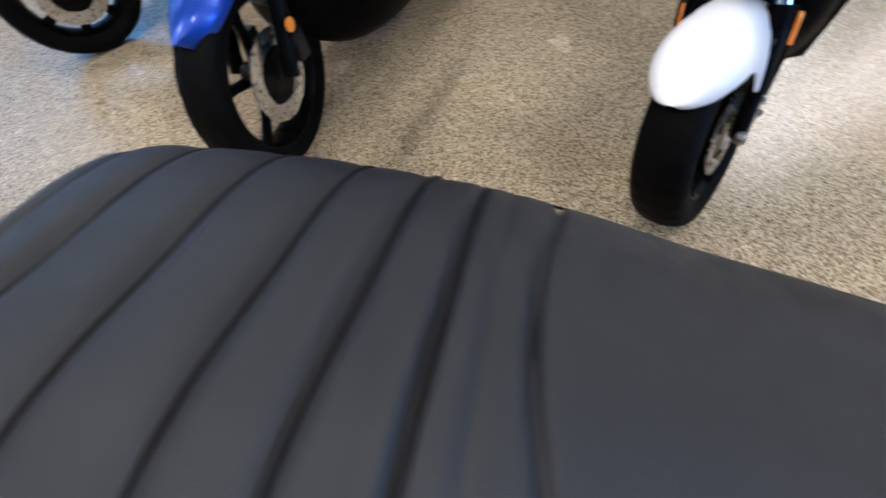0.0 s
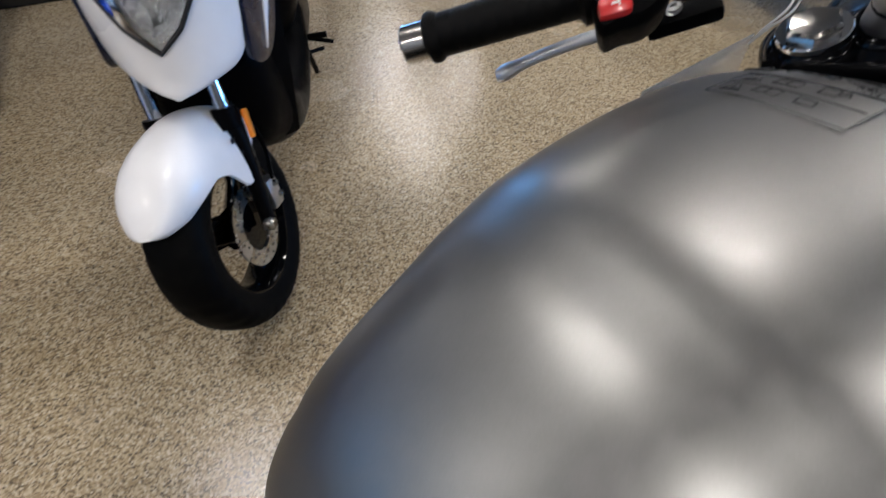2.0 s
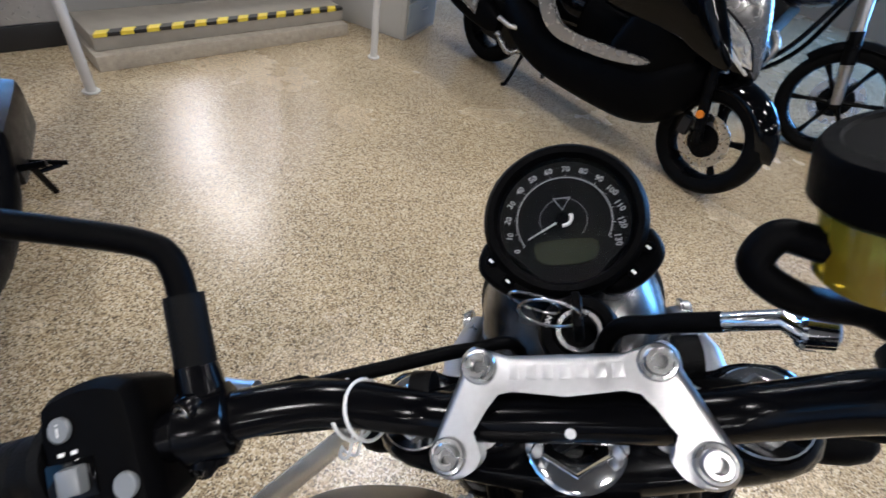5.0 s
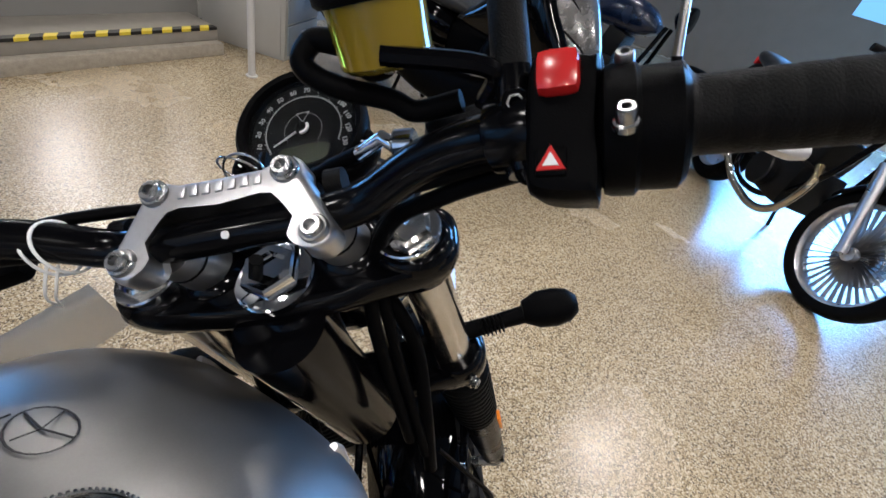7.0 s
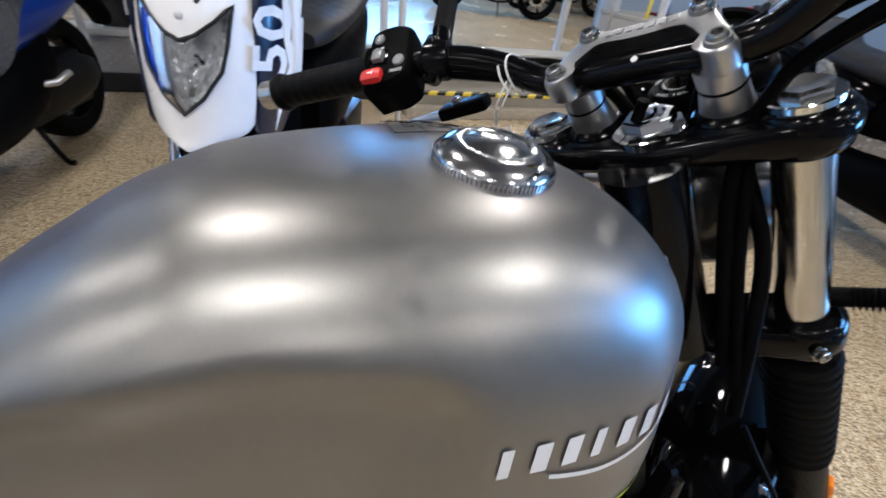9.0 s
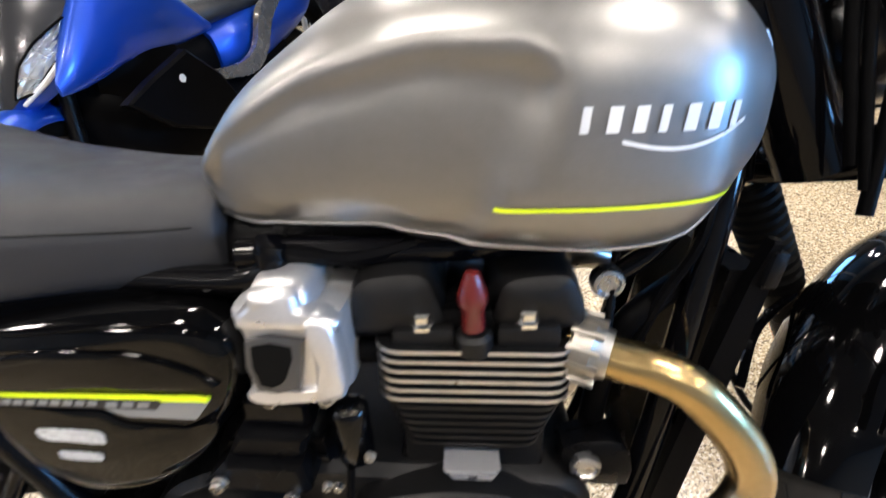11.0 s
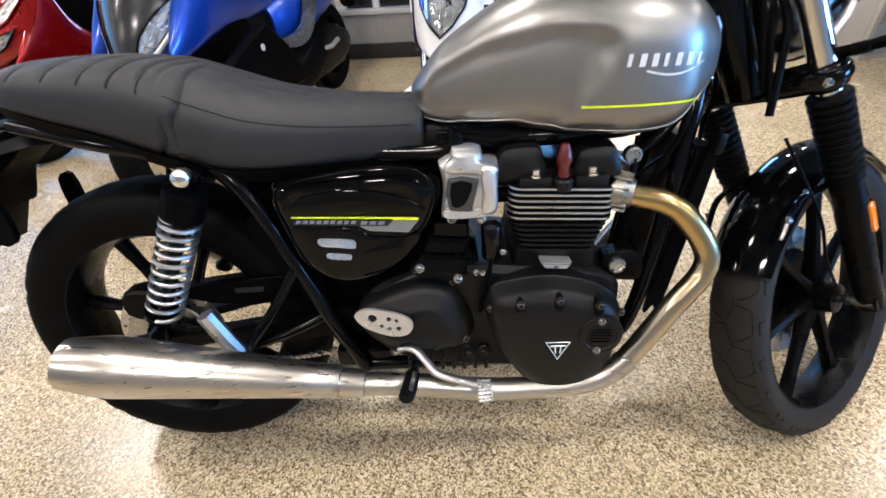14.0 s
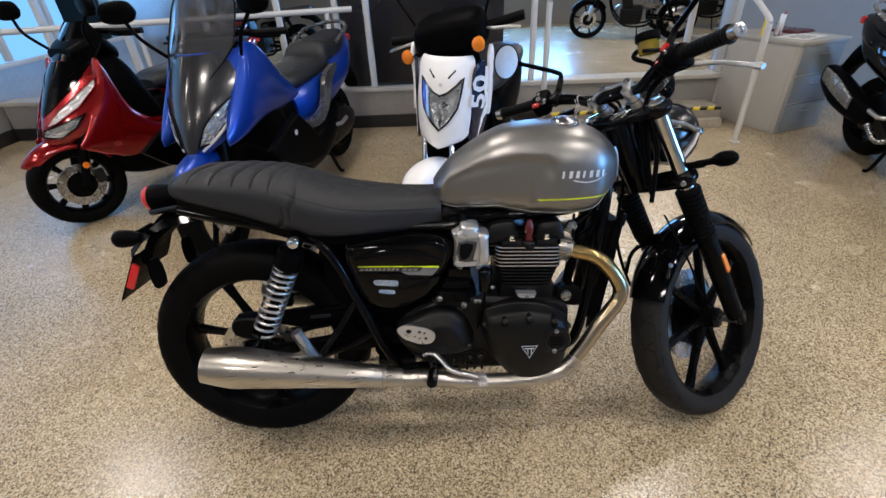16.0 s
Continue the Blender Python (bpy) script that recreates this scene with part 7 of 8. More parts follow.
for sgn in (-1, 1):
    sp("headlamp_bracket", sweep([(0.062, sgn * 0.098, -0.066), (0.120, sgn * 0.104, -0.105), (0.180, sgn * 0.097, -0.158)], 0.0100, 12, squash=0.6), ALLOY, "alloy headlamp bracket", hl)
    sp("headlamp_bracket", sweep([(0.066, sgn * 0.098, -0.182), (0.120, sgn * 0.104, -0.172), (0.180, sgn * 0.097, -0.158)], 0.0100, 12, squash=0.6), ALLOY, "alloy headlamp bracket", hl)
    sp("bracket_bolt", bolt((0.180, sgn * 0.101, -0.158), (0, sgn, 0), 0.010, 0.010), BOLT, "", hl)
    st = sp("front_indicator", sweep([(0.062, sgn * 0.108, -0.205), (0.068, sgn * 0.150, -0.205), (0.072, sgn * 0.185, -0.203)], [0.010, 0.0085, 0.010], 12), PLASTIC, "black front indicator on a stalk")
    sp("stalk_rib", join(*[lathe([(0.0082, 0), (0.0112, 0.0012), (0.0082, 0.0024)], 14, axis_to((0.064 + 0.0004 * k, sgn * (0.132 + 0.0042 * k), -0.205), (0.1, sgn, 0))) for k in range(6)]), GRIPRUB, "", st)
    sp("indicator_body", lathe([(0.001, -0.030), (0.012, -0.028), (0.0195, -0.012), (0.0205, 0.006), (0.0175, 0.020), (0.010, 0.029), (0.001, 0.031)], 22, Matrix.Translation((0.074, sgn * 0.206, -0.203)) @ pose(0, 0, 0, 0, 60, 0) @ pose(0, 0, 0, 90 * -sgn, 0, 0)), PLASTIC, "", st)

# ---- parked scooters ----


def sections(tab, n=6, seg=28, px=0.6, pz=0.8):
    """A body from rows of (x, bottom, top, half width), rounded in cross-section."""
    rings = []
    for x, zb, zt, w in eased(tab, n):
        ring = []
        for k in range(seg):
            a = 2 * math.pi * k / seg
            c, s = math.cos(a), math.sin(a)
            ring.append((x, w * math.copysign(abs(c) ** px, c), (zt + zb) / 2 + (zt - zb) / 2 * math.copysign(abs(s) ** pz, s)))
        rings.append(ring)
    return loft(rings)


def front_shell(tab, n=5, seg=24, pw=2.6):
    """An apron from rows of (z, front x, half width, back x): bowed to the front, open behind."""
    rings = []
    for z, xf, w, xb in eased(tab, n):
        ring = []
        for k in range(seg + 1):
            b = -1 + 2 * k / seg
            ring.append((xb + (xf - xb) * (1 - abs(b) ** pw), w * b, z))
        for k in range(seg, -1, -1):
            b = -1 + 2 * k / seg
            ring.append((xb - 0.006 + (xf - xb) * (1 - abs(b) ** pw) * 0.96, (w - 0.005) * b, z))
        rings.append(ring)
    return loft(rings)


def shell_at(tab, z, b, lift=0.0, pw=2.6):
    """A place on the front shell: b from -1 (right) to 1 (left)."""
    rows = eased(tab, 5)
    z = min(max(z, rows[0][0]), rows[-1][0])
    for p, q in zip(rows, rows[1:]):
        if p[0] <= z <= q[0]:
            t = (z - p[0]) / (q[0] - p[0] or 1)
            xf, w, xb = [u + (v - u) * t for u, v in zip(p[1:], q[1:])]
            return Vector((xb + (xf - xb) * (1 - abs(b) ** pw) + lift, w * b * (1 + lift), z))
    return Vector((rows[-1][1] + lift, 0, z))


def shell_patch(tab, outline, lift=0.004, rings=5, bulge=0.0, pw=2.6, jitter=0.0):
    """A patch on the front shell from an outline of (y, z), filled towards its middle."""
    def at(y, z, extra=0.0):
        w = None
        rows = eased(tab, 5)
        for p, q in zip(rows, rows[1:]):
            if p[0] <= z <= q[0]:
                t = (z - p[0]) / (q[0] - p[0] or 1)
                w = p[2] + (q[2] - p[2]) * t
        w = w or rows[-1][2]
        return shell_at(tab, z, max(-0.999, min(0.999, y / w)), lift + extra, pw)
    cy, cz = sum(p[0] for p in outline) / len(outline), sum(p[1] for p in outline) / len(outline)
    V, F, n = [], [], len(outline)
    rnd = random.Random(n)
    for r in range(rings):
        s = 1 - r / rings
        V += [at(cy + (y - cy) * s, cz + (z - cz) * s, bulge * (1 - s * s) + (rnd.uniform(-jitter, jitter) if r else 0)) for y, z in outline]
    V.append(at(cy, cz, bulge))
    for r in range(rings - 1):
        for k in range(n):
            l = (k + 1) % n
            F.append((r * n + k, r * n + l, (r + 1) * n + l, (r + 1) * n + k))
    F += [((rings - 1) * n + k, (rings - 1) * n + (k + 1) % n, rings * n) for k in range(n)]
    return V, F


def fender_arc(c, R, w, a0, a1, lip=0.035, n=20, beak=0.0):
    rings = []
    for k in range(n + 1):
        t = k / n
        a = radians(a0 + (a1 - a0) * t)
        ww = w * (1 - 0.85 * beak * max(0, 1 - t * 4) ** 2.0)
        ring = []
        for q in range(11):
            b = -1 + 2 * q / 10
            rr = R - lip * abs(b) ** 2.2
            ring.append((c[0] + rr * math.cos(a), ww * b, c[1] + rr * math.sin(a)))
        for q in range(10, -1, -1):
            b = -1 + 2 * q / 10
            rr = R - lip * abs(b) ** 2.2 - 0.004
            ring.append((c[0] + rr * math.cos(a), (ww - 0.003) * b, c[1] + rr * math.sin(a)))
        rings.append(ring)
    return loft(rings)


def densify(o, n=4):
    """The same outline with more points on its edges."""
    return [(p[0] + (q[0] - p[0]) * k / n, p[1] + (q[1] - p[1]) * k / n) for p, q in zip(o, o[1:] + o[:1]) for k in range(n)]


# white scooter
wsc = thing("scooter", pose(0.897, 2.240, 0, 0, 0, -107.5) @ pose(0, 0, 0, -1.5, 0, 0), "white small scooter with black handlebar cover, parked on its stand", "scooter", "parked scooters")
WB = 1.215
FS = Matrix.Translation((WB, 0, 0.238)) @ pose(0, 0, 0, 13, 0, -10.0)
wheel("front_wheel", wsc, FS, 0.238, 0.128, 3, GLOSSBLK, "street", 0.095, 1, "black three-spoke front wheel", spoke_w=0.026)
wheel("rear_wheel", wsc, Matrix.Translation((0.0, 0, 0.236)), 0.236, 0.120, 5, GLOSSBLK, "street", 0, 1, "black rear wheel")


def wf(name, vf, material, label=""):
    return part(name, vf, material, wsc, label, 45, at=FS)


def egg_fender(R, n=44, m=28):
    """A rounded mudguard: pointed front, side flanks that drop into a tab."""
    drop = [(43, 0.020), (50, 0.046), (62, 0.064), (74, 0.080), (84, 0.108), (91, 0.142), (97, 0.164), (105, 0.172), (114, 0.172), (121, 0.155), (130, 0.060)]
    rings = []
    for k in range(n + 1):
        deg = 43 + 87 * (k / n) ** 1.3
        f = min(1.0, (deg - 43) / 36)
        w = 0.016 + 0.076 * (1 - (1 - f) ** 2.4) ** 0.58
        d = lerp_table(drop, deg)[0]
        a = radians(deg)
        ring = []
        for gap, order in ((0.0, range(m + 1)), (0.004, range(m, -1, -1))):
            for q in order:
                u = -1 + 2 * q / m
                yy = math.copysign(1 - (1 - abs(u)) ** 1.9, u)
                rr = R - gap - d * abs(u) ** 2.3
                ring.append((rr * math.cos(a), (w - gap) * yy, rr * math.sin(a)))
        rings.append(ring)
    return loft(rings)


wfend = wf("front_fender", egg_fender(0.278), WHITE, "white front mudguard")
for sgn in (-1, 1):
    for q in ((-0.056, 0.196), (-0.066, 0.160)):
        part("flap_bolt", disc(0.0062, 0.004, axis_to((q[0], sgn * 0.0885, q[1]), (0, sgn, 0)), 12), DARKDECAL, wfend)
    leg = wf("fork_leg", sweep([(-0.012, sgn * 0.083, -0.01), (-0.068, sgn * 0.084, 0.12), (-0.108, sgn * 0.082, 0.235)], [0.017, 0.020, 0.023], 14), SATINBLK)
    part("fork_stanchion", sweep([(-0.100, sgn * 0.078, 0.225), (-0.178, sgn * 0.074, 0.42)], 0.0155, 16), CHROME, leg, "chrome fork stanchion")
    part("fork_cover", sweep([(-0.090, sgn * 0.080, 0.205), (-0.106, sgn * 0.079, 0.245)], 0.026, 16), PLASTIC, leg)
    part("reflector", moved(box(0.018, 0.008, 0.062, Matrix(), 0.003), Matrix.Translation((-0.108, sgn * 0.112, 0.200)) @ pose(0, 0, 0, 0, -22, 0)), AMBER, leg, "amber reflector")
wcal = wf("front_caliper", moved(box(0.052, 0.040, 0.075, Matrix(), 0.010), Matrix.Translation((-0.088, 0.074, 0.020)) @ pose(0, 0, 0, 0, -15, 0)), ALLOY, "small alloy brake caliper")
for k in range(2):
    part("caliper_bolt", bolt((-0.098, 0.094, 0.005 + 0.034 * k), (0, 1, 0), 0.007, 0.008), BOLT, wcal)
wf("axle_nut", lathe([(0.016, -0.01), (0.016, 0.006), (0.010, 0.012), (0.001, 0.012)], 6, axis_to((0, 0.092, 0), (0, 1, 0))), BOLT)
wf("brake_hose", tube([(-0.10, 0.095, 0.05), (-0.135, 0.10, 0.12), (-0.135, 0.095, 0.20), (-0.12, 0.07, 0.28)], 0.005, 8), PLASTIC)
# apron: rows of (z, front x, half width, back x)
APR = [(0.570, 1.205, 0.012, 1.185), (0.582, 1.205, 0.060, 1.160), (0.605, 1.198, 0.108, 1.125), (0.66, 1.188, 0.132, 1.10), (0.74, 1.175, 0.142, 1.085), (0.82, 1.155, 0.142, 1.075), (0.88, 1.135, 0.136, 1.062), (0.93, 1.108, 0.128, 1.045), (0.950, 1.088, 0.116, 1.035)]
HLO = [(-0.0972, 0.872), (-0.09, 0.8), (-0.0792, 0.745), (-0.0432, 0.69), (0.0, 0.652), (0.0432, 0.69), (0.0792, 0.745), (0.09, 0.8), (0.0972, 0.872), (0.0675, 0.84), (0.0315, 0.812), (0.0, 0.8), (-0.0315, 0.812), (-0.0675, 0.84)]
av, af = front_shell(APR, n=9, seg=64)
hole = slab_scaled(HLO, 0.004)
af = [f for f in af if len(f) > 4 or not inside(hole, sum(av[k][1] for k in f) / len(f), sum(av[k][2] for k in f) / len(f)) or sum(av[k][0] for k in f) / len(f) < 1.06]
apron = part("front_apron", (av, af), WHITE, wsc, "white front apron", sharp=50)
LB = axis_to((1.108, 0, 0.742), (1, 0, 0.10))
headl = part("headlamp", shell_patch(APR, densify(HLO, 3), -0.010, 9, -0.045, jitter=0.009), LAMPCHROME, wsc, "clear multi-facet headlamp", smooth=False)
part("bulb", lathe([(0.011, 0.0), (0.011, 0.022), (0.008, 0.030), (0.001, 0.032)], 14, LB), CHROME, headl)
part("bulb_ring", lathe([(0.0150, 0.010), (0.0180, 0.014), (0.0160, 0.017), (0.0120, 0.013)], 20, LB, closed=True), SHADEBLK, headl)
part("lens", shell_patch(APR, densify(HLO, 3), 0.006, 6, 0.004), CLEAR, headl, "clear headlamp lens")
part("lens_rim", sweep(shell_patch(APR, densify(HLO, 3), 0.004, 2)[0][:3 * len(HLO)], 0.0042, 6, closed=True), DARKDECAL, headl)
part("nose_badge", lathe([(0.009, 0), (0.009, 0.002), (0.006, 0.003)], 18, axis_to(shell_at(APR, 0.845, 0, 0.001), (1, 0, 0.2))), LTGREY, apron)
for sgn in (-1, 1):
    part("nose_slit", shell_patch(APR, [(sgn * 0.028, 0.872), (sgn * 0.060, 0.905), (sgn * 0.062, 0.898), (sgn * 0.036, 0.868)], 0.0015, 2), DARKDECAL, apron)
    # dark side panel, swept back, with slanted figures and a white flash
    PM = Matrix.Translation((1.088, sgn * 0.139, 0)) @ Matrix(((-0.93, 0.37, 0, 0), (sgn * 0.37, sgn * 0.93, 0, 0), (0, 0, 1, 0), (0, 0, 0, 1)))
    pan = slab(smooth_outline([(0.004, 0.90), (-0.012, 0.80), (-0.022, 0.70), (-0.028, 0.60), (0.03, 0.575), (0.085, 0.64), (0.115, 0.76), (0.120, 0.90), (0.07, 0.935)], 4), [(-0.010, 0.0), (0.0, 0.0), (0.004, 0.006)])
    sp_ = part("side_panel", moved(pan, PM), NAVY, wsc, "dark blue side panel with white figures")
    fm = Matrix(((-1, 0, 0, 0), (0, 0, 1, 0), (0, 1, 0, 0), (0, 0, 0, 1))) if sgn < 0 else Matrix(((1, 0, 0, 0), (0, 0, 1, 0), (0, 1, 0, 0), (0, 0, 0, 1)))
    lettering("side_number", "50", PM @ Matrix.Translation((0.034, 0.0046, 0.800)) @ fm @ pose(0, 0, 0, 0, 0, 80 if sgn > 0 else -80), 0.150, WHITE, sp_, bold=0.0035)
    part("white_flash", moved(slab([(0.072, 0.905), (0.104, 0.905), (0.088, 0.800), (0.117, 0.716), (0.062, 0.676), (0.020, 0.596), (0.046, 0.684), (0.080, 0.738), (0.068, 0.800)], [(0.002, 0), (0.007, 0.0)]), PM), WHITE, sp_)
    # inner leg shield wing with white edge
    wing = slab(smooth_outline([(1.04, 0.95), (0.99, 0.99), (0.95, 0.91), (0.965, 0.80), (1.00, 0.70), (1.03, 0.70), (1.02, 0.82)], 4), [(0, 0), (0.010, 0.0), (0.014, 0.006)])
    wg = part("shield_wing", moved(wing, Matrix.Translation((-0.02, sgn * 0.175 - (0.014 if sgn < 0 else 0), 0))), WHITE, wsc, "white leg shield edge")
    part("mark_bar", moved(box(0.055, 0.002, 0.010, Matrix()), Matrix.Translation((0.945, sgn * 0.190, 0.865)) @ pose(0, 0, 0, 0, 68, 0)), DARKDECAL, wg)
part("leg_shield", front_shell([(0.30, 0.98, 0.155, 0.93), (0.50, 1.02, 0.170, 0.95), (0.70, 1.02, 0.168, 0.93), (0.82, 1.00, 0.142, 0.93), (0.93, 0.985, 0.120, 0.93), (0.97, 0.97, 0.10, 0.94)]), PLASTIC, wsc)
part("lower_cowl", sections([(1.08, 0.50, 0.60, 0.05), (1.04, 0.36, 0.62, 0.12), (0.96, 0.27, 0.60, 0.150), (0.86, 0.22, 0.42, 0.165), (0.70, 0.20, 0.33, 0.17), (0.50, 0.22, 0.34, 0.170), (0.36, 0.28, 0.42, 0.16)]), PLASTIC, wsc, "dark grey plastic lower bodywork")
part("rear_body", sections([(0.52, 0.32, 0.60, 0.10), (0.44, 0.30, 0.66, 0.15), (0.25, 0.34, 0.70, 0.165), (0.0, 0.46, 0.72, 0.155), (-0.22, 0.60, 0.74, 0.12), (-0.36, 0.69, 0.76, 0.06)]), PLASTIC, wsc, "dark rear body panels")
part("seat", sections([(0.52, 0.66, 0.72, 0.09), (0.44, 0.66, 0.755, 0.13), (0.25, 0.68, 0.765, 0.15), (0.05, 0.70, 0.79, 0.15), (-0.15, 0.72, 0.82, 0.135), (-0.30, 0.74, 0.81, 0.08)]), VINYL, wsc, "black vinyl seat")
# covered handlebar, tilted with the steering
HBM = Matrix.Translation((0.99, 0, 0.98)) @ pose(0, 0, 0, 12, 0, -8) @ Matrix.Diagonal((1, 1.12, 1.25, 1)) @ Matrix.Translation((-0.99, 0, -0.98))
part("handlebar_cowl", sections([(1.050, 0.985, 1.010, 0.06), (1.040, 0.962, 1.050, 0.125), (1.000, 0.950, 1.080, 0.160), (0.94, 0.955, 1.098, 0.158), (0.89, 0.985, 1.082, 0.12)], px=0.50, pz=0.55), PLASTIC, wsc, "black handlebar cowl", at=HBM)
for sgn in (-1, 1):
    part("grip", sweep([(0.955, sgn * 0.15, 1.02), (0.935, sgn * 0.30, 1.03)], 0.0165, 14), GRIPRUB, wsc, at=HBM)
    part("lever", sweep(curve([(0.985, sgn * 0.16, 1.015), (1.00, sgn * 0.20, 1.01), (0.995, sgn * 0.26, 1.005), (0.985, sgn * 0.295, 1.0)], 5), 0.0075, 10, squash=0.7), ALLOY, wsc, "bright alloy brake lever", at=HBM)
    st = part("indicator", sweep([(1.03, sgn * 0.10, 0.972), (1.035, sgn * 0.145 - 0.014, 0.970)], 0.008, 10), PLASTIC, wsc, at=HBM)
    part("lens", lathe([(0.001, -0.016), (0.020, -0.012), (0.026, 0.0), (0.024, 0.014), (0.012, 0.022), (0.001, 0.023)], 20, axis_to((1.040, sgn * 0.162 - 0.022, 0.972), (1, 0, 0))), AMBER, st, "round amber indicator")
    part("mirror_stem", sweep(curve([(0.96, sgn * 0.15, 1.05), (0.965, sgn * 0.19, 1.12), (0.95, sgn * 0.24, 1.19)], 5), 0.005, 8), PLASTIC, wsc, at=HBM)
pieces("stand_leg", [sweep([(0.18, 0.10, 0.25), (0.13, 0.15, 0.012)], 0.011, 10), sweep([(0.18, -0.10, 0.25), (0.13, -0.15, 0.012)], 0.011, 10)], TUBEBLK, wsc)
part("stand_tang", sweep([(0.14, 0.12, 0.10), (0.10, 0.19, 0.10)], 0.008, 8), TUBEBLK, wsc)
pieces("pillion_peg", [sweep([(0.42, 0.15, 0.30), (0.42, 0.23, 0.31)], 0.010, 8), sweep([(0.26, 0.15, 0.22), (0.25, 0.24, 0.20)], 0.008, 8)], PLASTIC, wsc)
part("engine", box(0.36, 0.20, 0.18, Matrix.Translation((0.16, 0.05, 0.27)), 0.03), ENGBLK, wsc)
part("silencer", lathe([(0.02, 0), (0.05, 0.02), (0.055, 0.24), (0.03, 0.28), (0.001, 0.28)], 20, axis_to((0.22, -0.14, 0.26), (-1, -0.1, 0.25))), PLASTIC, wsc)


STYLES = {
    # apron rows (z, front x, half width, back x), from the front axle; lamp, strip, mask and side outlines
    "mask": dict(pw=1.7, tab=[(0.545, 0.02, 0.02, -0.03), (0.575, 0.03, 0.07, -0.05), (0.64, 0.01, 0.155, -0.12), (0.72, -0.02, 0.205, -0.18), (0.82, -0.07, 0.225, -0.24), (0.92, -0.13, 0.225, -0.30), (0.99, -0.18, 0.205, -0.33)],
                 lamp=[(0.045, 0.605), (0.085, 0.615), (0.155, 0.700), (0.185, 0.775), (0.175, 0.800), (0.115, 0.745), (0.075, 0.690)],
                 mask=[(0.0, 0.560), (0.045, 0.600), (0.080, 0.690), (0.120, 0.745), (0.180, 0.800), (0.195, 0.880), (0.165, 0.945), (0.10, 0.985), (0.0, 0.985)],
                 side=[(-0.03, 0.600, 0.640, 0.006), (-0.10, 0.600, 0.730, 0.030), (-0.20, 0.615, 0.850, 0.046), (-0.29, 0.635, 0.970, 0.054), (-0.38, 0.640, 1.010, 0.056), (-0.47, 0.640, 0.970, 0.056), (-0.57, 0.640, 0.850, 0.052), (-0.68, 0.650, 0.745, 0.040), (-0.76, 0.660, 0.690, 0.014)],
                 screen=(0.800, 0.50, 0.165, -0.075, 0.34)),
    "slim": dict(pw=1.6, tab=[(0.475, 0.06, 0.023, 0.0), (0.505, 0.07, 0.099, -0.03), (0.56, 0.06, 0.18, -0.07), (0.64, 0.02, 0.238, -0.14), (0.74, -0.05, 0.255, -0.21), (0.84, -0.12, 0.244, -0.26), (0.92, -0.18, 0.186, -0.3)],
                 lamp=[(0.023, 0.557), (0.099, 0.542), (0.162, 0.587), (0.203, 0.657), (0.139, 0.627), (0.07, 0.602), (0.026, 0.59)],
                 strip=[(0.032, 0.602), (0.093, 0.624), (0.174, 0.69), (0.227, 0.787), (0.22, 0.822), (0.151, 0.747), (0.081, 0.672)],
                 mask=[(0.0, 0.652), (0.046, 0.687), (0.111, 0.757), (0.163, 0.832), (0.176, 0.892), (0.15, 0.918), (0.0, 0.918)],
                 side=[(0.01, 0.480, 0.500, 0.006), (-0.05, 0.445, 0.560, 0.016), (-0.13, 0.400, 0.660, 0.030), (-0.21, 0.360, 0.800, 0.046), (-0.27, 0.345, 0.925, 0.050), (-0.33, 0.350, 0.690, 0.046), (-0.40, 0.335, 0.580, 0.042), (-0.52, 0.305, 0.500, 0.036), (-0.66, 0.310, 0.400, 0.012)],
                 screen=(0.790, 0.31, 0.180, -0.085, 0.44)),
}


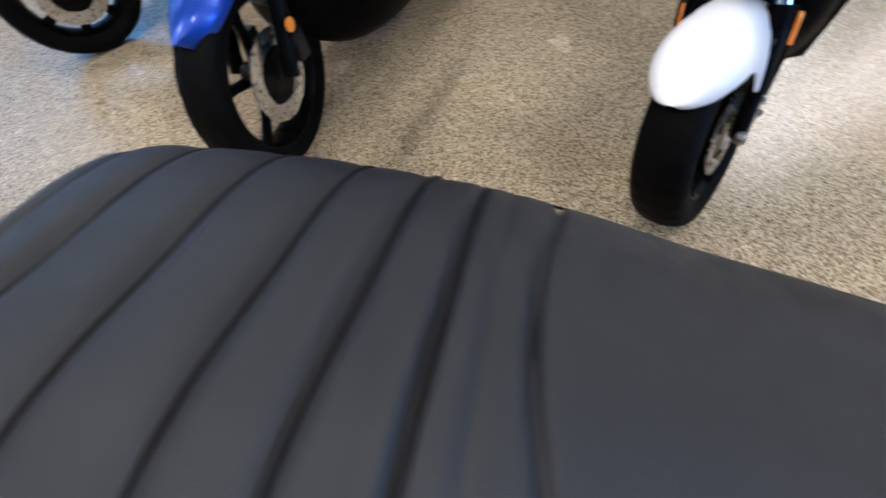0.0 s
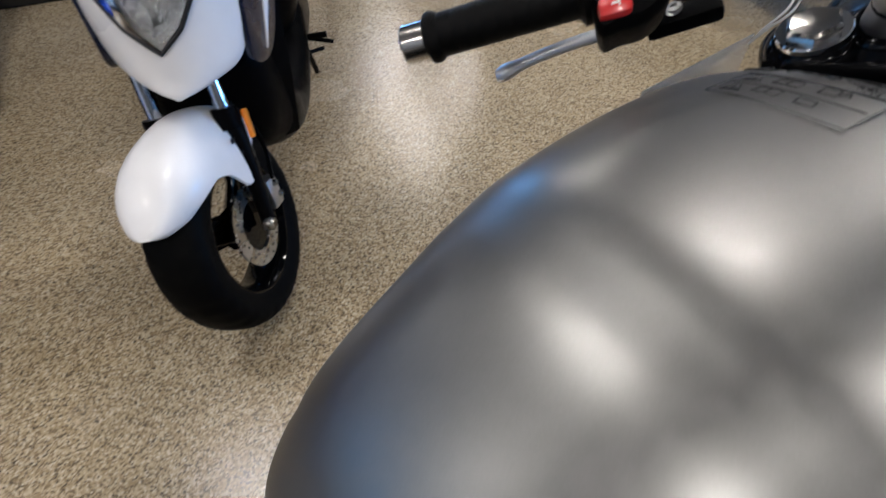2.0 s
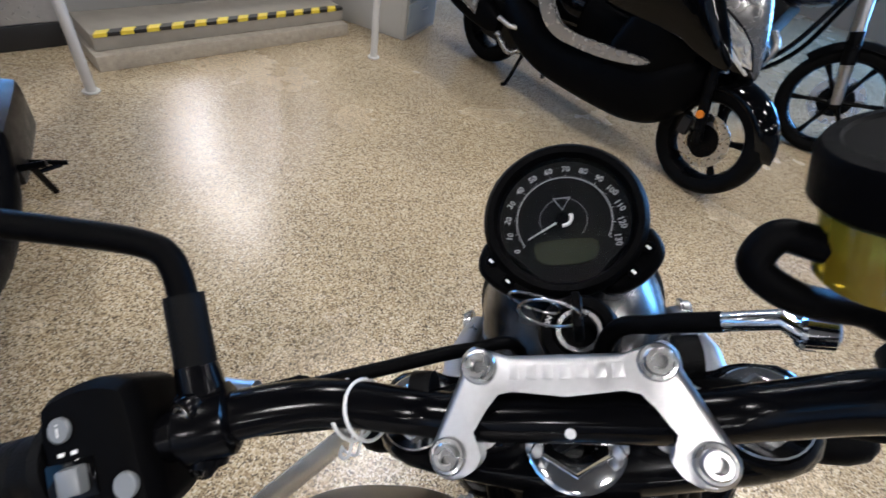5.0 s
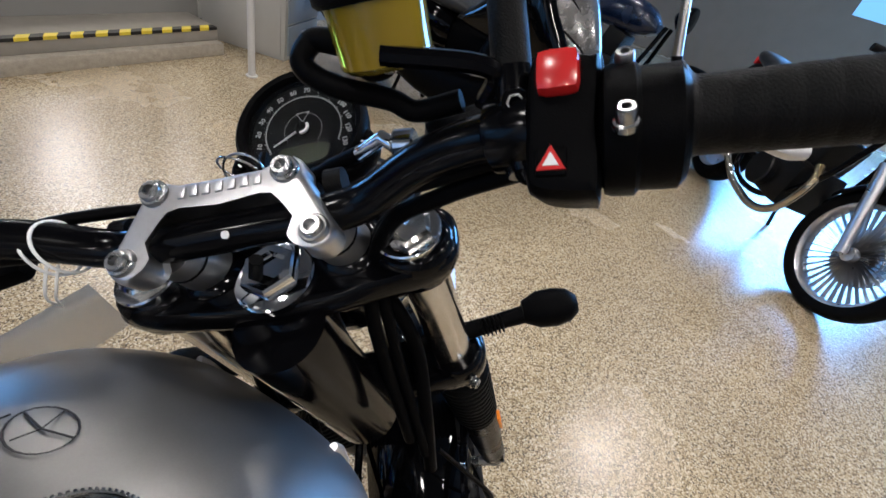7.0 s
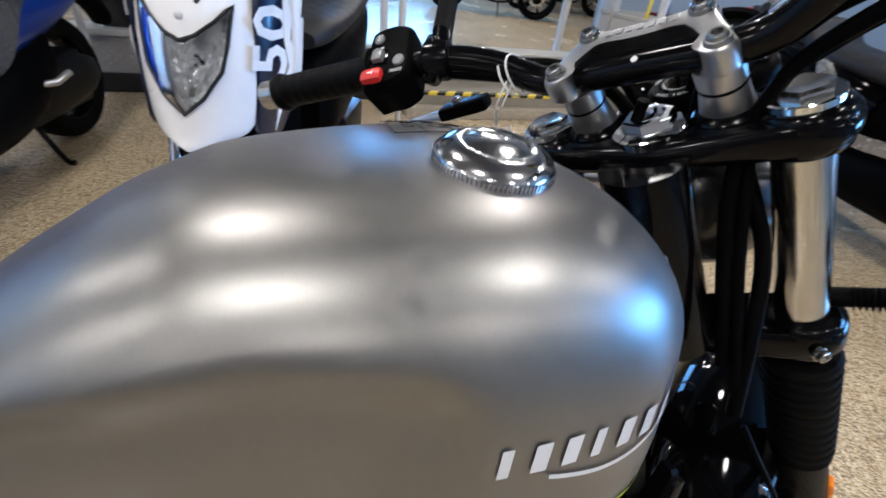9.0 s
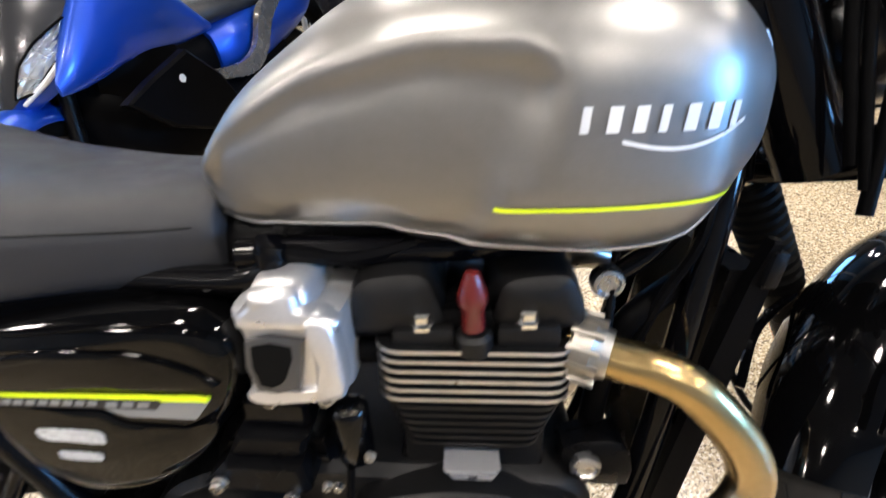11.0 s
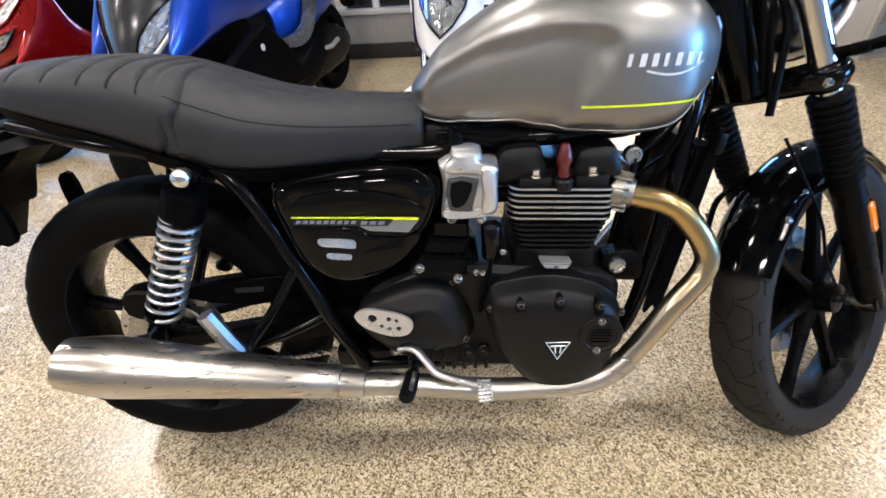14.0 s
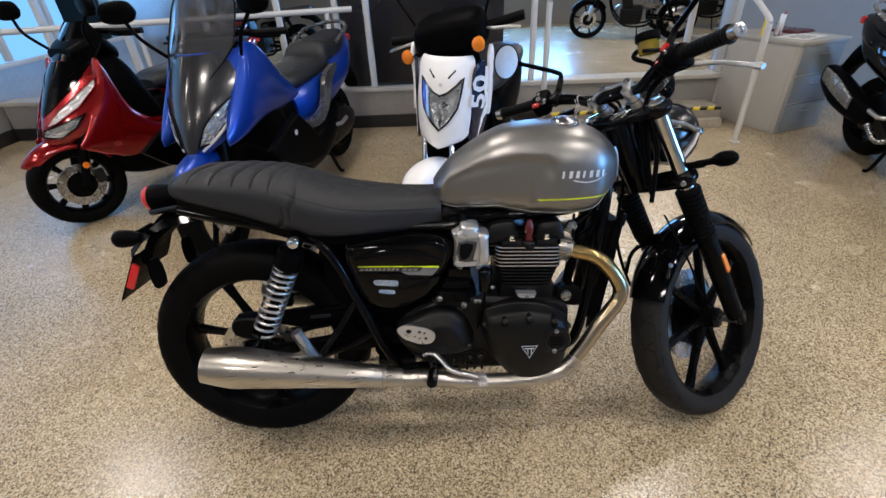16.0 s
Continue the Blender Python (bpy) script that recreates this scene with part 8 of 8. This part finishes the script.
def maxi_front(ob, wb, paint, second, style):
    """The nose of a large scooter: apron, centre mask, lamps, side fairings, screen."""
    S = STYLES[style]
    pw = S["pw"]
    tab = [(z, wb + a, w, wb + b) for z, a, w, b in S["tab"]]
    apron = part("front_apron", front_shell(tab, seg=40, pw=pw), paint, ob, "painted front fairing", sharp=50)
    half = S["mask"]
    o = densify([(y, z) for y, z in half] + [(-y, z) for y, z in reversed(half[1:-1])], 3)
    part("nose_panel", shell_patch(tab, o, 0.005, 9, 0.003, pw), second, apron, "dark centre panel")
    for sgn in (-1, 1):
        o = densify([(sgn * y, z) for y, z in S["lamp"]], 3)
        hl_ = part("headlamp", shell_patch(tab, o, 0.009, 6, -0.004, pw, 0.005), LAMPCHROME, ob, "clear swept headlamp", smooth=False)
        part("lens", shell_patch(tab, o, 0.015, 4, 0.004, pw), CLEAR, hl_, "clear lens")
        part("lens_rim", sweep(shell_patch(tab, o, 0.013, 2, 0, pw)[0][:len(o)], 0.004, 6, closed=True), PLASTIC, hl_)
        if "strip" in S:
            o2 = densify([(sgn * y, z) for y, z in S["strip"]], 3)
            part("daylight_lamp", shell_patch(tab, o2, 0.008, 4, 0.003, pw, 0.005), LAMPCHROME, ob, "slim silver upper lamp", smooth=False)
            part("strip_edge", sweep(shell_patch(tab, o2, 0.010, 2, 0, pw)[0][:len(o2)], 0.0035, 6, closed=True), paint, ob)
        else:
            part("lamp_blade", sweep([shell_at(tab, z, b * sgn, 0.010, pw) for z, b in ((0.585, 0.60), (0.64, 0.72), (0.70, 0.82), (0.76, 0.86))], [0.006, 0.010, 0.010, 0.004], 8), LTGREY, ob, "pale lamp blade")
        w0 = max(r[2] for r in tab) - 0.045
        wob = part("side_fairing", sections([(wb + a, zb, zt, w) for a, zb, zt, w in S["side"]], n=5, px=0.9, pz=1.0), paint, ob, "painted side fairing", sharp=30, at=Matrix.Translation((0, sgn * w0, 0)))
        if style == "mask" and paint != GLOSSBLK:
            low = slab([(wb - 0.06, 0.56), (wb - 0.17, 0.600), (wb - 0.37, 0.655), (wb - 0.50, 0.54), (wb - 0.60, 0.36), (wb - 0.40, 0.36), (wb - 0.20, 0.44)], [(0, 0), (0.03, 0.0), (0.038, 0.012)])
            part("lower_fairing", moved(low, Matrix.Translation((0, sgn * (w0 - 0.015), 0)) @ Matrix.Diagonal((1, sgn, 1, 1))), PLASTIC, wob, sharp=25)
            part("badge", disc(0.014, 0.003, axis_to((wb - 0.30, sgn * (w0 + 0.0235), 0.575), (0, sgn, 0)), 16), LTGREY, wob)
    z0, h, sw_, sx, lean = S["screen"]
    sc = []
    for j in range(13):
        v = j / 12
        z = z0 + h * v
        w = sw_ * (0.16 + 0.84 * min(1, v * 2.6) ** 0.8) * (1 + 0.10 * math.sin(math.pi * v)) * (1 - 0.45 * max(0, v - 0.75) / 0.25)
        x0 = wb + sx - (lean * h / 0.5) * v ** 1.1
        row = [(x0 - 2.6 * (w * b) ** 2, w * b, z) for b in [-1 + k / 8 for k in range(17)]]
        row += [(p[0] - 0.006, p[1], p[2]) for p in reversed(row)]
        sc.append(row)
    scr = part("windscreen", loft(sc), SMOKE if style == "mask" else GLOSSBLK, ob, "smoked windscreen" if style == "mask" else "dark screen")
    edge = [r[0] for r in sc] + [r[16] for r in reversed(sc)]
    part("screen_edge", sweep([Vector(p) + Vector((0.002, 0, 0)) for p in edge], 0.0035, 6), PLASTIC, scr)
    if style == "mask":
        part("screen_mark", disc(0.022, 0.002, axis_to((wb + sx - 0.055, 0, z0 + 0.085), (1, 0, 0.5)) @ Matrix.Diagonal((0.6, 1.0, 1, 1)), 20), LTGREY, scr)


def maxi_scooter(name, m, wb, paint, second, label, R=0.29, style="mask", seat_mat=VINYL, steer=0, rim=SATINBLK, side=TITAN, rim_s=5, fend=8, disc_side=1):
    """A large scooter: wheels, apron, screen, lamps, body, seat, stand."""
    ob = thing(name, m, label, "scooter", "parked scooters")
    fs = Matrix.Translation((wb, 0, R)) @ pose(0, 0, 0, 0, 0, steer)
    wheel("front_wheel", ob, fs, R, 0.118, rim_s, rim, "street", 0.125, disc_side, "cast front wheel", spoke_w=0.014)
    wheel("rear_wheel", ob, Matrix.Translation((0, 0, R)), R, 0.14, 5, rim, "street", 0.11, 1, "cast rear wheel", spoke_w=0.014)
    fen = part("front_fender", moved(fender_arc((0, 0), R + 0.035, 0.078, fend, 150, 0.06, 24, 0.8), Matrix()), paint, ob, "painted front mudguard", sharp=80, at=fs)
    for sgn in (-1, 1):
        leg = part("fork_leg", sweep([(-0.01, sgn * 0.088, -0.005), (-0.06, sgn * 0.088, 0.14), (-0.13, sgn * 0.085, 0.36)], [0.022, 0.026, 0.024], 14), SATINBLK, ob, at=fs)
        part("stanchion", sweep([(-0.11, sgn * 0.086, 0.30), (-0.175, sgn * 0.084, 0.47)], 0.019, 14), CHROME, leg)
        part("fork_reflector", disc(0.019, 0.006, axis_to((-0.05, sgn * 0.113, 0.12), (0, sgn, 0)), 16), AMBER, leg)
        part("caliper", moved(box(0.05, 0.035, 0.085, Matrix(), 0.010), Matrix.Translation((-0.105, sgn * 0.075, 0.03))), DARKDECAL, leg)
    s = wb / 1.5
    maxi_front(ob, wb, paint, second, style)
    part("dash", sections([(wb - 0.22, 0.92, 0.98, 0.10), (wb - 0.32, 0.92, 1.03, 0.16), (wb - 0.42, 0.90, 1.02, 0.16), (wb - 0.50, 0.88, 0.96, 0.10)]), PLASTIC, ob)
    for sgn in (-1, 1):
        part("grip", sweep([(wb - 0.46, sgn * 0.20, 1.035), (wb - 0.52, sgn * 0.35, 1.03)], 0.017, 12), GRIPRUB, ob)
        part("handlebar", sweep(curve([(wb - 0.42, 0, 1.03), (wb - 0.42, sgn * 0.10, 1.045), (wb - 0.46, sgn * 0.20, 1.035)], 5), 0.016, 12), PLASTIC, ob)
        part("lever", sweep(curve([(wb - 0.42, sgn * 0.20, 1.03), (wb - 0.42, sgn * 0.26, 1.02), (wb - 0.46, sgn * 0.34, 1.015)], 5), 0.007, 8), PLASTIC, ob)
        ms = part("mirror_arm", sweep(curve([(wb - 0.30, sgn * 0.20, 0.96), (wb - 0.24, sgn * 0.27, 1.06), (wb - 0.25, sgn * 0.33, 1.14)], 5), 0.009, 10), PLASTIC, ob)
        part("mirror_shell", moved(sections([(-0.085, -0.01, 0.01, 0.012), (-0.06, -0.04, 0.04, 0.026), (0.0, -0.05, 0.05, 0.032), (0.06, -0.04, 0.045, 0.026), (0.09, -0.01, 0.01, 0.010)]), Matrix.Translation((wb - 0.25, sgn * 0.36, 1.18)) @ pose(0, 0, 0, 0, 0, 90 - 15 * sgn)), PLASTIC, ms)
    part("inner_shield", sections([(wb - 0.20, 0.50, 0.92, 0.14), (wb - 0.34, 0.34, 0.94, 0.20), (wb - 0.48, 0.30, 0.90, 0.205), (wb - 0.58, 0.28, 0.62, 0.20)]), PLASTIC, ob)
    part("floor_body", sections([(wb - 0.12, 0.42, 0.58, 0.06), (wb - 0.22, 0.25, 0.60, 0.16), (wb - 0.42, 0.17, 0.50, 0.215), (wb * 0.45, 0.16, 0.42, 0.225), (wb * 0.28, 0.20, 0.50, 0.22), (0.24, 0.30, 0.58, 0.19)]), PLASTIC, ob, "black lower bodywork")
    part("tunnel", sections([(wb - 0.40, 0.40, 0.60, 0.08), (wb - 0.62, 0.40, 0.62, 0.10), (wb * 0.42, 0.40, 0.66, 0.12), (wb * 0.32, 0.40, 0.70, 0.14)]), PLASTIC, ob)
    part("rear_body", sections([(wb * 0.46, 0.42, 0.66, 0.13), (wb * 0.36, 0.42, 0.72, 0.19), (wb * 0.18, 0.46, 0.76, 0.20), (-0.08, 0.56, 0.80, 0.18), (-0.28, 0.68, 0.84, 0.13), (-0.42, 0.78, 0.86, 0.07)]), paint, ob, "painted tail panels")
    for sgn in (-1, 1):
        if side is TRIM:
            o = [(1.22, 0.520), (1.02, 0.500), (0.82, 0.482), (0.69, 0.500), (0.60, 0.580), (0.50, 0.700), (0.42, 0.715), (0.47, 0.620), (0.55, 0.505), (0.64, 0.440), (0.76, 0.420), (1.00, 0.440), (1.20, 0.485)]
        else:
            o = [(wb * 0.70, 0.540), (wb * 0.56, 0.475), (wb * 0.42, 0.445), (wb * 0.33, 0.500), (wb * 0.25, 0.640), (wb * 0.16, 0.730), (wb * 0.22, 0.745), (wb * 0.31, 0.690), (wb * 0.37, 0.560), (wb * 0.45, 0.510), (wb * 0.57, 0.520)]
        band = slab(smooth_outline(o, 4), [(0, 0.0), (0.022, 0.0), (0.03, 0.006)])
        part("side_trim", moved(band, Matrix.Translation((0, sgn * 0.212, 0)) @ Matrix.Diagonal((1, sgn, 1, 1))), side, ob, "contrasting side trim")
    part("seat", sections([(wb * 0.50, 0.66, 0.72, 0.09), (wb * 0.44, 0.66, 0.765, 0.15), (wb * 0.30, 0.67, 0.775, 0.175), (wb * 0.17, 0.68, 0.80, 0.17), (wb * 0.12, 0.70, 0.88, 0.155), (wb * 0.05, 0.72, 0.875, 0.16), (-0.12, 0.76, 0.885, 0.15), (-0.28, 0.80, 0.90, 0.10), (-0.36, 0.82, 0.88, 0.05)]), seat_mat, ob, "stepped dark seat")
    part("grab_rail", sweep(curve([(0.05, 0.17, 0.84), (-0.20, 0.16, 0.92), (-0.38, 0.0, 0.94), (-0.20, -0.16, 0.92), (0.05, -0.17, 0.84)], 6), 0.013, 10), side, ob)
    part("tail_lamp", box(0.05, 0.18, 0.05, Matrix.Translation((-0.41, 0, 0.82)), 0.015), RED, ob)
    part("plate_arm", sections([(-0.30, 0.60, 0.72, 0.05), (-0.42, 0.50, 0.66, 0.05), (-0.50, 0.42, 0.52, 0.06)]), PLASTIC, ob)
    part("engine", box(0.46, 0.26, 0.24, Matrix.Translation((0.22, 0.02, 0.30)), 0.04), ENGBLK, ob)
    part("variator_cover", sections([(0.42, 0.24, 0.40, 0.03), (0.30, 0.20, 0.42, 0.05), (0.05, 0.22, 0.40, 0.05), (-0.06, 0.26, 0.36, 0.03)]), ENGBLK, ob, at=Matrix.Translation((0, 0.14, 0)))
    ex = part("silencer", sections([(0.25, 0.28, 0.36, 0.025), (0.12, 0.26, 0.42, 0.05), (-0.15, 0.30, 0.50, 0.062), (-0.32, 0.38, 0.54, 0.055), (-0.38, 0.42, 0.52, 0.03)]), PLASTIC, ob, "matt black silencer", at=Matrix.Translation((0, -0.20, 0)))
    part("silencer_shield", sections([(0.08, 0.33, 0.41, 0.012), (-0.12, 0.38, 0.49, 0.016), (-0.30, 0.44, 0.53, 0.012)]), side, ex, at=Matrix.Translation((0, -0.055, 0)))
    part("header_pipe", tube([(0.40, -0.10, 0.24), (0.34, -0.17, 0.20), (0.24, -0.20, 0.28)], 0.018, 12), BOLT, ob)
    for sgn in (-1, 1):
        part("stand_leg", sweep(curve([(0.42, sgn * 0.12, 0.22), (0.385, sgn * 0.165, 0.03), (0.375, sgn * 0.195, 0.013)], 4), 0.012, 10), TUBEBLK, ob)
    pieces("pillion_peg", [sweep([(0.40, q * 0.20, 0.36), (0.36, q * 0.24, 0.36), (0.28, q * 0.25, 0.38)], 0.014, 10) for q in (-1, 1)], ALLOY, ob)
    return ob


maxi_scooter("scooter", pose(-0.600 + 0.174 * 1.53, 1.12 + 0.985 * 1.53, 0, 0, 0, -100) @ pose(0, 0, 0, 2.2, 0, 0), 1.53, BLUEPAINT, CHARCOAL, "blue maxi scooter with a smoked windscreen", R=0.275, steer=8, side=TITAN, fend=46)
maxi_scooter("scooter", pose(-1.68 + 0.36 * 1.31, 1.60 + 0.93 * 1.31, 0, 0, 0, -111) @ pose(0, 0, 0, 1.5, 0, 0), 1.31, REDPAINT, GLOSSBLK, "glossy red scooter with slim headlamps", R=0.250, style="slim", steer=-16, side=REDPAINT, rim_s=8, fend=38)
maxi_scooter("scooter", pose(3.33 + 0.13 * 1.58, 0.71 + 0.99 * 1.58, 0, 0, 0, -97.5), 1.58, GLOSSBLK, TITAN, "dark maxi scooter with silver side trim on its centre stand", R=0.262, steer=-6, side=TRIM, disc_side=-1)


def plain_motorcycle(m, wb, tank_mat, label, spoked=False, pipe=STEEL, steer=10, R=0.31, tank_h=0.86):
    """A motorcycle that stands far off: wheels, frame, engine, tank, seat, pipes."""
    ob = thing("motorcycle", m, label, "motorcycle", "other motorcycles")
    fs = Matrix.Translation((wb, 0, R)) @ pose(0, 0, 0, 0, 0, steer)
    wheel("front_wheel", ob, fs, R, 0.105, 36 if spoked else 6, ALLOY if spoked else SATINBLK, "street", 0.14, 1, "wire-spoked front wheel" if spoked else "cast front wheel", spoke_w=0.0016 if spoked else 0.012)
    wheel("rear_wheel", ob, Matrix.Translation((0, 0, R)), R, 0.14, 36 if spoked else 6, ALLOY if spoked else SATINBLK, "street", 0.12, 1, "rear wheel", spoke_w=0.0016 if spoked else 0.012)
    part("front_fender", fender_arc((0, 0), R + 0.03, 0.07, 30, 150, 0.04, 18), PLASTIC, ob, at=fs)
    for sgn in (-1, 1):
        leg = part("fork_leg", sweep([(0.0, sgn * 0.09, 0), (-0.10, sgn * 0.09, 0.24), (-0.16, sgn * 0.09, 0.38)], [0.024, 0.028, 0.028] if spoked else [0.026, 0.034, 0.034], 14), ALLOY if spoked else STEEL, ob, at=fs)
        if not spoked:
            part("fork_guard", sweep([(-0.085, sgn * 0.098, 0.20), (-0.150, sgn * 0.098, 0.36)], 0.036, 14), SATINBLK, leg)
        part("fork_tube", sweep([(-0.15, sgn * 0.09, 0.36), (-0.27, sgn * 0.09, 0.66)], 0.021 if spoked else 0.031, 14), STEEL if not spoked else TITAN, leg)
        part("grip", sweep([(wb - 0.38, sgn * 0.22, 1.04), (wb - 0.42, sgn * 0.36, 1.04)], 0.017, 10), GRIPRUB, ob)
        part("handlebar", sweep(curve([(wb - 0.30, 0, 1.0), (wb - 0.31, sgn * 0.10, 1.02), (wb - 0.38, sgn * 0.24, 1.04)], 4), 0.012, 10), TUBEBLK, ob)
        part("frame_tube", tube([(wb - 0.30, sgn * 0.05, 0.80), (wb - 0.40, sgn * 0.10, 0.45), (wb - 0.62, sgn * 0.12, 0.24), (0.42, sgn * 0.12, 0.26), (0.36, sgn * 0.12, 0.55), (0.10, sgn * 0.11, 0.74)], 0.016, 10), TUBEBLK, ob)
        part("swingarm", sweep([(0.48, sgn * 0.09, 0.36), (0, sgn * 0.11, R)], 0.022, 10), SATINBLK, ob)
        part("shock", sweep([(0.24, sgn * 0.13, 0.68), (0.08, sgn * 0.13, 0.36)], 0.026, 12), SATINBLK, ob)
    part("engine", box(0.36, 0.30, 0.26, Matrix.Translation((0.72, 0, 0.38)), 0.05), ENGBLK, ob)
    part("cylinder", box(0.16, 0.20, 0.22, Matrix.Translation((0.80, 0, 0.58)) @ pose(0, 0, 0, 0, 12, 0), 0.02), ENGBLK, ob)
    part("engine_cover", disc(0.095, 0.05, axis_to((0.68, -0.145, 0.36), (0, -1, 0)), 24), ENGBLK, ob)
    part("fuel_tank", sections([(0.50, 0.72, tank_h - 0.10, 0.07), (0.60, 0.69, tank_h - 0.01, 0.12), (0.78, 0.68, tank_h + 0.05, 0.14), (0.95, 0.69, tank_h + 0.03, 0.13), (1.06, 0.74, tank_h - 0.06, 0.07)]), tank_mat, ob, "painted tank")
    part("seat", sections([(0.56, 0.74, 0.79, 0.07), (0.40, 0.70, 0.79, 0.12), (0.15, 0.72, 0.82, 0.13), (-0.15, 0.77, 0.85, 0.11), (-0.24, 0.80, 0.84, 0.05)]), VINYL, ob)
    part("side_cover", sections([(0.28, 0.50, 0.64, 0.13), (0.40, 0.46, 0.67, 0.15), (0.54, 0.48, 0.66, 0.13)]), tank_mat, ob)
    part("headlamp", lathe([(0.02, -0.10), (0.07, -0.06), (0.085, 0.0), (0.08, 0.02), (0.001, 0.03)], 24, axis_to((wb - 0.20, 0, 0.88), (1, 0, 0))), GLOSSBLK, ob)
    part("exhaust_header", tube([(0.90, -0.08, 0.52), (0.98, -0.12, 0.44), (0.93, -0.13, 0.26), (0.80, -0.15, 0.18), (0.55, -0.16, 0.20), (0.35, -0.17, 0.28)], 0.022, 12), pipe, ob)
    part("silencer", lathe([(0.025, 0), (0.045, 0.06), (0.055, 0.42), (0.04, 0.48), (0.001, 0.48)], 20, axis_to((0.36, -0.18, 0.28), (-1, -0.06, 0.30))), STEEL, ob)
    part("tail", sections([(-0.10, 0.70, 0.78, 0.08), (-0.24, 0.66, 0.76, 0.06), (-0.36, 0.55, 0.66, 0.05)]), PLASTIC, ob)
    part("tail_lamp", box(0.03, 0.09, 0.05, Matrix.Translation((-0.27, 0, 0.77)), 0.01), RED, ob)
    part("side_stand", sweep([(0.60, 0.14, 0.24), (0.57, 0.24, 0.012)], 0.011, 10), TUBEBLK, ob)
    return ob


plain_motorcycle(pose(4.55 + 0.2 * 1.42, 0.42 + 0.98 * 1.42, 0, 0, 0, -101.5) @ pose(0, 0, 0, -7, 0, 0), 1.42, NAVY, "dark roadster motorcycle with titanium-coloured fork", steer=18)
plain_motorcycle(pose(3.50 + 0.86 * 1.36, -0.66 + 0.50 * 1.36, 0, 0, 0, -149.8) @ pose(0, 0, 0, -7, 0, 0), 1.36, WHITE, "white-tanked retro motorcycle with wire wheels and a gold pipe", spoked=True, pipe=GOLDSTEEL, steer=8)
for k, (bx, by, rz, mt) in enumerate([(5.9, 8.5, 170, GLOSSBLK), (4.3, 7.6, 160, TITAN), (0.9, 7.0, 185, REDPAINT), (-1.6, 6.4, 170, GLOSSBLK), (-3.0, 7.4, 190, TITAN)]):
    plain_motorcycle(pose(bx, by, 0, 0, 0, rz) @ pose(0, 0, 0, -7, 0, 0), 1.42, mt, ("black", "grey", "red", "black", "grey")[k] + " motorcycle parked in the next room", steer=12)
